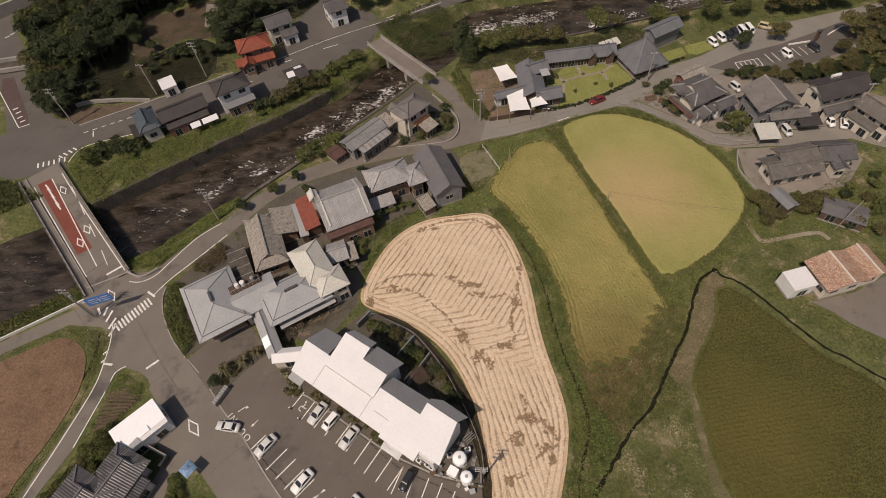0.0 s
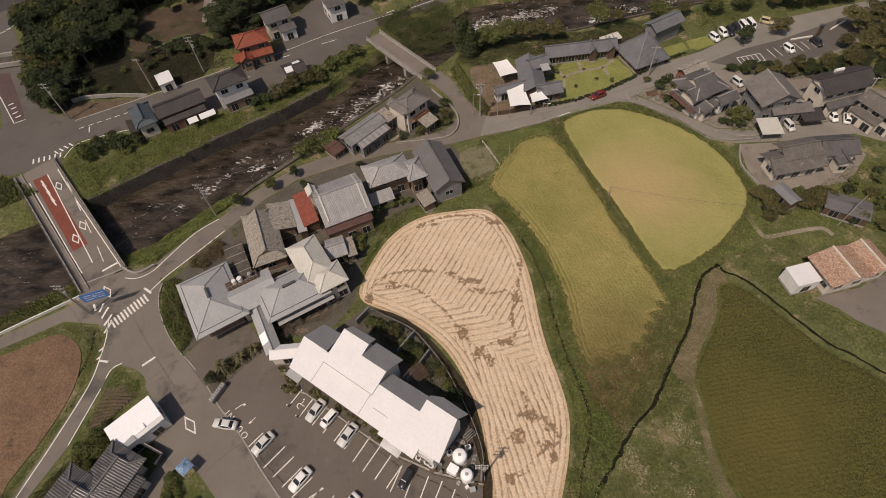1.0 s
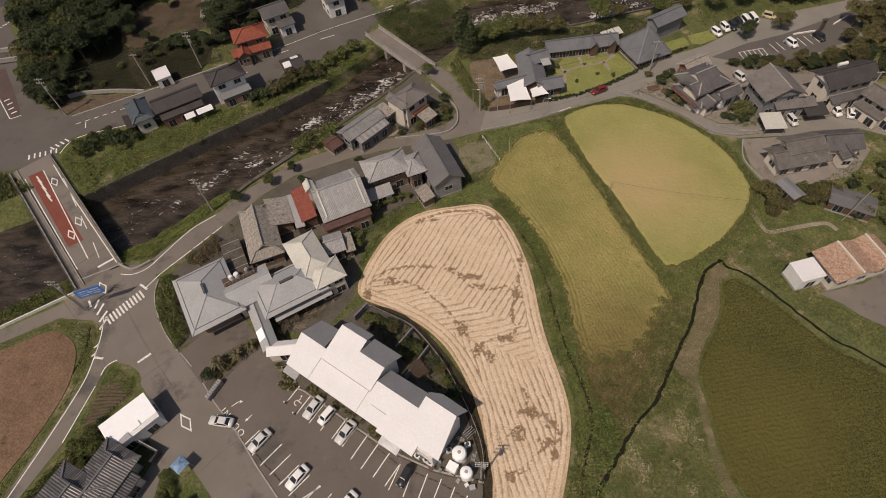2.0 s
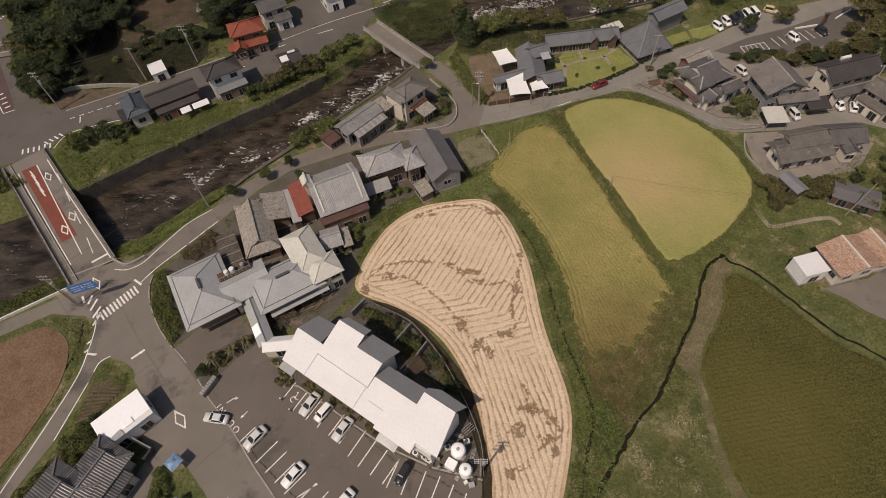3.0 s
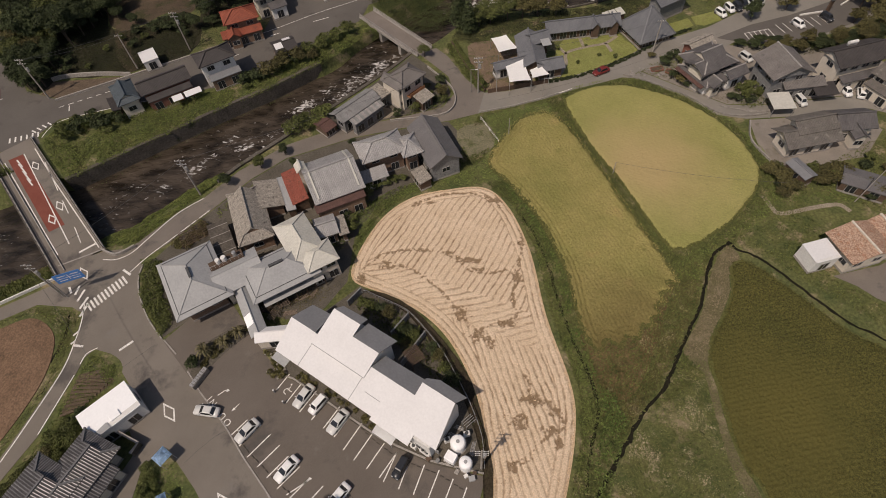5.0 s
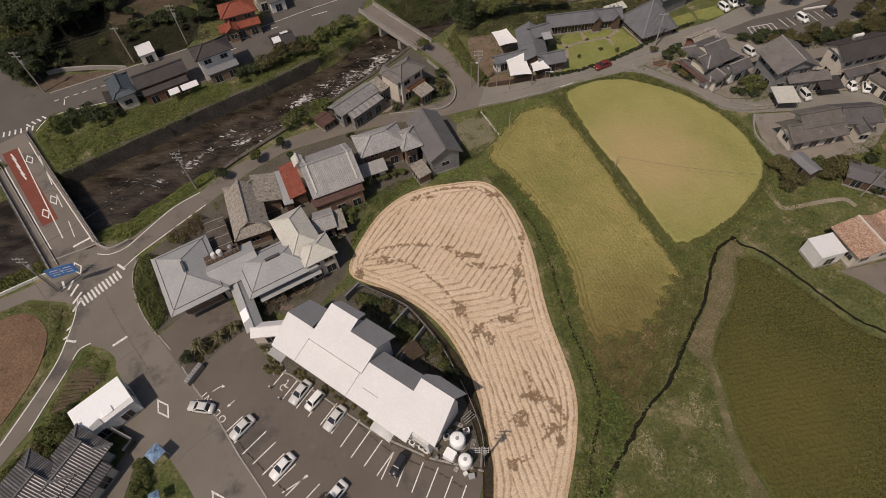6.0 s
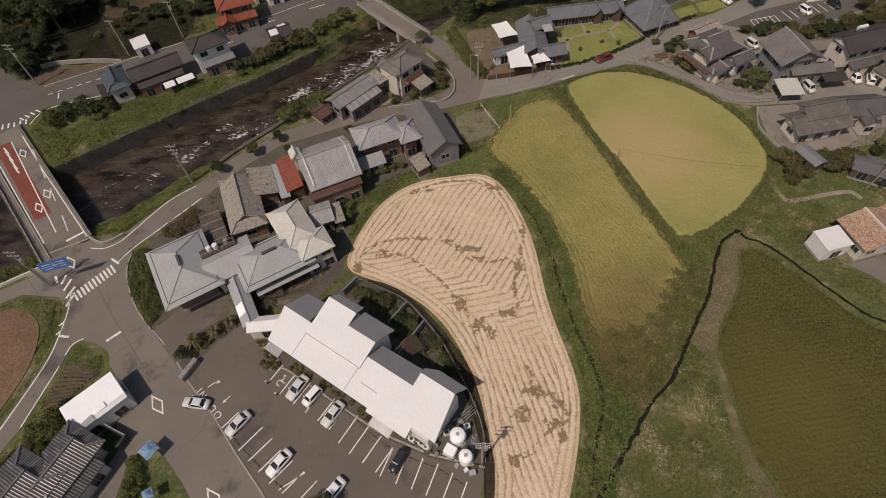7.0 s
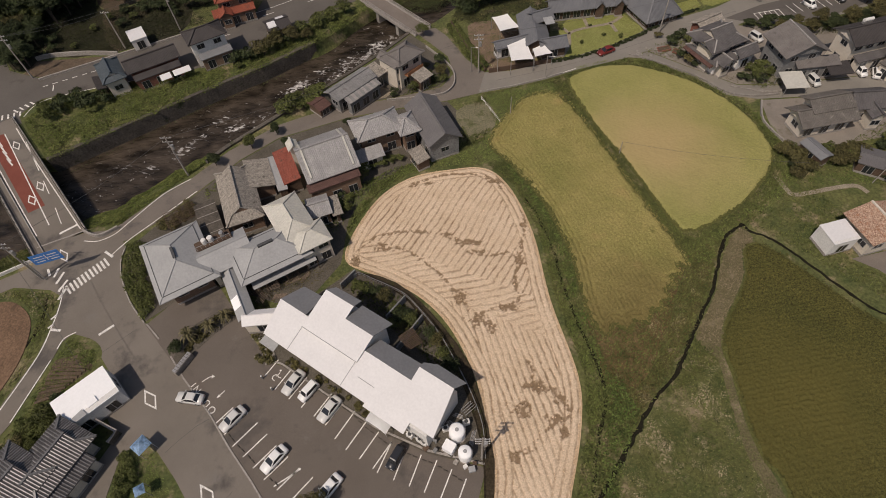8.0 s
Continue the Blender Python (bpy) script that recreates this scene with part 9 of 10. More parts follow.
def leafage(name, label, poly, density, size, height, material, z=0.0, reject=None, clump=0.55, category="weeds", seed=3):
    """A tangle of broad leaves in mounds of uneven height."""
    xs, ys = np.array([p[0] for p in poly]), np.array([p[1] for p in poly])
    n = int((xs.max() - xs.min()) * (ys.max() - ys.min()) * density)
    px, py = rng.uniform(xs.min(), xs.max(), n), rng.uniform(ys.min(), ys.max(), n)
    keep = in_poly(px, py, poly)
    for q in reject or ():
        keep &= ~in_poly(px, py, q)
    px, py = px[keep], py[keep]
    hill = 0.65 * vnoise(px, py, clump, seed) + 0.35 * vnoise(px, py, clump * 2.7, seed + 1)
    edge = np.clip(edge_distance(px, py, np.array(poly)) / 0.8, 0.15, 1)
    keep = rng.random(len(px)) < np.clip(hill * 2.6 - 0.3, 0.12, 1) * (0.35 + 0.65 * edge)
    px, py, hill, edge = px[keep], py[keep], hill[keep], edge[keep]
    n = len(px)
    base = np.full(n, z) if np.isscalar(z) else z(px, py)
    pos = np.stack([px, py, base + height * edge * (hill ** 1.6) * (1.5 - 0.9 * rng.random(n) ** 2)], 1)
    nrm = rng.normal(scale=0.55, size=(n, 3)) + np.array([0, 0, 1.0])
    nrm /= np.linalg.norm(nrm, axis=1)[:, None]
    t1 = np.cross(nrm, rng.normal(size=(n, 3)))
    t1 /= np.linalg.norm(t1, axis=1)[:, None]
    t2 = np.cross(nrm, t1)
    s = size * (0.5 + rng.random(n))[:, None]
    v = np.stack([pos - t1 * s, pos - t2 * s * 0.5 + nrm * s * 0.2, pos + t1 * s, pos + t2 * s * 0.5 + nrm * s * 0.2], 1).reshape(-1, 3)
    me = bpy.data.meshes.new(name)
    me.from_pydata(v.tolist(), [], [(4 * k, 4 * k + 1, 4 * k + 2, 4 * k + 3) for k in range(n)])
    me.materials.append(material)
    return tagged(new(name, me), label, category, "", "stuff")


SM = [(p.x, p.y) for p in spline(STUBBLE, 5, True)]
SA = [(p.x, p.y) for p in spline(FIELD_A, 4, True)]
SB = [(p.x, p.y) for p in spline(FIELD_B, 5, True)]
SC = [(p.x, p.y) for p in spline(FIELD_C, 4, True)]
FIELDS = [SM, SA, SB, SC]


def corridor_of(pts, w):
    line = spline(pts, 4)
    left, right = [], []
    for k, p in enumerate(line):
        d = (line[min(k + 1, len(line) - 1)] - line[max(k - 1, 0)]).xy.normalized()
        left.append((p.x - d.y * w, p.y + d.x * w))
        right.append((p.x + d.y * w, p.y - d.x * w))
    return left + right[::-1]


# the last line is a bank's shadow, drawn as a dark ribbon
DITCH_AND_SHADE_LINES = [[(43.9, 56.3), (40.3, 53.6), (37.9, 48.9), (35.7, 43.8), (33.0, 39.9), (30.2, 35.3), (27.4, 31.0), (24.1, 27.7), (20.5, 23.0), (17.5, 19.0), (14.4, 14.6), (9, 7)], [(43.9, 56.3), (44.6, 54.9), (47.7, 52.9), (51.5, 48.1), (54.5, 44.1), (57.4, 40.7), (61.6, 37.5), (66.6, 31.6), (70, 16)], [(-67.0, 44.6), (-66.0, 41), (-66.4, 36)], [(9.4, 62.6), (11.3, 58.5), (13.0, 52.0), (13.7, 46.5), (15.0, 39.8), (16.5, 34.5), (17.4, 30.5), (17.2, 26.5), (15.4, 21.4), (13, 12)]]
DITCH_A = corridor_of(DITCH_AND_SHADE_LINES[0], 0.3)
REJECT = FIELDS + [DITCH_A, corridor_of(DITCH_AND_SHADE_LINES[1], 0.2), STRIP]
CORNER = [(2.8, 70.9), (6.2, 71.4), (3.9, 76.5), (8.4, 85.2), (12, 89.4), (17.6, 89.6), (18.4, 91.4), (16.6, 93.6), (9, 91.4), (3.2, 89.8), (5.6, 83), (2.6, 76.6), (-3.6, 73), (-11, 71), (-15.6, 67.2), (-11, 68.8), (-4, 70.8)]
tufts("weeds", "tall green weeds on the banks between the fields", [(-20.6, 57), (-17, 66), (-11.5, 71.2), (-4, 73), (2.6, 90), (9, 91.6), (16.4, 93.8), (23, 96.6), (33, 99.8), (38, 99), (46, 92.6), (53, 84.2), (56, 74), (53.6, 66), (46, 57), (42, 53.5), (37.6, 43), (34.4, 33), (22, 26), (17.5, 18), (15, 6), (9, 6), (12, 16), (14.5, 24), (15, 31.4), (12.4, 43), (11, 55.6), (7.8, 65.6), (3.4, 70.8), (-4, 70.8), (-11, 69), (-16.4, 64), (-20.2, 56)], 44, 0.14, 0.34, GRASS_BLADE, 0.0, 0.5, REJECT + [CORNER, WORN_PLOT])
BANK_IN = [(4.5, 70.4), (8.2, 65.6), (11.0, 56), (12.6, 43), (15.1, 31.4), (14.6, 24), (12.3, 16), (9, 6), (12.6, 6), (15.2, 20), (17.0, 26.5), (17.2, 30.5), (16.3, 34.5), (14.8, 39.8), (13.5, 46.5), (12.8, 52), (11.1, 58.5), (9.2, 62.6), (5.6, 70)]
BANK_OUT = [(5.6, 70.8), (9.6, 62.8), (11.5, 58.5), (13.2, 52), (13.9, 46.5), (15.2, 39.8), (16.7, 34.5), (17.6, 30.5), (17.4, 26.5), (15.6, 21), (14, 6), (16, 6), (18, 18), (21.6, 26), (20.4, 29.8), (18.4, 31.6), (17.4, 37), (16.4, 43.6), (15.6, 51.6), (11.9, 63), (7, 71.4)]
leafage("weeds", "short bright grass along the stubble field", BANK_IN, 170, 0.075, 0.18, BRIGHT_GRASS, 0.0, [DITCH_A], 0.8)
leafage("weeds", "dense dark green weeds on the stubble field's bank", BANK_IN, 4, 0.11, 0.25, WEED_LEAF, 0.0, None)
leafage("weeds", "rank growth arching over the bank's painted shadow line", corridor_of(DITCH_AND_SHADE_LINES[3], 0.5), 20, 0.15, 0.55, BANK_FRESH, 0.0, None, 0.35, seed=29)
leafage("weeds", "tall tangled dark green weeds beside the rice", BANK_OUT, 46, 0.16, 0.85, BANK_FRESH, 0.0, None, 0.5)
BALK = corridor_of([(17.0, 93.4), (18.6, 90.6), (20.8, 85.1), (24.2, 75.7), (27.8, 65.9), (32.2, 56.0), (33.8, 52.0), (33.6, 48.6)], 0.72)
leafage("weeds", "overgrown balk of dark weeds between two rice fields", BALK, 26, 0.15, 0.75, BANK_LEAF, 0.0, None, 0.35)
leafage("weeds", "paler grass and weeds along the balk", BALK, 22, 0.12, 0.4, WEED_LEAF, 0.0, None, 0.5, seed=23)
leafage("weeds", "rank green weeds along the rice field's rim", [(22.6, 96.4), (29, 98.8), (37, 97.8), (46, 92.2), (52.4, 84), (55, 74), (53.2, 67.6), (47, 61), (40.6, 56.2), (34.9, 53.9), (33.8, 50.4), (36.6, 44.6), (38.6, 51.6), (44, 56.6), (49, 59), (56.4, 66), (57.4, 74), (54.4, 84), (47.2, 93), (38.2, 99.4), (29, 100.2), (22, 97.6)], 52, 0.1, 0.26, BRIGHT_GRASS, 0.0, REJECT, 0.5)
leafage("weeds", "rank weeds in the corner between barn, lane and rice", CORNER, 90, 0.085, 0.3, BRIGHT_GRASS, 0.0, [SA, SM, WORN_PLOT], 0.5)
TRIANGLE = [(31.2, 36), (28, 31), (24.6, 27.6), (21, 23), (18, 19), (15, 14.4), (9.6, 6), (38, 6), (35.8, 16.4), (34.4, 22), (34.2, 30), (34.2, 34)]
tufts("weeds", "rough green and straw grass beside the ditch", TRIANGLE, 20, 0.1, 0.16, SHORT_GRASS, 0.0, 0.7, REJECT)
leafage("weeds", "matted green and straw grass by the ditch", TRIANGLE, 50, 0.09, 0.14, SHORT_GRASS, 0.0, REJECT, 0.5)
leafage("weeds", "low dark weeds in the rough grass by the ditch", TRIANGLE, 6, 0.13, 0.3, BANK_LEAF, 0.0, REJECT, 0.35)
tufts("weeds", "thin green grass on the strip beside the rice", [p for p in STRIP if p[1] < 38], 40, 0.1, 0.12, GRASS_BLADE, 0.03, 0.8, None)
tufts("weeds", "dry pale grass on the strip beside the green rice", [p for p in STRIP if p[1] > 34], 50, 0.1, 0.14, PALE_BLADE, 0.03, 0.8, None)
OLIVE_PLOT = [(33.2, 49.4), (34.4, 51), (40.2, 53.8), (37.6, 49), (35.4, 44), (29.9, 35.6), (23.8, 28), (20.2, 23.4), (17.8, 26.6), (18.6, 29), (21, 28.8), (24, 31.4), (26.6, 35.6), (28.6, 39.4), (30, 42), (32.6, 46.6)]
leafage("weeds", "low olive weeds between rice and ditch", OLIVE_PLOT, 40, 0.1, 0.25, OLIVE_BLADE, 0.0, [SA, DITCH_A], 0.4)
sheet("trodden_plot", REGROWTH, 0.03, BROWN_REGROWTH, "flattened brown rice stalks with dark weeds", "plot", 0.2, 3)
leafage("weeds", "flattened brown and olive regrowth after the rice", REGROWTH, 45, 0.08, 0.1, BROWN_REGROWTH, 0.03, [SA], 0.5)
leafage("weeds", "dark green weeds along the jagged rice edge", [(26.4, 39.8), (28.2, 38.4), (30.6, 41.6), (33.2, 46.6), (34.6, 50.4), (33.4, 50), (30.8, 44.6), (29, 41.6)], 60, 0.1, 0.3, OLIVE_BLADE, 0.03, [SA], 0.6)
tufts("weeds", "dull olive regrowth between rice and ditch", OLIVE_PLOT, 45, 0.11, 0.2, OLIVE_BLADE, 0.0, 0.8, [SA, DITCH_A])
tufts("weeds", "green grass round the orange-roofed house", [(44, 56.6), (50, 52), (56.5, 45), (63, 39.4), (70, 32), (84, 34), (84, 62), (68, 58), (60, 58.4), (58, 66), (66, 67), (70, 62), (84, 64), (84, 80), (76, 79), (66, 73), (58, 70), (54, 72), (52, 64)], 24, 0.14, 0.22, GRASS_BLADE, 0.0, 0.5, REJECT + [[(57.4, 49.6), (60.6, 46.8), (62.6, 44.6), (67, 41.6), (74, 37.6), (95, 39.6), (95, 58.4), (72, 54.4), (66, 51.4)]])
S_BANK = [(-66.4, 58.2), (-60, 59.0), (-55.2, 65.8), (-50.6, 70.6), (-46.6, 77.0), (-50.4, 79.4), (-54.0, 76.4), (-58.6, 71.6), (-63.6, 67.4), (-70, 61.6)]
leafage("weeds", "tangled green weeds on the river bank below the lane", S_BANK, 90, 0.15, 0.9, WEED_LEAF, bank_z, None, 0.4)
N_BANK = [(-90.2, 86.4), (-87.6, 92.2), (-76, 95.6), (-58, 100.4), (-48, 104.6), (-32, 119), (-25, 124.6), (-21, 121), (-29, 114), (-36, 107.6), (-43.6, 102.0), (-52, 96.4), (-63, 88.5), (-80.4, 75.6), (-85, 79.6)]
leafage("weeds", "tangled green creepers and weeds below the far road", N_BANK, 48, 0.15, 0.95, WEED_LEAF, 0.0, None, 0.3)
leafage("weeds", "creepers hanging over the river wall", corridor_of([(-80.4, 75.2), (-63, 88.2), (-52, 96.2), (-43.8, 101.6), (-34, 109.6), (-28, 116)], 1.0), 34, 0.15, 0.5, WEED_LEAF, 0.0, None, 0.3)
leafage("weeds", "weeds growing at the foot of the river wall", corridor_of([(-78, 74.6), (-63, 86.9), (-52, 94.9), (-43.8, 100.3), (-34, 108.3), (-29, 115.6)], 0.6), 14, 0.12, 0.6, DEEP_LEAF, WATER_Z - 0.1, None, 0.16, seed=17)
tufts("weeds", "grass on the bank beside the bridge and river lane", [(-110, 27.6), (-85, 43.8), (-72.6, 52), (-77, 57.4), (-90, 49), (-115, 33)], 44, 0.15, 0.36, GRASS_BLADE, bank_z, 0.5)
VERGE = [(-112, 23.4), (-83.6, 40.6), (-73.4, 46.3), (-66.9, 45.6), (-64.9, 44.4), (-64.4, 39), (-64.6, 34), (-67, 25), (-69.4, 17), (-72, 6), (-78, 6), (-70.4, 19.2), (-67.6, 26), (-65.8, 33.4), (-66.8, 40), (-69.8, 43.4), (-73.5, 44.8), (-82.9, 40)]
leafage("weeds", "short green verge round the ploughed field", VERGE, 56, 0.1, 0.3, SHORT_GRASS, 0.0, None, 0.5)
leafage("weeds", "rank weeds along the ploughed field", VERGE, 16, 0.14, 0.5, WEED_LEAF, 0.0, None, 0.35, seed=41)
leafage("weeds", "rank dark weeds on the bank west of the bridge", [(-128, 57), (-99.6, 72.8), (-91.8, 77.6), (-96, 80.4), (-101, 82), (-106, 83), (-126, 75), (-140, 66)], 40, 0.15, 0.8, DEEP_LEAF, 0.0, None, 0.3)
tufts("weeds", "grass and weeds on the far bank west of the bridge", [(-130, 55), (-99.6, 72.6), (-91.6, 77.4), (-100.5, 82), (-106, 83), (-150, 63), (-150, 50)], 12, 0.34, 0.5, GRASS_BLADE, 0.0, 0.5)
for k in range(9):
    a = Vector((-61.2, 27.6)).lerp(Vector((-60.8, 33.6)), k / 8.5)
    b = Vector((-58.4, 28.8)).lerp(Vector((-55.2, 33.2)), k / 8.5)
    if k in (1, 3, 4, 7, 8):
        leafage("crop_row", "green vegetable plants along a ridged bed", corridor_of([a, a.lerp(b, 0.5), b], 0.2), 60, 0.1, 0.3, BANK_LEAF, 0.25, None, 0.8, "vegetables", 90 + k)
leafage("weeds", "weeds in the corner plots by the white shed", [(-60.6, 37.6), (-58.4, 37.2), (-55.2, 35.4), (-54.6, 33), (-57.4, 27.6), (-62.6, 19), (-64, 10), (-66, 10), (-63, 24), (-61, 34.2)], 70, 0.11, 0.35, WEED_LEAF, 0.0, None, 0.6)
tufts("weeds", "weeds and shrubs along the upstream bank", [(-22, 132), (-14, 142), (-4, 149), (16, 154), (30, 156), (60, 160), (60, 163), (20, 158), (-8, 147), (-20, 138)], 12, 0.4, 0.8, LEAF_GREEN, 0.0, 0.6)
CLEARING = [(-95, 107.6), (-78.6, 108.6), (-66, 114.8), (-65.4, 124), (-70, 131.8), (-76.4, 131.6), (-81.4, 127.2), (-86.4, 125.2), (-91, 128), (-94, 135), (-95.6, 119)]
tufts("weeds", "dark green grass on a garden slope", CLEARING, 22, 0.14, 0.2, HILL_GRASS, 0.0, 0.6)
sheet("garden_slope", CLEARING, 0.015, FOREST_FLOOR, "very dark soil of a hillside garden", "ground", 0.1, 2)
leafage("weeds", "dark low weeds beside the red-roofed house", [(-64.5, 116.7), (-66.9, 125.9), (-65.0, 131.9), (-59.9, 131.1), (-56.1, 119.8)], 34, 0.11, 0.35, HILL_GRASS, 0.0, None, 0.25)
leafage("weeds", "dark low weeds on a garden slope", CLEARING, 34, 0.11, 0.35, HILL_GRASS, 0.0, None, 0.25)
leafage("undergrowth", "dry brown weeds in a clearing of the wood", BROWN_PLOT, 7, 0.12, 0.4, DARK_EARTH, 0.04, None, 0.2, "undergrowth")
leafage("undergrowth", "dark undergrowth along the edge of the wood", [(-124, 139), (-114, 120.4), (-109.6, 109), (-100, 101.8), (-95.4, 103.4), (-95, 109), (-95, 120), (-94, 136), (-91, 147), (-76, 152), (-71, 150), (-69, 137), (-66, 125), (-60, 126), (-46, 140), (-40, 150), (-80, 160), (-112, 156)], 9, 0.2, 1.1, LEAF_DARK, 0.0, [BROWN_PLOT, CLEARING], 0.25, "undergrowth")
leafage("weeds", "low weeds among the racks behind the inn", [(-35.4, 45.6), (-31.0, 42.6), (-27.4, 44.6), (-23.0, 47.6), (-22.4, 49.4), (-26.4, 48.6)], 12, 0.13, 0.4, OLIVE_BLADE, 0.03, None, 0.5)
leafage("weeds", "mixed garden plants in front of a tiled house", [(54.6, 94.4), (58.6, 96.9), (60.2, 94.6), (62.2, 91.8), (61.2, 89.8), (57.7, 88.9), (54.0, 90.8)], 26, 0.14, 0.5, BANK_LEAF, 0.03, None, 0.5)
leafage("weeds", "thin dry grass over a front yard", [(48.6, 93.2), (54.6, 95.0), (54.0, 90.8), (52.0, 90.4)], 16, 0.09, 0.14, OLIVE_BLADE, 0.03, None, 0.5)
leafage("weeds", "green garden strip between the shed and street", [(43.0, 103.0), (47.6, 104.4), (46.6, 108.4), (42.4, 107.2)], 40, 0.11, 0.3, WEED_LEAF, 0.03, None, 0.5)
leafage("weeds", "dense garden growth beside the riverside house", [(-9.4, 93.4), (-4.6, 98.6), (-3.8, 95.6), (-6.6, 91.8), (-13.0, 90.4), (-12.2, 91.6)], 46, 0.13, 0.7, BANK_LEAF, 0.03, None, 0.5)
leafage("weeds", "lush dark grass above the footpath", [(54.3, 64.2), (59.2, 66.4), (64.3, 67.4), (68.9, 67.0), (70.3, 65.0), (66.4, 63.9), (60.6, 64.0)], 60, 0.1, 0.25, BANK_FRESH, 0.0, None, 0.6)
leafage("weeds", "wild growth round the old houses", [(-22.6, 69), (-20, 60), (-20.4, 51), (-18.6, 50), (-19, 56), (-15.4, 64.4), (-10.2, 69.4), (-4, 71.4), (-2.4, 74), (-11.6, 71.4), (-18, 68)], 90, 0.08, 0.2, BRIGHT_GRASS, 0.0, None, 0.6)
leafage("weeds", "overgrown garden between the hall and old houses", [(-34, 58.6), (-30, 63), (-28.6, 64), (-22, 64.6), (-20.8, 60), (-21.6, 57), (-24, 55.6), (-28, 58.4)], 22, 0.17, 0.8, BANK_LEAF, 0.03, None, 0.5)
leafage("weeds", "scattered weeds in the old house's yard", [(-47.4, 66.2), (-43.4, 70.6), (-40.6, 73.8), (-38.6, 72.6), (-44.6, 66.4), (-46.4, 64)], 16, 0.15, 0.6, WEED_LEAF, 0.03, None, 0.5)
leafage("weeds", "straggling garden plants behind the tiled houses", [(-22, 64.6), (-20, 66.6), (-12, 71.4), (-8, 71.6), (-7.8, 69.6), (-14, 68), (-20, 62.6)], 26, 0.17, 0.9, BANK_LEAF, 0.03, None, 0.5)
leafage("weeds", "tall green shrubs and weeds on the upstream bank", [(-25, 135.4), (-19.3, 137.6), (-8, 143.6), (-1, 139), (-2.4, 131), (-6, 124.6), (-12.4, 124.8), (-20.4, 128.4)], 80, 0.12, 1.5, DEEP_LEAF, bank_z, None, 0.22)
leafage("weeds", "brown-green growth with painted shade behind the school", [(-3.6, 116), (-1, 122.6), (4, 125.6), (18, 126.6), (30, 127), (44, 131), (56, 134.4), (52, 128), (44, 122.6), (36, 119.4), (30, 117.8), (16, 117.4), (8, 116.4), (2, 114)], 50, 0.12, 0.8, SHADE_LEAF, 0.0, None, 0.3)
leafage("weeds", "grass and low weeds at the far car park's edge", [(58, 122.4), (68, 127), (74, 130), (90, 133.6), (104, 137), (104, 140), (78, 140), (58, 135)], 18, 0.17, 0.6, BANK_LEAF, 0.0, None, 0.3)
leafage("weeds", "dark low shrubs along the car park bank", [(59, 110), (64, 107.4), (74, 105.6), (84, 106.8), (92, 104), (94, 108), (84, 110.8), (72, 109.6), (62, 111)], 30, 0.15, 1.0, DEEP_LEAF, 0.0, None, 0.3)
tufts("weeds", "thin grass on bare ground beside canopies", [(0.8, 113), (3.4, 99.8), (5.4, 98.2), (13, 100), (12, 110), (8, 114)], 16, 0.12, 0.12, SHORT_GRASS, 0.03, 0.8)
for x, y, s, k in ((-44.2, 105.6, 2.0, 2), (-41.6, 107.4, 2.2, 2), (-46.8, 104.0, 1.8, 1), (-38.6, 110.2, 2.0, 2), (-49.4, 103.6, 1.6, 1), (-36.4, 113.0, 1.7, 0), (-33.4, 115.6, 1.9, 0), (-30.6, 117.6, 1.8, 0), (-28.0, 120.6, 1.8, 3), (-79.6, 91.2, 2.0, 1), (-77.0, 89.6, 1.8, 1), (-82.6, 89.6, 1.9, 1), (-74.6, 91.6, 1.6, 1), (-84.6, 86.6, 1.6, 0), (-35.2, 110.6, 1.5, 2)):
    plant(SHRUB[k], x, y, s, "shrub", "large dense bush on the overgrown river bank", "shrub", "bank shrubs")
leafage("weeds", "garden grass under the tarp shelters", [(-43.6, 22.6), (-45.4, 21.0), (-45.6, 8), (-32, 8), (-39.2, 16.8)], 110, 0.08, 0.18, BRIGHT_GRASS, 0.0, None, 0.6)
leafage("weeds", "lush green growth along the lane hedge", [(-4.4, 113.4), (-2.2, 115.8), (2.2, 105.2), (5.4, 98.9), (2.7, 97.3), (-1.0, 103.4)], 45, 0.14, 0.9, WEED_LEAF, 0.0, None, 0.5)
tufts("weeds", "weeds in the restaurant's back garden", [(-19.6, 45.8), (-17.8, 47.2), (-12.6, 44.8), (-7.8, 40.4), (-4.6, 36), (-2.4, 31.4), (-4.4, 31), (-9, 36), (-14, 40), (-17, 43)], 16, 0.26, 0.4, LEAF_GREEN, 0.0, 0.5)


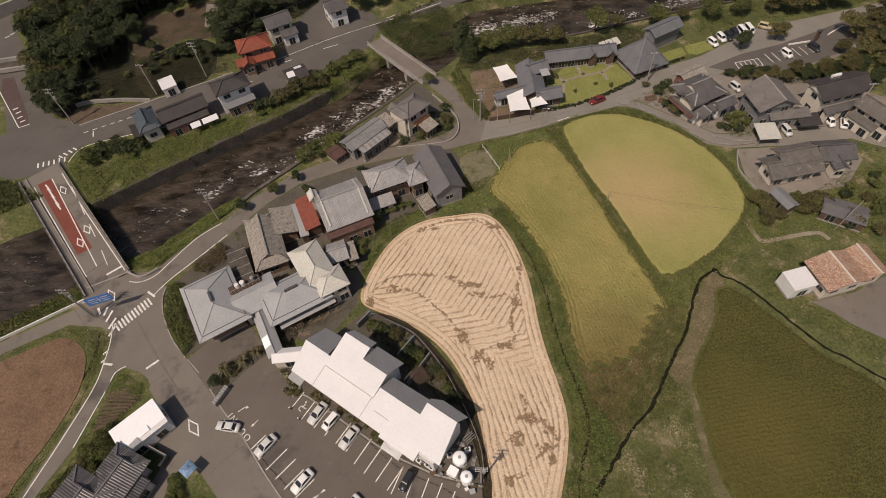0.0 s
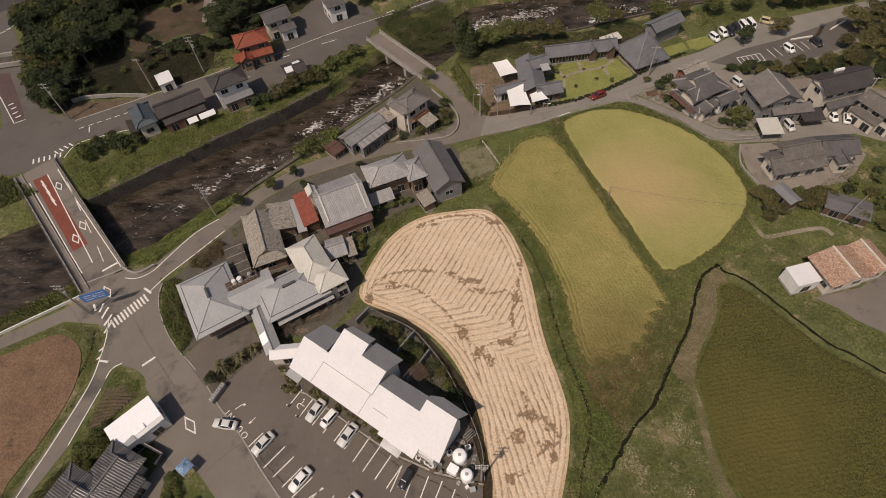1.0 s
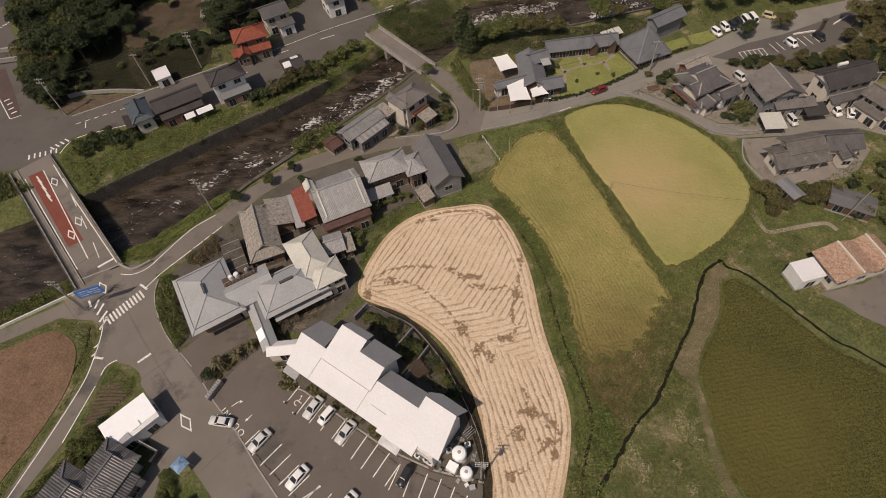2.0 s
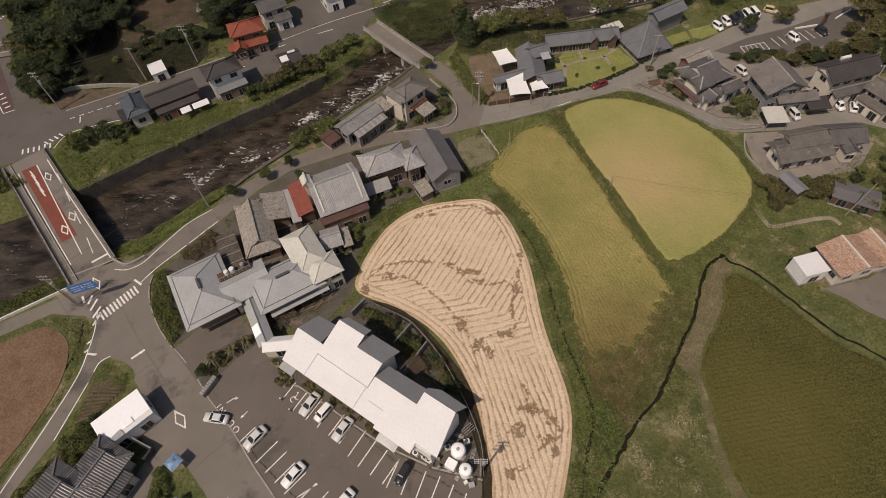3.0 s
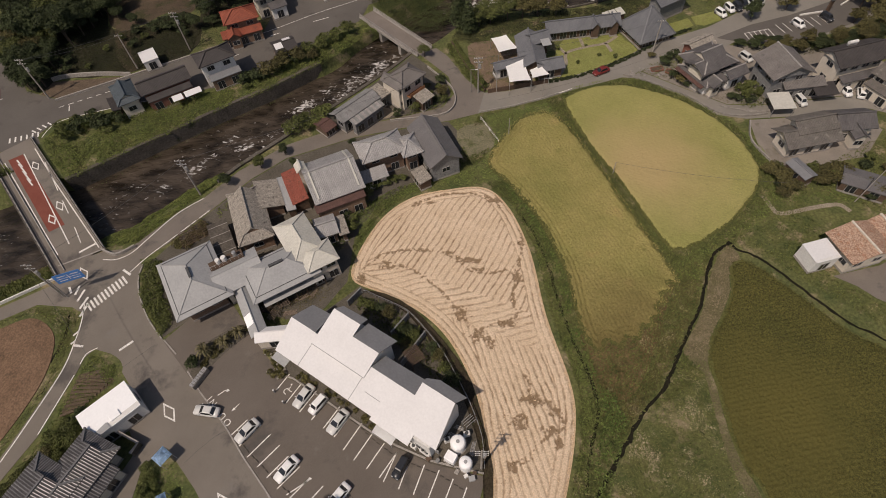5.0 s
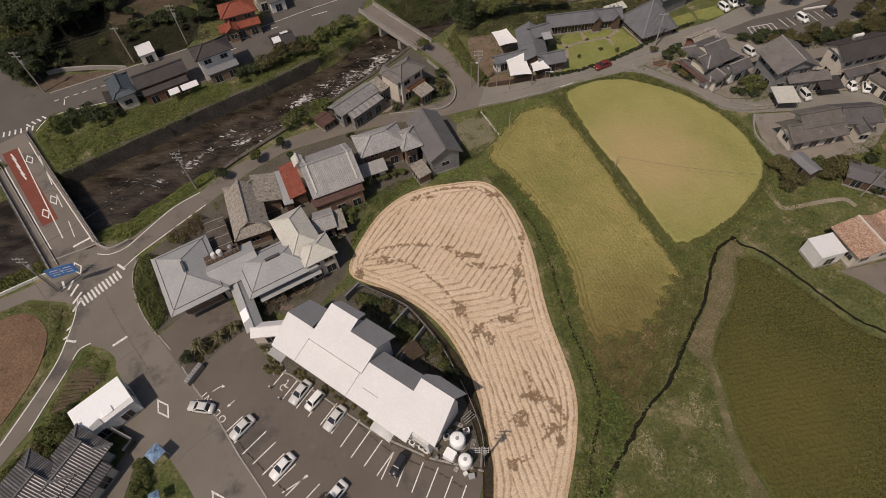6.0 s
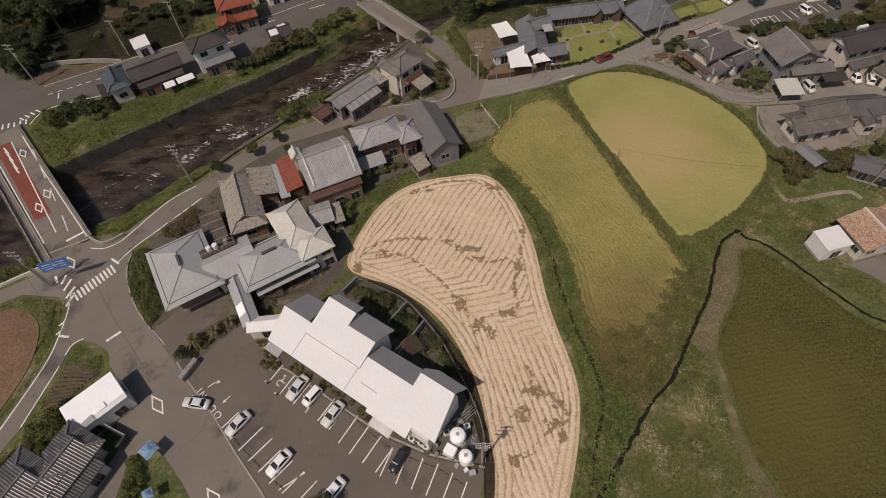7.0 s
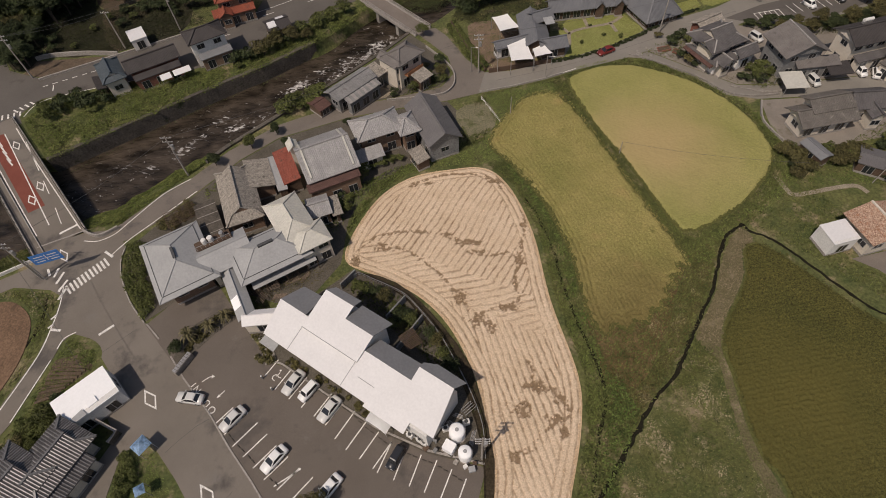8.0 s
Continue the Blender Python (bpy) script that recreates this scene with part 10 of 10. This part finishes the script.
def crop(label, poly, height, angle, spacing, material, seed, ragged=0.5, step=0.2, ridge=0.07, bristle=0.2, tracks=False, clump=1.0, lodging=0.25):
    """Standing rice: rows of clumps of uneven height, thin at the rim."""
    xs, ys = np.array([p[0] for p in poly]), np.array([p[1] for p in poly])
    X, Y = np.meshgrid(np.arange(xs.min(), xs.max(), step), np.arange(ys.min(), ys.max(), step))
    px, py = X.ravel() + rng.uniform(-0.05, 0.05, X.size), Y.ravel() + rng.uniform(-0.05, 0.05, X.size)
    dist = edge_distance(px, py, np.array(poly))
    fray = ragged * (0.7 * vnoise(px, py, 0.8, seed) + 0.5 * vnoise(px, py, 2.4, seed + 1))
    ok = in_poly(px, py, poly) & (dist > fray)
    a = radians(angle)
    across, along = px * math.sin(a) - py * math.cos(a), px * math.cos(a) + py * math.sin(a)
    rows = np.sin((across + 0.25 * vnoise(px, py, 0.3, seed + 2)) * math.tau / spacing)
    rough = vnoise(along, across, 1.9 * clump, seed + 3) * 0.6 + vnoise(px, py, 4.2 * clump, seed + 4) * 0.6 + rng.normal(scale=0.25, size=len(px))
    lodged = np.clip((vnoise(px, py, 0.22, seed + 5) + 0.4 * vnoise(px, py, 0.9, seed + 6) - 0.98) * 6, 0, 1)
    top = height(px, py) if callable(height) else height
    z = top * (0.86 - lodging * lodged) + ridge * rows + bristle * (rough - 0.6)
    if tracks:
        west = px < 11 + (88 - py) * 0.29
        for d in (1.3, 2.0):
            z = z - np.where(west, 0.3 * np.exp(-((dist - d) / 0.13) ** 2), 0.0)
    z = np.maximum(z * np.clip(0.45 + (dist - fray) * 1.4, 0.3, 1), 0.09)
    index = np.full(len(px), -1)
    index[ok] = np.arange(ok.sum())
    idx = index.reshape(X.shape)
    q = np.stack([idx[:-1, :-1], idx[:-1, 1:], idx[1:, 1:], idx[1:, :-1]], -1).reshape(-1, 4)
    q = q[(q >= 0).all(1)]
    me = bpy.data.meshes.new("rice")
    me.from_pydata(np.stack([px[ok], py[ok], z[ok]], 1).tolist(), [], q.tolist())
    me.materials.append(material)
    me.polygons.foreach_set("use_smooth", [True] * len(me.polygons))
    return tagged(new("rice", me), label, "rice", "", "stuff")


def falling(px, py):
    return np.interp(np.hypot(px - 21.3, py - 31.0), [4, 15], [0.22, 0.62])


crop("ripening yellow-green rice standing in rows", SA, falling, -69, 0.62, RICE, 31, 0.9, step=0.17, ridge=0.04, bristle=0.22, tracks=True, clump=3.0, lodging=0.08)
crop("ripe golden rice standing in rows", SB, 0.62, -32, 0.6, RICE_GOLD, 41, 0.45, ridge=0.02, bristle=0.09, clump=1.4, lodging=0.06)
crop("dark green rice standing in rows", SC, 0.6, 10, 0.7, RICE_GREEN, 51, 0.5, step=0.16, ridge=0.03, bristle=0.2, clump=3.6, lodging=0.05)
tufts("rice", "bristling ripe rice heads in rows", SA, 22, 0.1, 0.17, RICE_EARS, lambda px, py: falling(px, py) * 0.8, 0.9, None, "rice")
tufts("rice", "bristling golden rice heads", SB, 3, 0.09, 0.12, RICE_EARS_GOLD, 0.5, 0.9, None, "rice")
tufts("rice", "bristling green rice heads", SC, 16, 0.1, 0.16, RICE_EARS_GREEN, 0.48, 0.9, None, "rice")

# ---- the stubble's rows ----
PATCHES = [((-0.3, 53.6), 1.7, 0.6), ((1.5, 51.9), 1.7, 0.5), ((-4, 55.4), 1.3, 0.4), ((-2.2, 54.2), 0.7, 0.6), ((7.6, 50.2), 0.8, 1.6), ((6.8, 46.2), 0.5, 1.7), ((-1.8, 43.7), 1.0, 1.3), ((5.4, 41.6), 1.7, 0.8), ((0.3, 39.8), 1.2, 1.0), ((2.7, 38.4), 0.8, 1.2), ((-14, 52.9), 1.6, 0.8), ((8.6, 56.9), 0.6, 0.7), ((8.2, 29.4), 1.9, 1.0), ((6.3, 26.3), 1.2, 1.3), ((11.3, 27.7), 1.1, 0.9), ((10.6, 25.1), 1.3, 0.5), ((11.5, 23.3), 0.6, 1.0), ((4.8, 20.1), 0.9, 0.7), ((4.9, 66.9), 2.0, 0.8), ((-7, 66.7), 1.5, 0.4), ((-18.4, 50.4), 1.0, 1.2), ((9.4, 62), 0.5, 0.8)]
FURROWS = [([(-15.1, 53.9), (-9.9, 52), (-4.7, 47.4), (-0.8, 41.9), (2, 38.8)], 0.45), ([(6.2, 67), (9, 60.3), (7.9, 51.7), (6.6, 46.1), (6.9, 42.9), (3, 41.4), (0.1, 39.9)], 0.5), ([(-10.4, 66.1), (-3.8, 68.7), (2.9, 67.8), (5.5, 65)], 0.5), ([(7.7, 33), (8.4, 30.3), (10.4, 28.9), (12.3, 26.4)], 0.7), ([(-18.6, 52.2), (-14.2, 55.7), (-4.8, 55.5), (0.4, 51.3), (6.4, 51.7)], 0.4), ([(4.3, 20.3), (7.3, 21.4), (10, 24.3), (12.2, 25.1)], 0.6)]


def stubble_rows():
    """The cut field: low ridges of straw, with a border ring that follows the outline."""
    outline = np.array(SM)
    step = 0.115
    gx = np.arange(outline[:, 0].min(), outline[:, 0].max() + step, step)
    gy = np.arange(outline[:, 1].min(), outline[:, 1].max() + step, step)
    X, Y = np.meshgrid(gx, gy)
    px, py = X.ravel(), Y.ravel()
    dist = np.full(len(px), 1e9)
    for a, b in zip(outline, np.roll(outline, -1, 0)):
        d = b - a
        t = np.clip(((px - a[0]) * d[0] + (py - a[1]) * d[1]) / (d @ d), 0, 1)
        dist = np.minimum(dist, np.hypot(px - a[0] - t * d[0], py - a[1] - t * d[1]))
    ok = in_poly(px, py, SM) & (dist > 0.05 + 0.4 * vnoise(px, py, 1.8, 69))
    wob = np.array([noise.noise((x * 0.12, y * 0.12, 0.0)) for x, y in zip(px, py)])
    rough = np.array([noise.noise((x * 1.1, y * 1.1, 4.0)) + 0.6 * noise.noise((x * 3.1, y * 3.1, 9.0)) for x, y in zip(px, py)])
    a1, a2 = radians(-28), radians(16)
    s1 = px * math.cos(a1) + py * math.sin(a1) + 0.45 * wob
    s2 = px * math.cos(a2) + py * math.sin(a2) + 0.2 * wob
    s3 = py * math.cos(radians(13)) - px * math.sin(radians(13)) + 0.6 * wob
    band = py + 0.45 * px
    s1, s3 = s1 * 0.92 / 1.12, s3 * 0.92 / 1.15
    s = np.where(band > 47.5, s1, np.where(band > 41.5, s3, s2))
    s = np.where(dist < 2.4, dist, s) + 0.16 * (vnoise(px, py, 0.9, 65) - 0.5) + 0.1 * (vnoise(px, py, 2.6, 66) - 0.5)
    broad = (band > 47.5) & (dist >= 2.4)
    depth = np.where(broad, 0.09, np.where(band > 41.5, 0.075, 0.085)) * (0.45 + 0.6 * vnoise(px, py, 0.3, 63)) * (0.65 + 0.7 * vnoise(px, py, 1.8, 67))
    z = 0.165 - depth * 1.5 * np.exp(-(((s / 0.92) % 1.0 - 0.5) / np.where(broad, 0.13, 0.16)) ** 2)
    z += 0.014 * np.cos(s / 0.92 * math.tau * 4) + 0.022 * rough + 0.05 * (vnoise(px, py, 5.0, 68) - 0.5)
    worn = np.zeros(len(px))
    for c, rx, ry in PATCHES:
        worn = np.maximum(worn, np.exp(-(((px - c[0]) / (rx * 1.15)) ** 2 + ((py - c[1]) / (ry * 1.15)) ** 2)))
    for line, w in FURROWS:
        pts = np.array([(p.x, p.y) for p in spline(line, 6)])
        near = edge_distance(px, py, np.concatenate([pts, pts[::-1]]))
        worn = np.maximum(worn, 0.7 * np.exp(-(near / (w * 1.0)) ** 2))
    frayed = worn * 0.9 - 1.02 + 0.5 * vnoise(px, py, 1.3, 61) + 0.65 * vnoise(px, py, 3.4, 62)
    z = np.maximum(z - 0.14 * np.clip(frayed * 4.0, 0, 1) * (0.6 + 0.8 * vnoise(px, py, 4.0, 64)), 0.025)
    index = np.full(len(px), -1)
    index[ok] = np.arange(ok.sum())
    idx = index.reshape(X.shape)
    verts = np.stack([px[ok], py[ok], z[ok]], 1)
    q = np.stack([idx[:-1, :-1], idx[:-1, 1:], idx[1:, 1:], idx[1:, :-1]], -1).reshape(-1, 4)
    q = q[(q >= 0).all(1)]
    me = bpy.data.meshes.new("stubble_rows")
    me.from_pydata(verts.tolist(), [], q.tolist())
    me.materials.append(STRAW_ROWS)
    me.polygons.foreach_set("use_smooth", [True] * len(me.polygons))
    return tagged(new("stubble_rows", me), "low straw ridges left in rows by the harvester", "stubble", "", "stuff")


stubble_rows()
tufts("straw", "loose pale straw strewn over the cut rows", SM, 3, 0.14, 0.05, STRAW_BITS, 0.18, 1.2, None, "straw")
for c, rx, ry in PATCHES:
    tufts("straw_patch", "darker matted straw and weeds in the stubble", [(c[0] + rx * math.cos(k * 0.5236) * (0.6 + 0.5 * g.random()), c[1] + ry * math.sin(k * 0.5236) * (0.6 + 0.5 * g.random())) for k in range(12)], 9, 0.13, 0.1, PATCH_STRAW, 0.1, 1.0, None, "straw")

# ---- ditches, and the bank's painted shadow line ----
for pts in DITCH_AND_SHADE_LINES:
    bm = bmesh.new()
    line = [p + Vector((0.18 * noise.noise((p.x * 0.7, p.y * 0.7, 2.0)), 0.18 * noise.noise((p.x * 0.7, p.y * 0.7, 7.0)), 0)) for p in spline(pts, 14)]
    w = 0.2 if pts[1][0] > 44 else 0.22 if pts[0][0] < 12 else 0.29
    prev = None
    for k, p in enumerate(line):
        d = (line[min(k + 1, len(line) - 1)] - line[max(k - 1, 0)]).xy.normalized()
        q = w * (0.45 + 1.1 * float(vnoise(p.x, p.y, 1.1, 71))), w * (0.45 + 1.1 * float(vnoise(p.x, p.y, 1.1, 72)))
        cur = [bm.verts.new((p.x - d.y * s, p.y + d.x * s, z)) for s, z in ((q[0], -0.1), (q[0], 0.012), (-q[1], 0.012), (-q[1], -0.1))]
        if prev:
            for j in range(4):
                bm.faces.new((prev[j], cur[j], cur[(j + 1) % 4], prev[(j + 1) % 4]))
        prev = cur
    tagged(part("ditch", bm, DITCH_AND_SHADE, None), "narrow dark ribbon for wet ditches and a bank's shadow", "ditch", "", "structure")

# ---- stones in the river ----
bm = bmesh.new()
for k in range(60):
    u = g.choice((g.uniform(-40, 30), g.uniform(24, 62), g.uniform(38, 60), g.uniform(74, 112)))
    s, n = np.interp(u, *S_LINE), np.interp(u, *N_LINE)
    f = g.betavariate(1.0, 4.5) if u > 22 else g.uniform(0.1, 0.9)
    p = RU * u + RV * (s + 3 + (n - s - 6) * f)
    r = g.uniform(0.1, 0.28) * (1.9 if g.random() < 0.1 else 1)
    m = Matrix.LocRotScale((p.x, p.y, WATER_Z - 0.02), Euler((g.uniform(-0.4, 0.4), g.uniform(-0.4, 0.4), g.uniform(0, 6))), (r * 1.5, r, r * 0.6))
    v = bmesh.ops.create_icosphere(bm, subdivisions=1, radius=1, matrix=m)["verts"]
    for w in v:
        w.co += Vector((g.uniform(-1, 1), g.uniform(-1, 1), g.uniform(-1, 1))) * r * 0.16
tagged(part("river_stones", bm, RIVER_ROCK, None), "grey boulders and stones standing in the river", "stones", "", "stuff")

# rapids beside the river houses
CLUSTERS = [((-26.6, 105.6), 2.0, 12), ((-23.0, 107.4), 2.0, 12), ((-20.6, 111.4), 1.8, 12), ((-17.6, 114.0), 1.8, 10), ((-14.6, 114.8), 1.4, 7), ((-28.0, 101.8), 1.6, 9), ((-34.6, 93.4), 1.6, 6), ((-39.6, 87.8), 1.4, 5), ((-43.0, 84.8), 1.2, 4)]
for c, spread, count in CLUSTERS:
    bm = bmesh.new()
    for k in range(int(count * 0.7)):
        x, y = c[0] + g.gauss(0, spread * 0.5), c[1] + g.gauss(0, spread * 0.5)
        r = g.uniform(0.1, 0.24) * (1.8 if g.random() < 0.15 else 1)
        m = Matrix.LocRotScale((x, y, WATER_Z + 0.05), Euler((g.uniform(-0.5, 0.5), g.uniform(-0.5, 0.5), g.uniform(0, 6))), (r * 1.5, r, r * 0.8))
        for w in bmesh.ops.create_icosphere(bm, subdivisions=2, radius=1, matrix=m)["verts"]:
            w.co += Vector(noise.noise_vector(w.co * 0.9 / r)) * r * 0.3
    tagged(part("boulders", bm, RIVER_ROCK, None), "pale rough boulders breaking the current", "stones", "", "stuff")
for (cx, cy), r in RAPIDS[20:]:
    bm = bmesh.new()
    for k in range(int(r * 11)):
        x, y, q = cx + g.gauss(0, r * 1.0), cy + g.gauss(0, r * 0.6), g.uniform(0.1, 0.3)
        m = Matrix.LocRotScale((x, y, WATER_Z + 0.04), Euler((g.uniform(-0.5, 0.5), g.uniform(-0.5, 0.5), g.uniform(0, 6))), (q * 1.6, q, q * 0.7))
        for w in bmesh.ops.create_icosphere(bm, subdivisions=1, radius=1, matrix=m)["verts"]:
            w.co += Vector(noise.noise_vector(w.co * 0.9 / q)) * q * 0.35
    tagged(part("boulders", bm, RIVER_ROCK, None), "pale stones of a gravel bar in the river", "stones", "", "stuff")

# loose stones at the lane corner
bm = bmesh.new()
for k in range(26):
    x, y, r = g.uniform(35.5, 43), g.uniform(100.2, 103.8), g.uniform(0.15, 0.4)
    m = Matrix.LocRotScale((x, y, 0.08), Euler((g.uniform(-0.4, 0.4), g.uniform(-0.4, 0.4), g.uniform(0, 6))), (r * 1.5, r, r * 0.7))
    for w in bmesh.ops.create_icosphere(bm, subdivisions=1, radius=1, matrix=m)["verts"]:
        w.co += Vector((g.uniform(-1, 1), g.uniform(-1, 1), g.uniform(-1, 1))) * r * 0.2
tagged(part("garden_stones", bm, STONE, None), "loose garden stones heaped at the lane corner", "stones", "", "stuff")
def planter_box(x, y, turn, L, W):
    ob = thing("planter_box", "low reddish timber planter box filled with soil", "planter", (x, y, 0), turn, "planter boxes")
    for sx, sy, lx, ly in ((0, -W / 2, L / 2, 0.06), (0, W / 2, L / 2, 0.06), (-L / 2, 0, 0.06, W / 2 - 0.06), (L / 2, 0, 0.06, W / 2 - 0.06)):
        bm = bmesh.new()
        box(bm, sx - lx, sx + lx, sy - ly, sy + ly, -0.05, 0.42)
        part("board", bm, RED_BROWN, ob)
    bm = bmesh.new()
    box(bm, -L / 2 + 0.06, L / 2 - 0.06, -W / 2 + 0.06, W / 2 - 0.06, -0.05, 0.34)
    part("soil", bm, BED_SOIL, ob, "dark brown soil")


planter_box(41.4, 102.4, 14, 2.6, 1.3)
planter_box(44.2, 101.2, -32, 2.2, 1.2)
edge_stones = spline([(51.4, 90.3), (54.6, 89.1), (57.8, 88.2), (60.4, 88.3), (62.4, 89.6)], 9)
for k, p in enumerate(edge_stones):
    r = g.uniform(0.2, 0.34)
    bm = bmesh.new()
    m = Matrix.LocRotScale((p.x, p.y, 0.12), Euler((g.uniform(-0.3, 0.3), g.uniform(-0.3, 0.3), g.uniform(0, 6))), (r * 1.3, r, r * 0.8))
    for w in bmesh.ops.create_icosphere(bm, subdivisions=1, radius=1, matrix=m)["verts"]:
        w.co += Vector((g.uniform(-1, 1), g.uniform(-1, 1), g.uniform(-1, 1))) * r * 0.15
    tagged(part("edging_stone", bm, STONE, None), "grey field stone edging a front garden", "stone", "garden edging stones")
leafage("weeds", "rough grass round the loose stones", [(36, 101), (43, 99), (46.6, 97), (48, 100.4), (44.6, 106), (40, 104.6)], 14, 0.13, 0.35, BANK_LEAF, 0.03, None, 0.5)
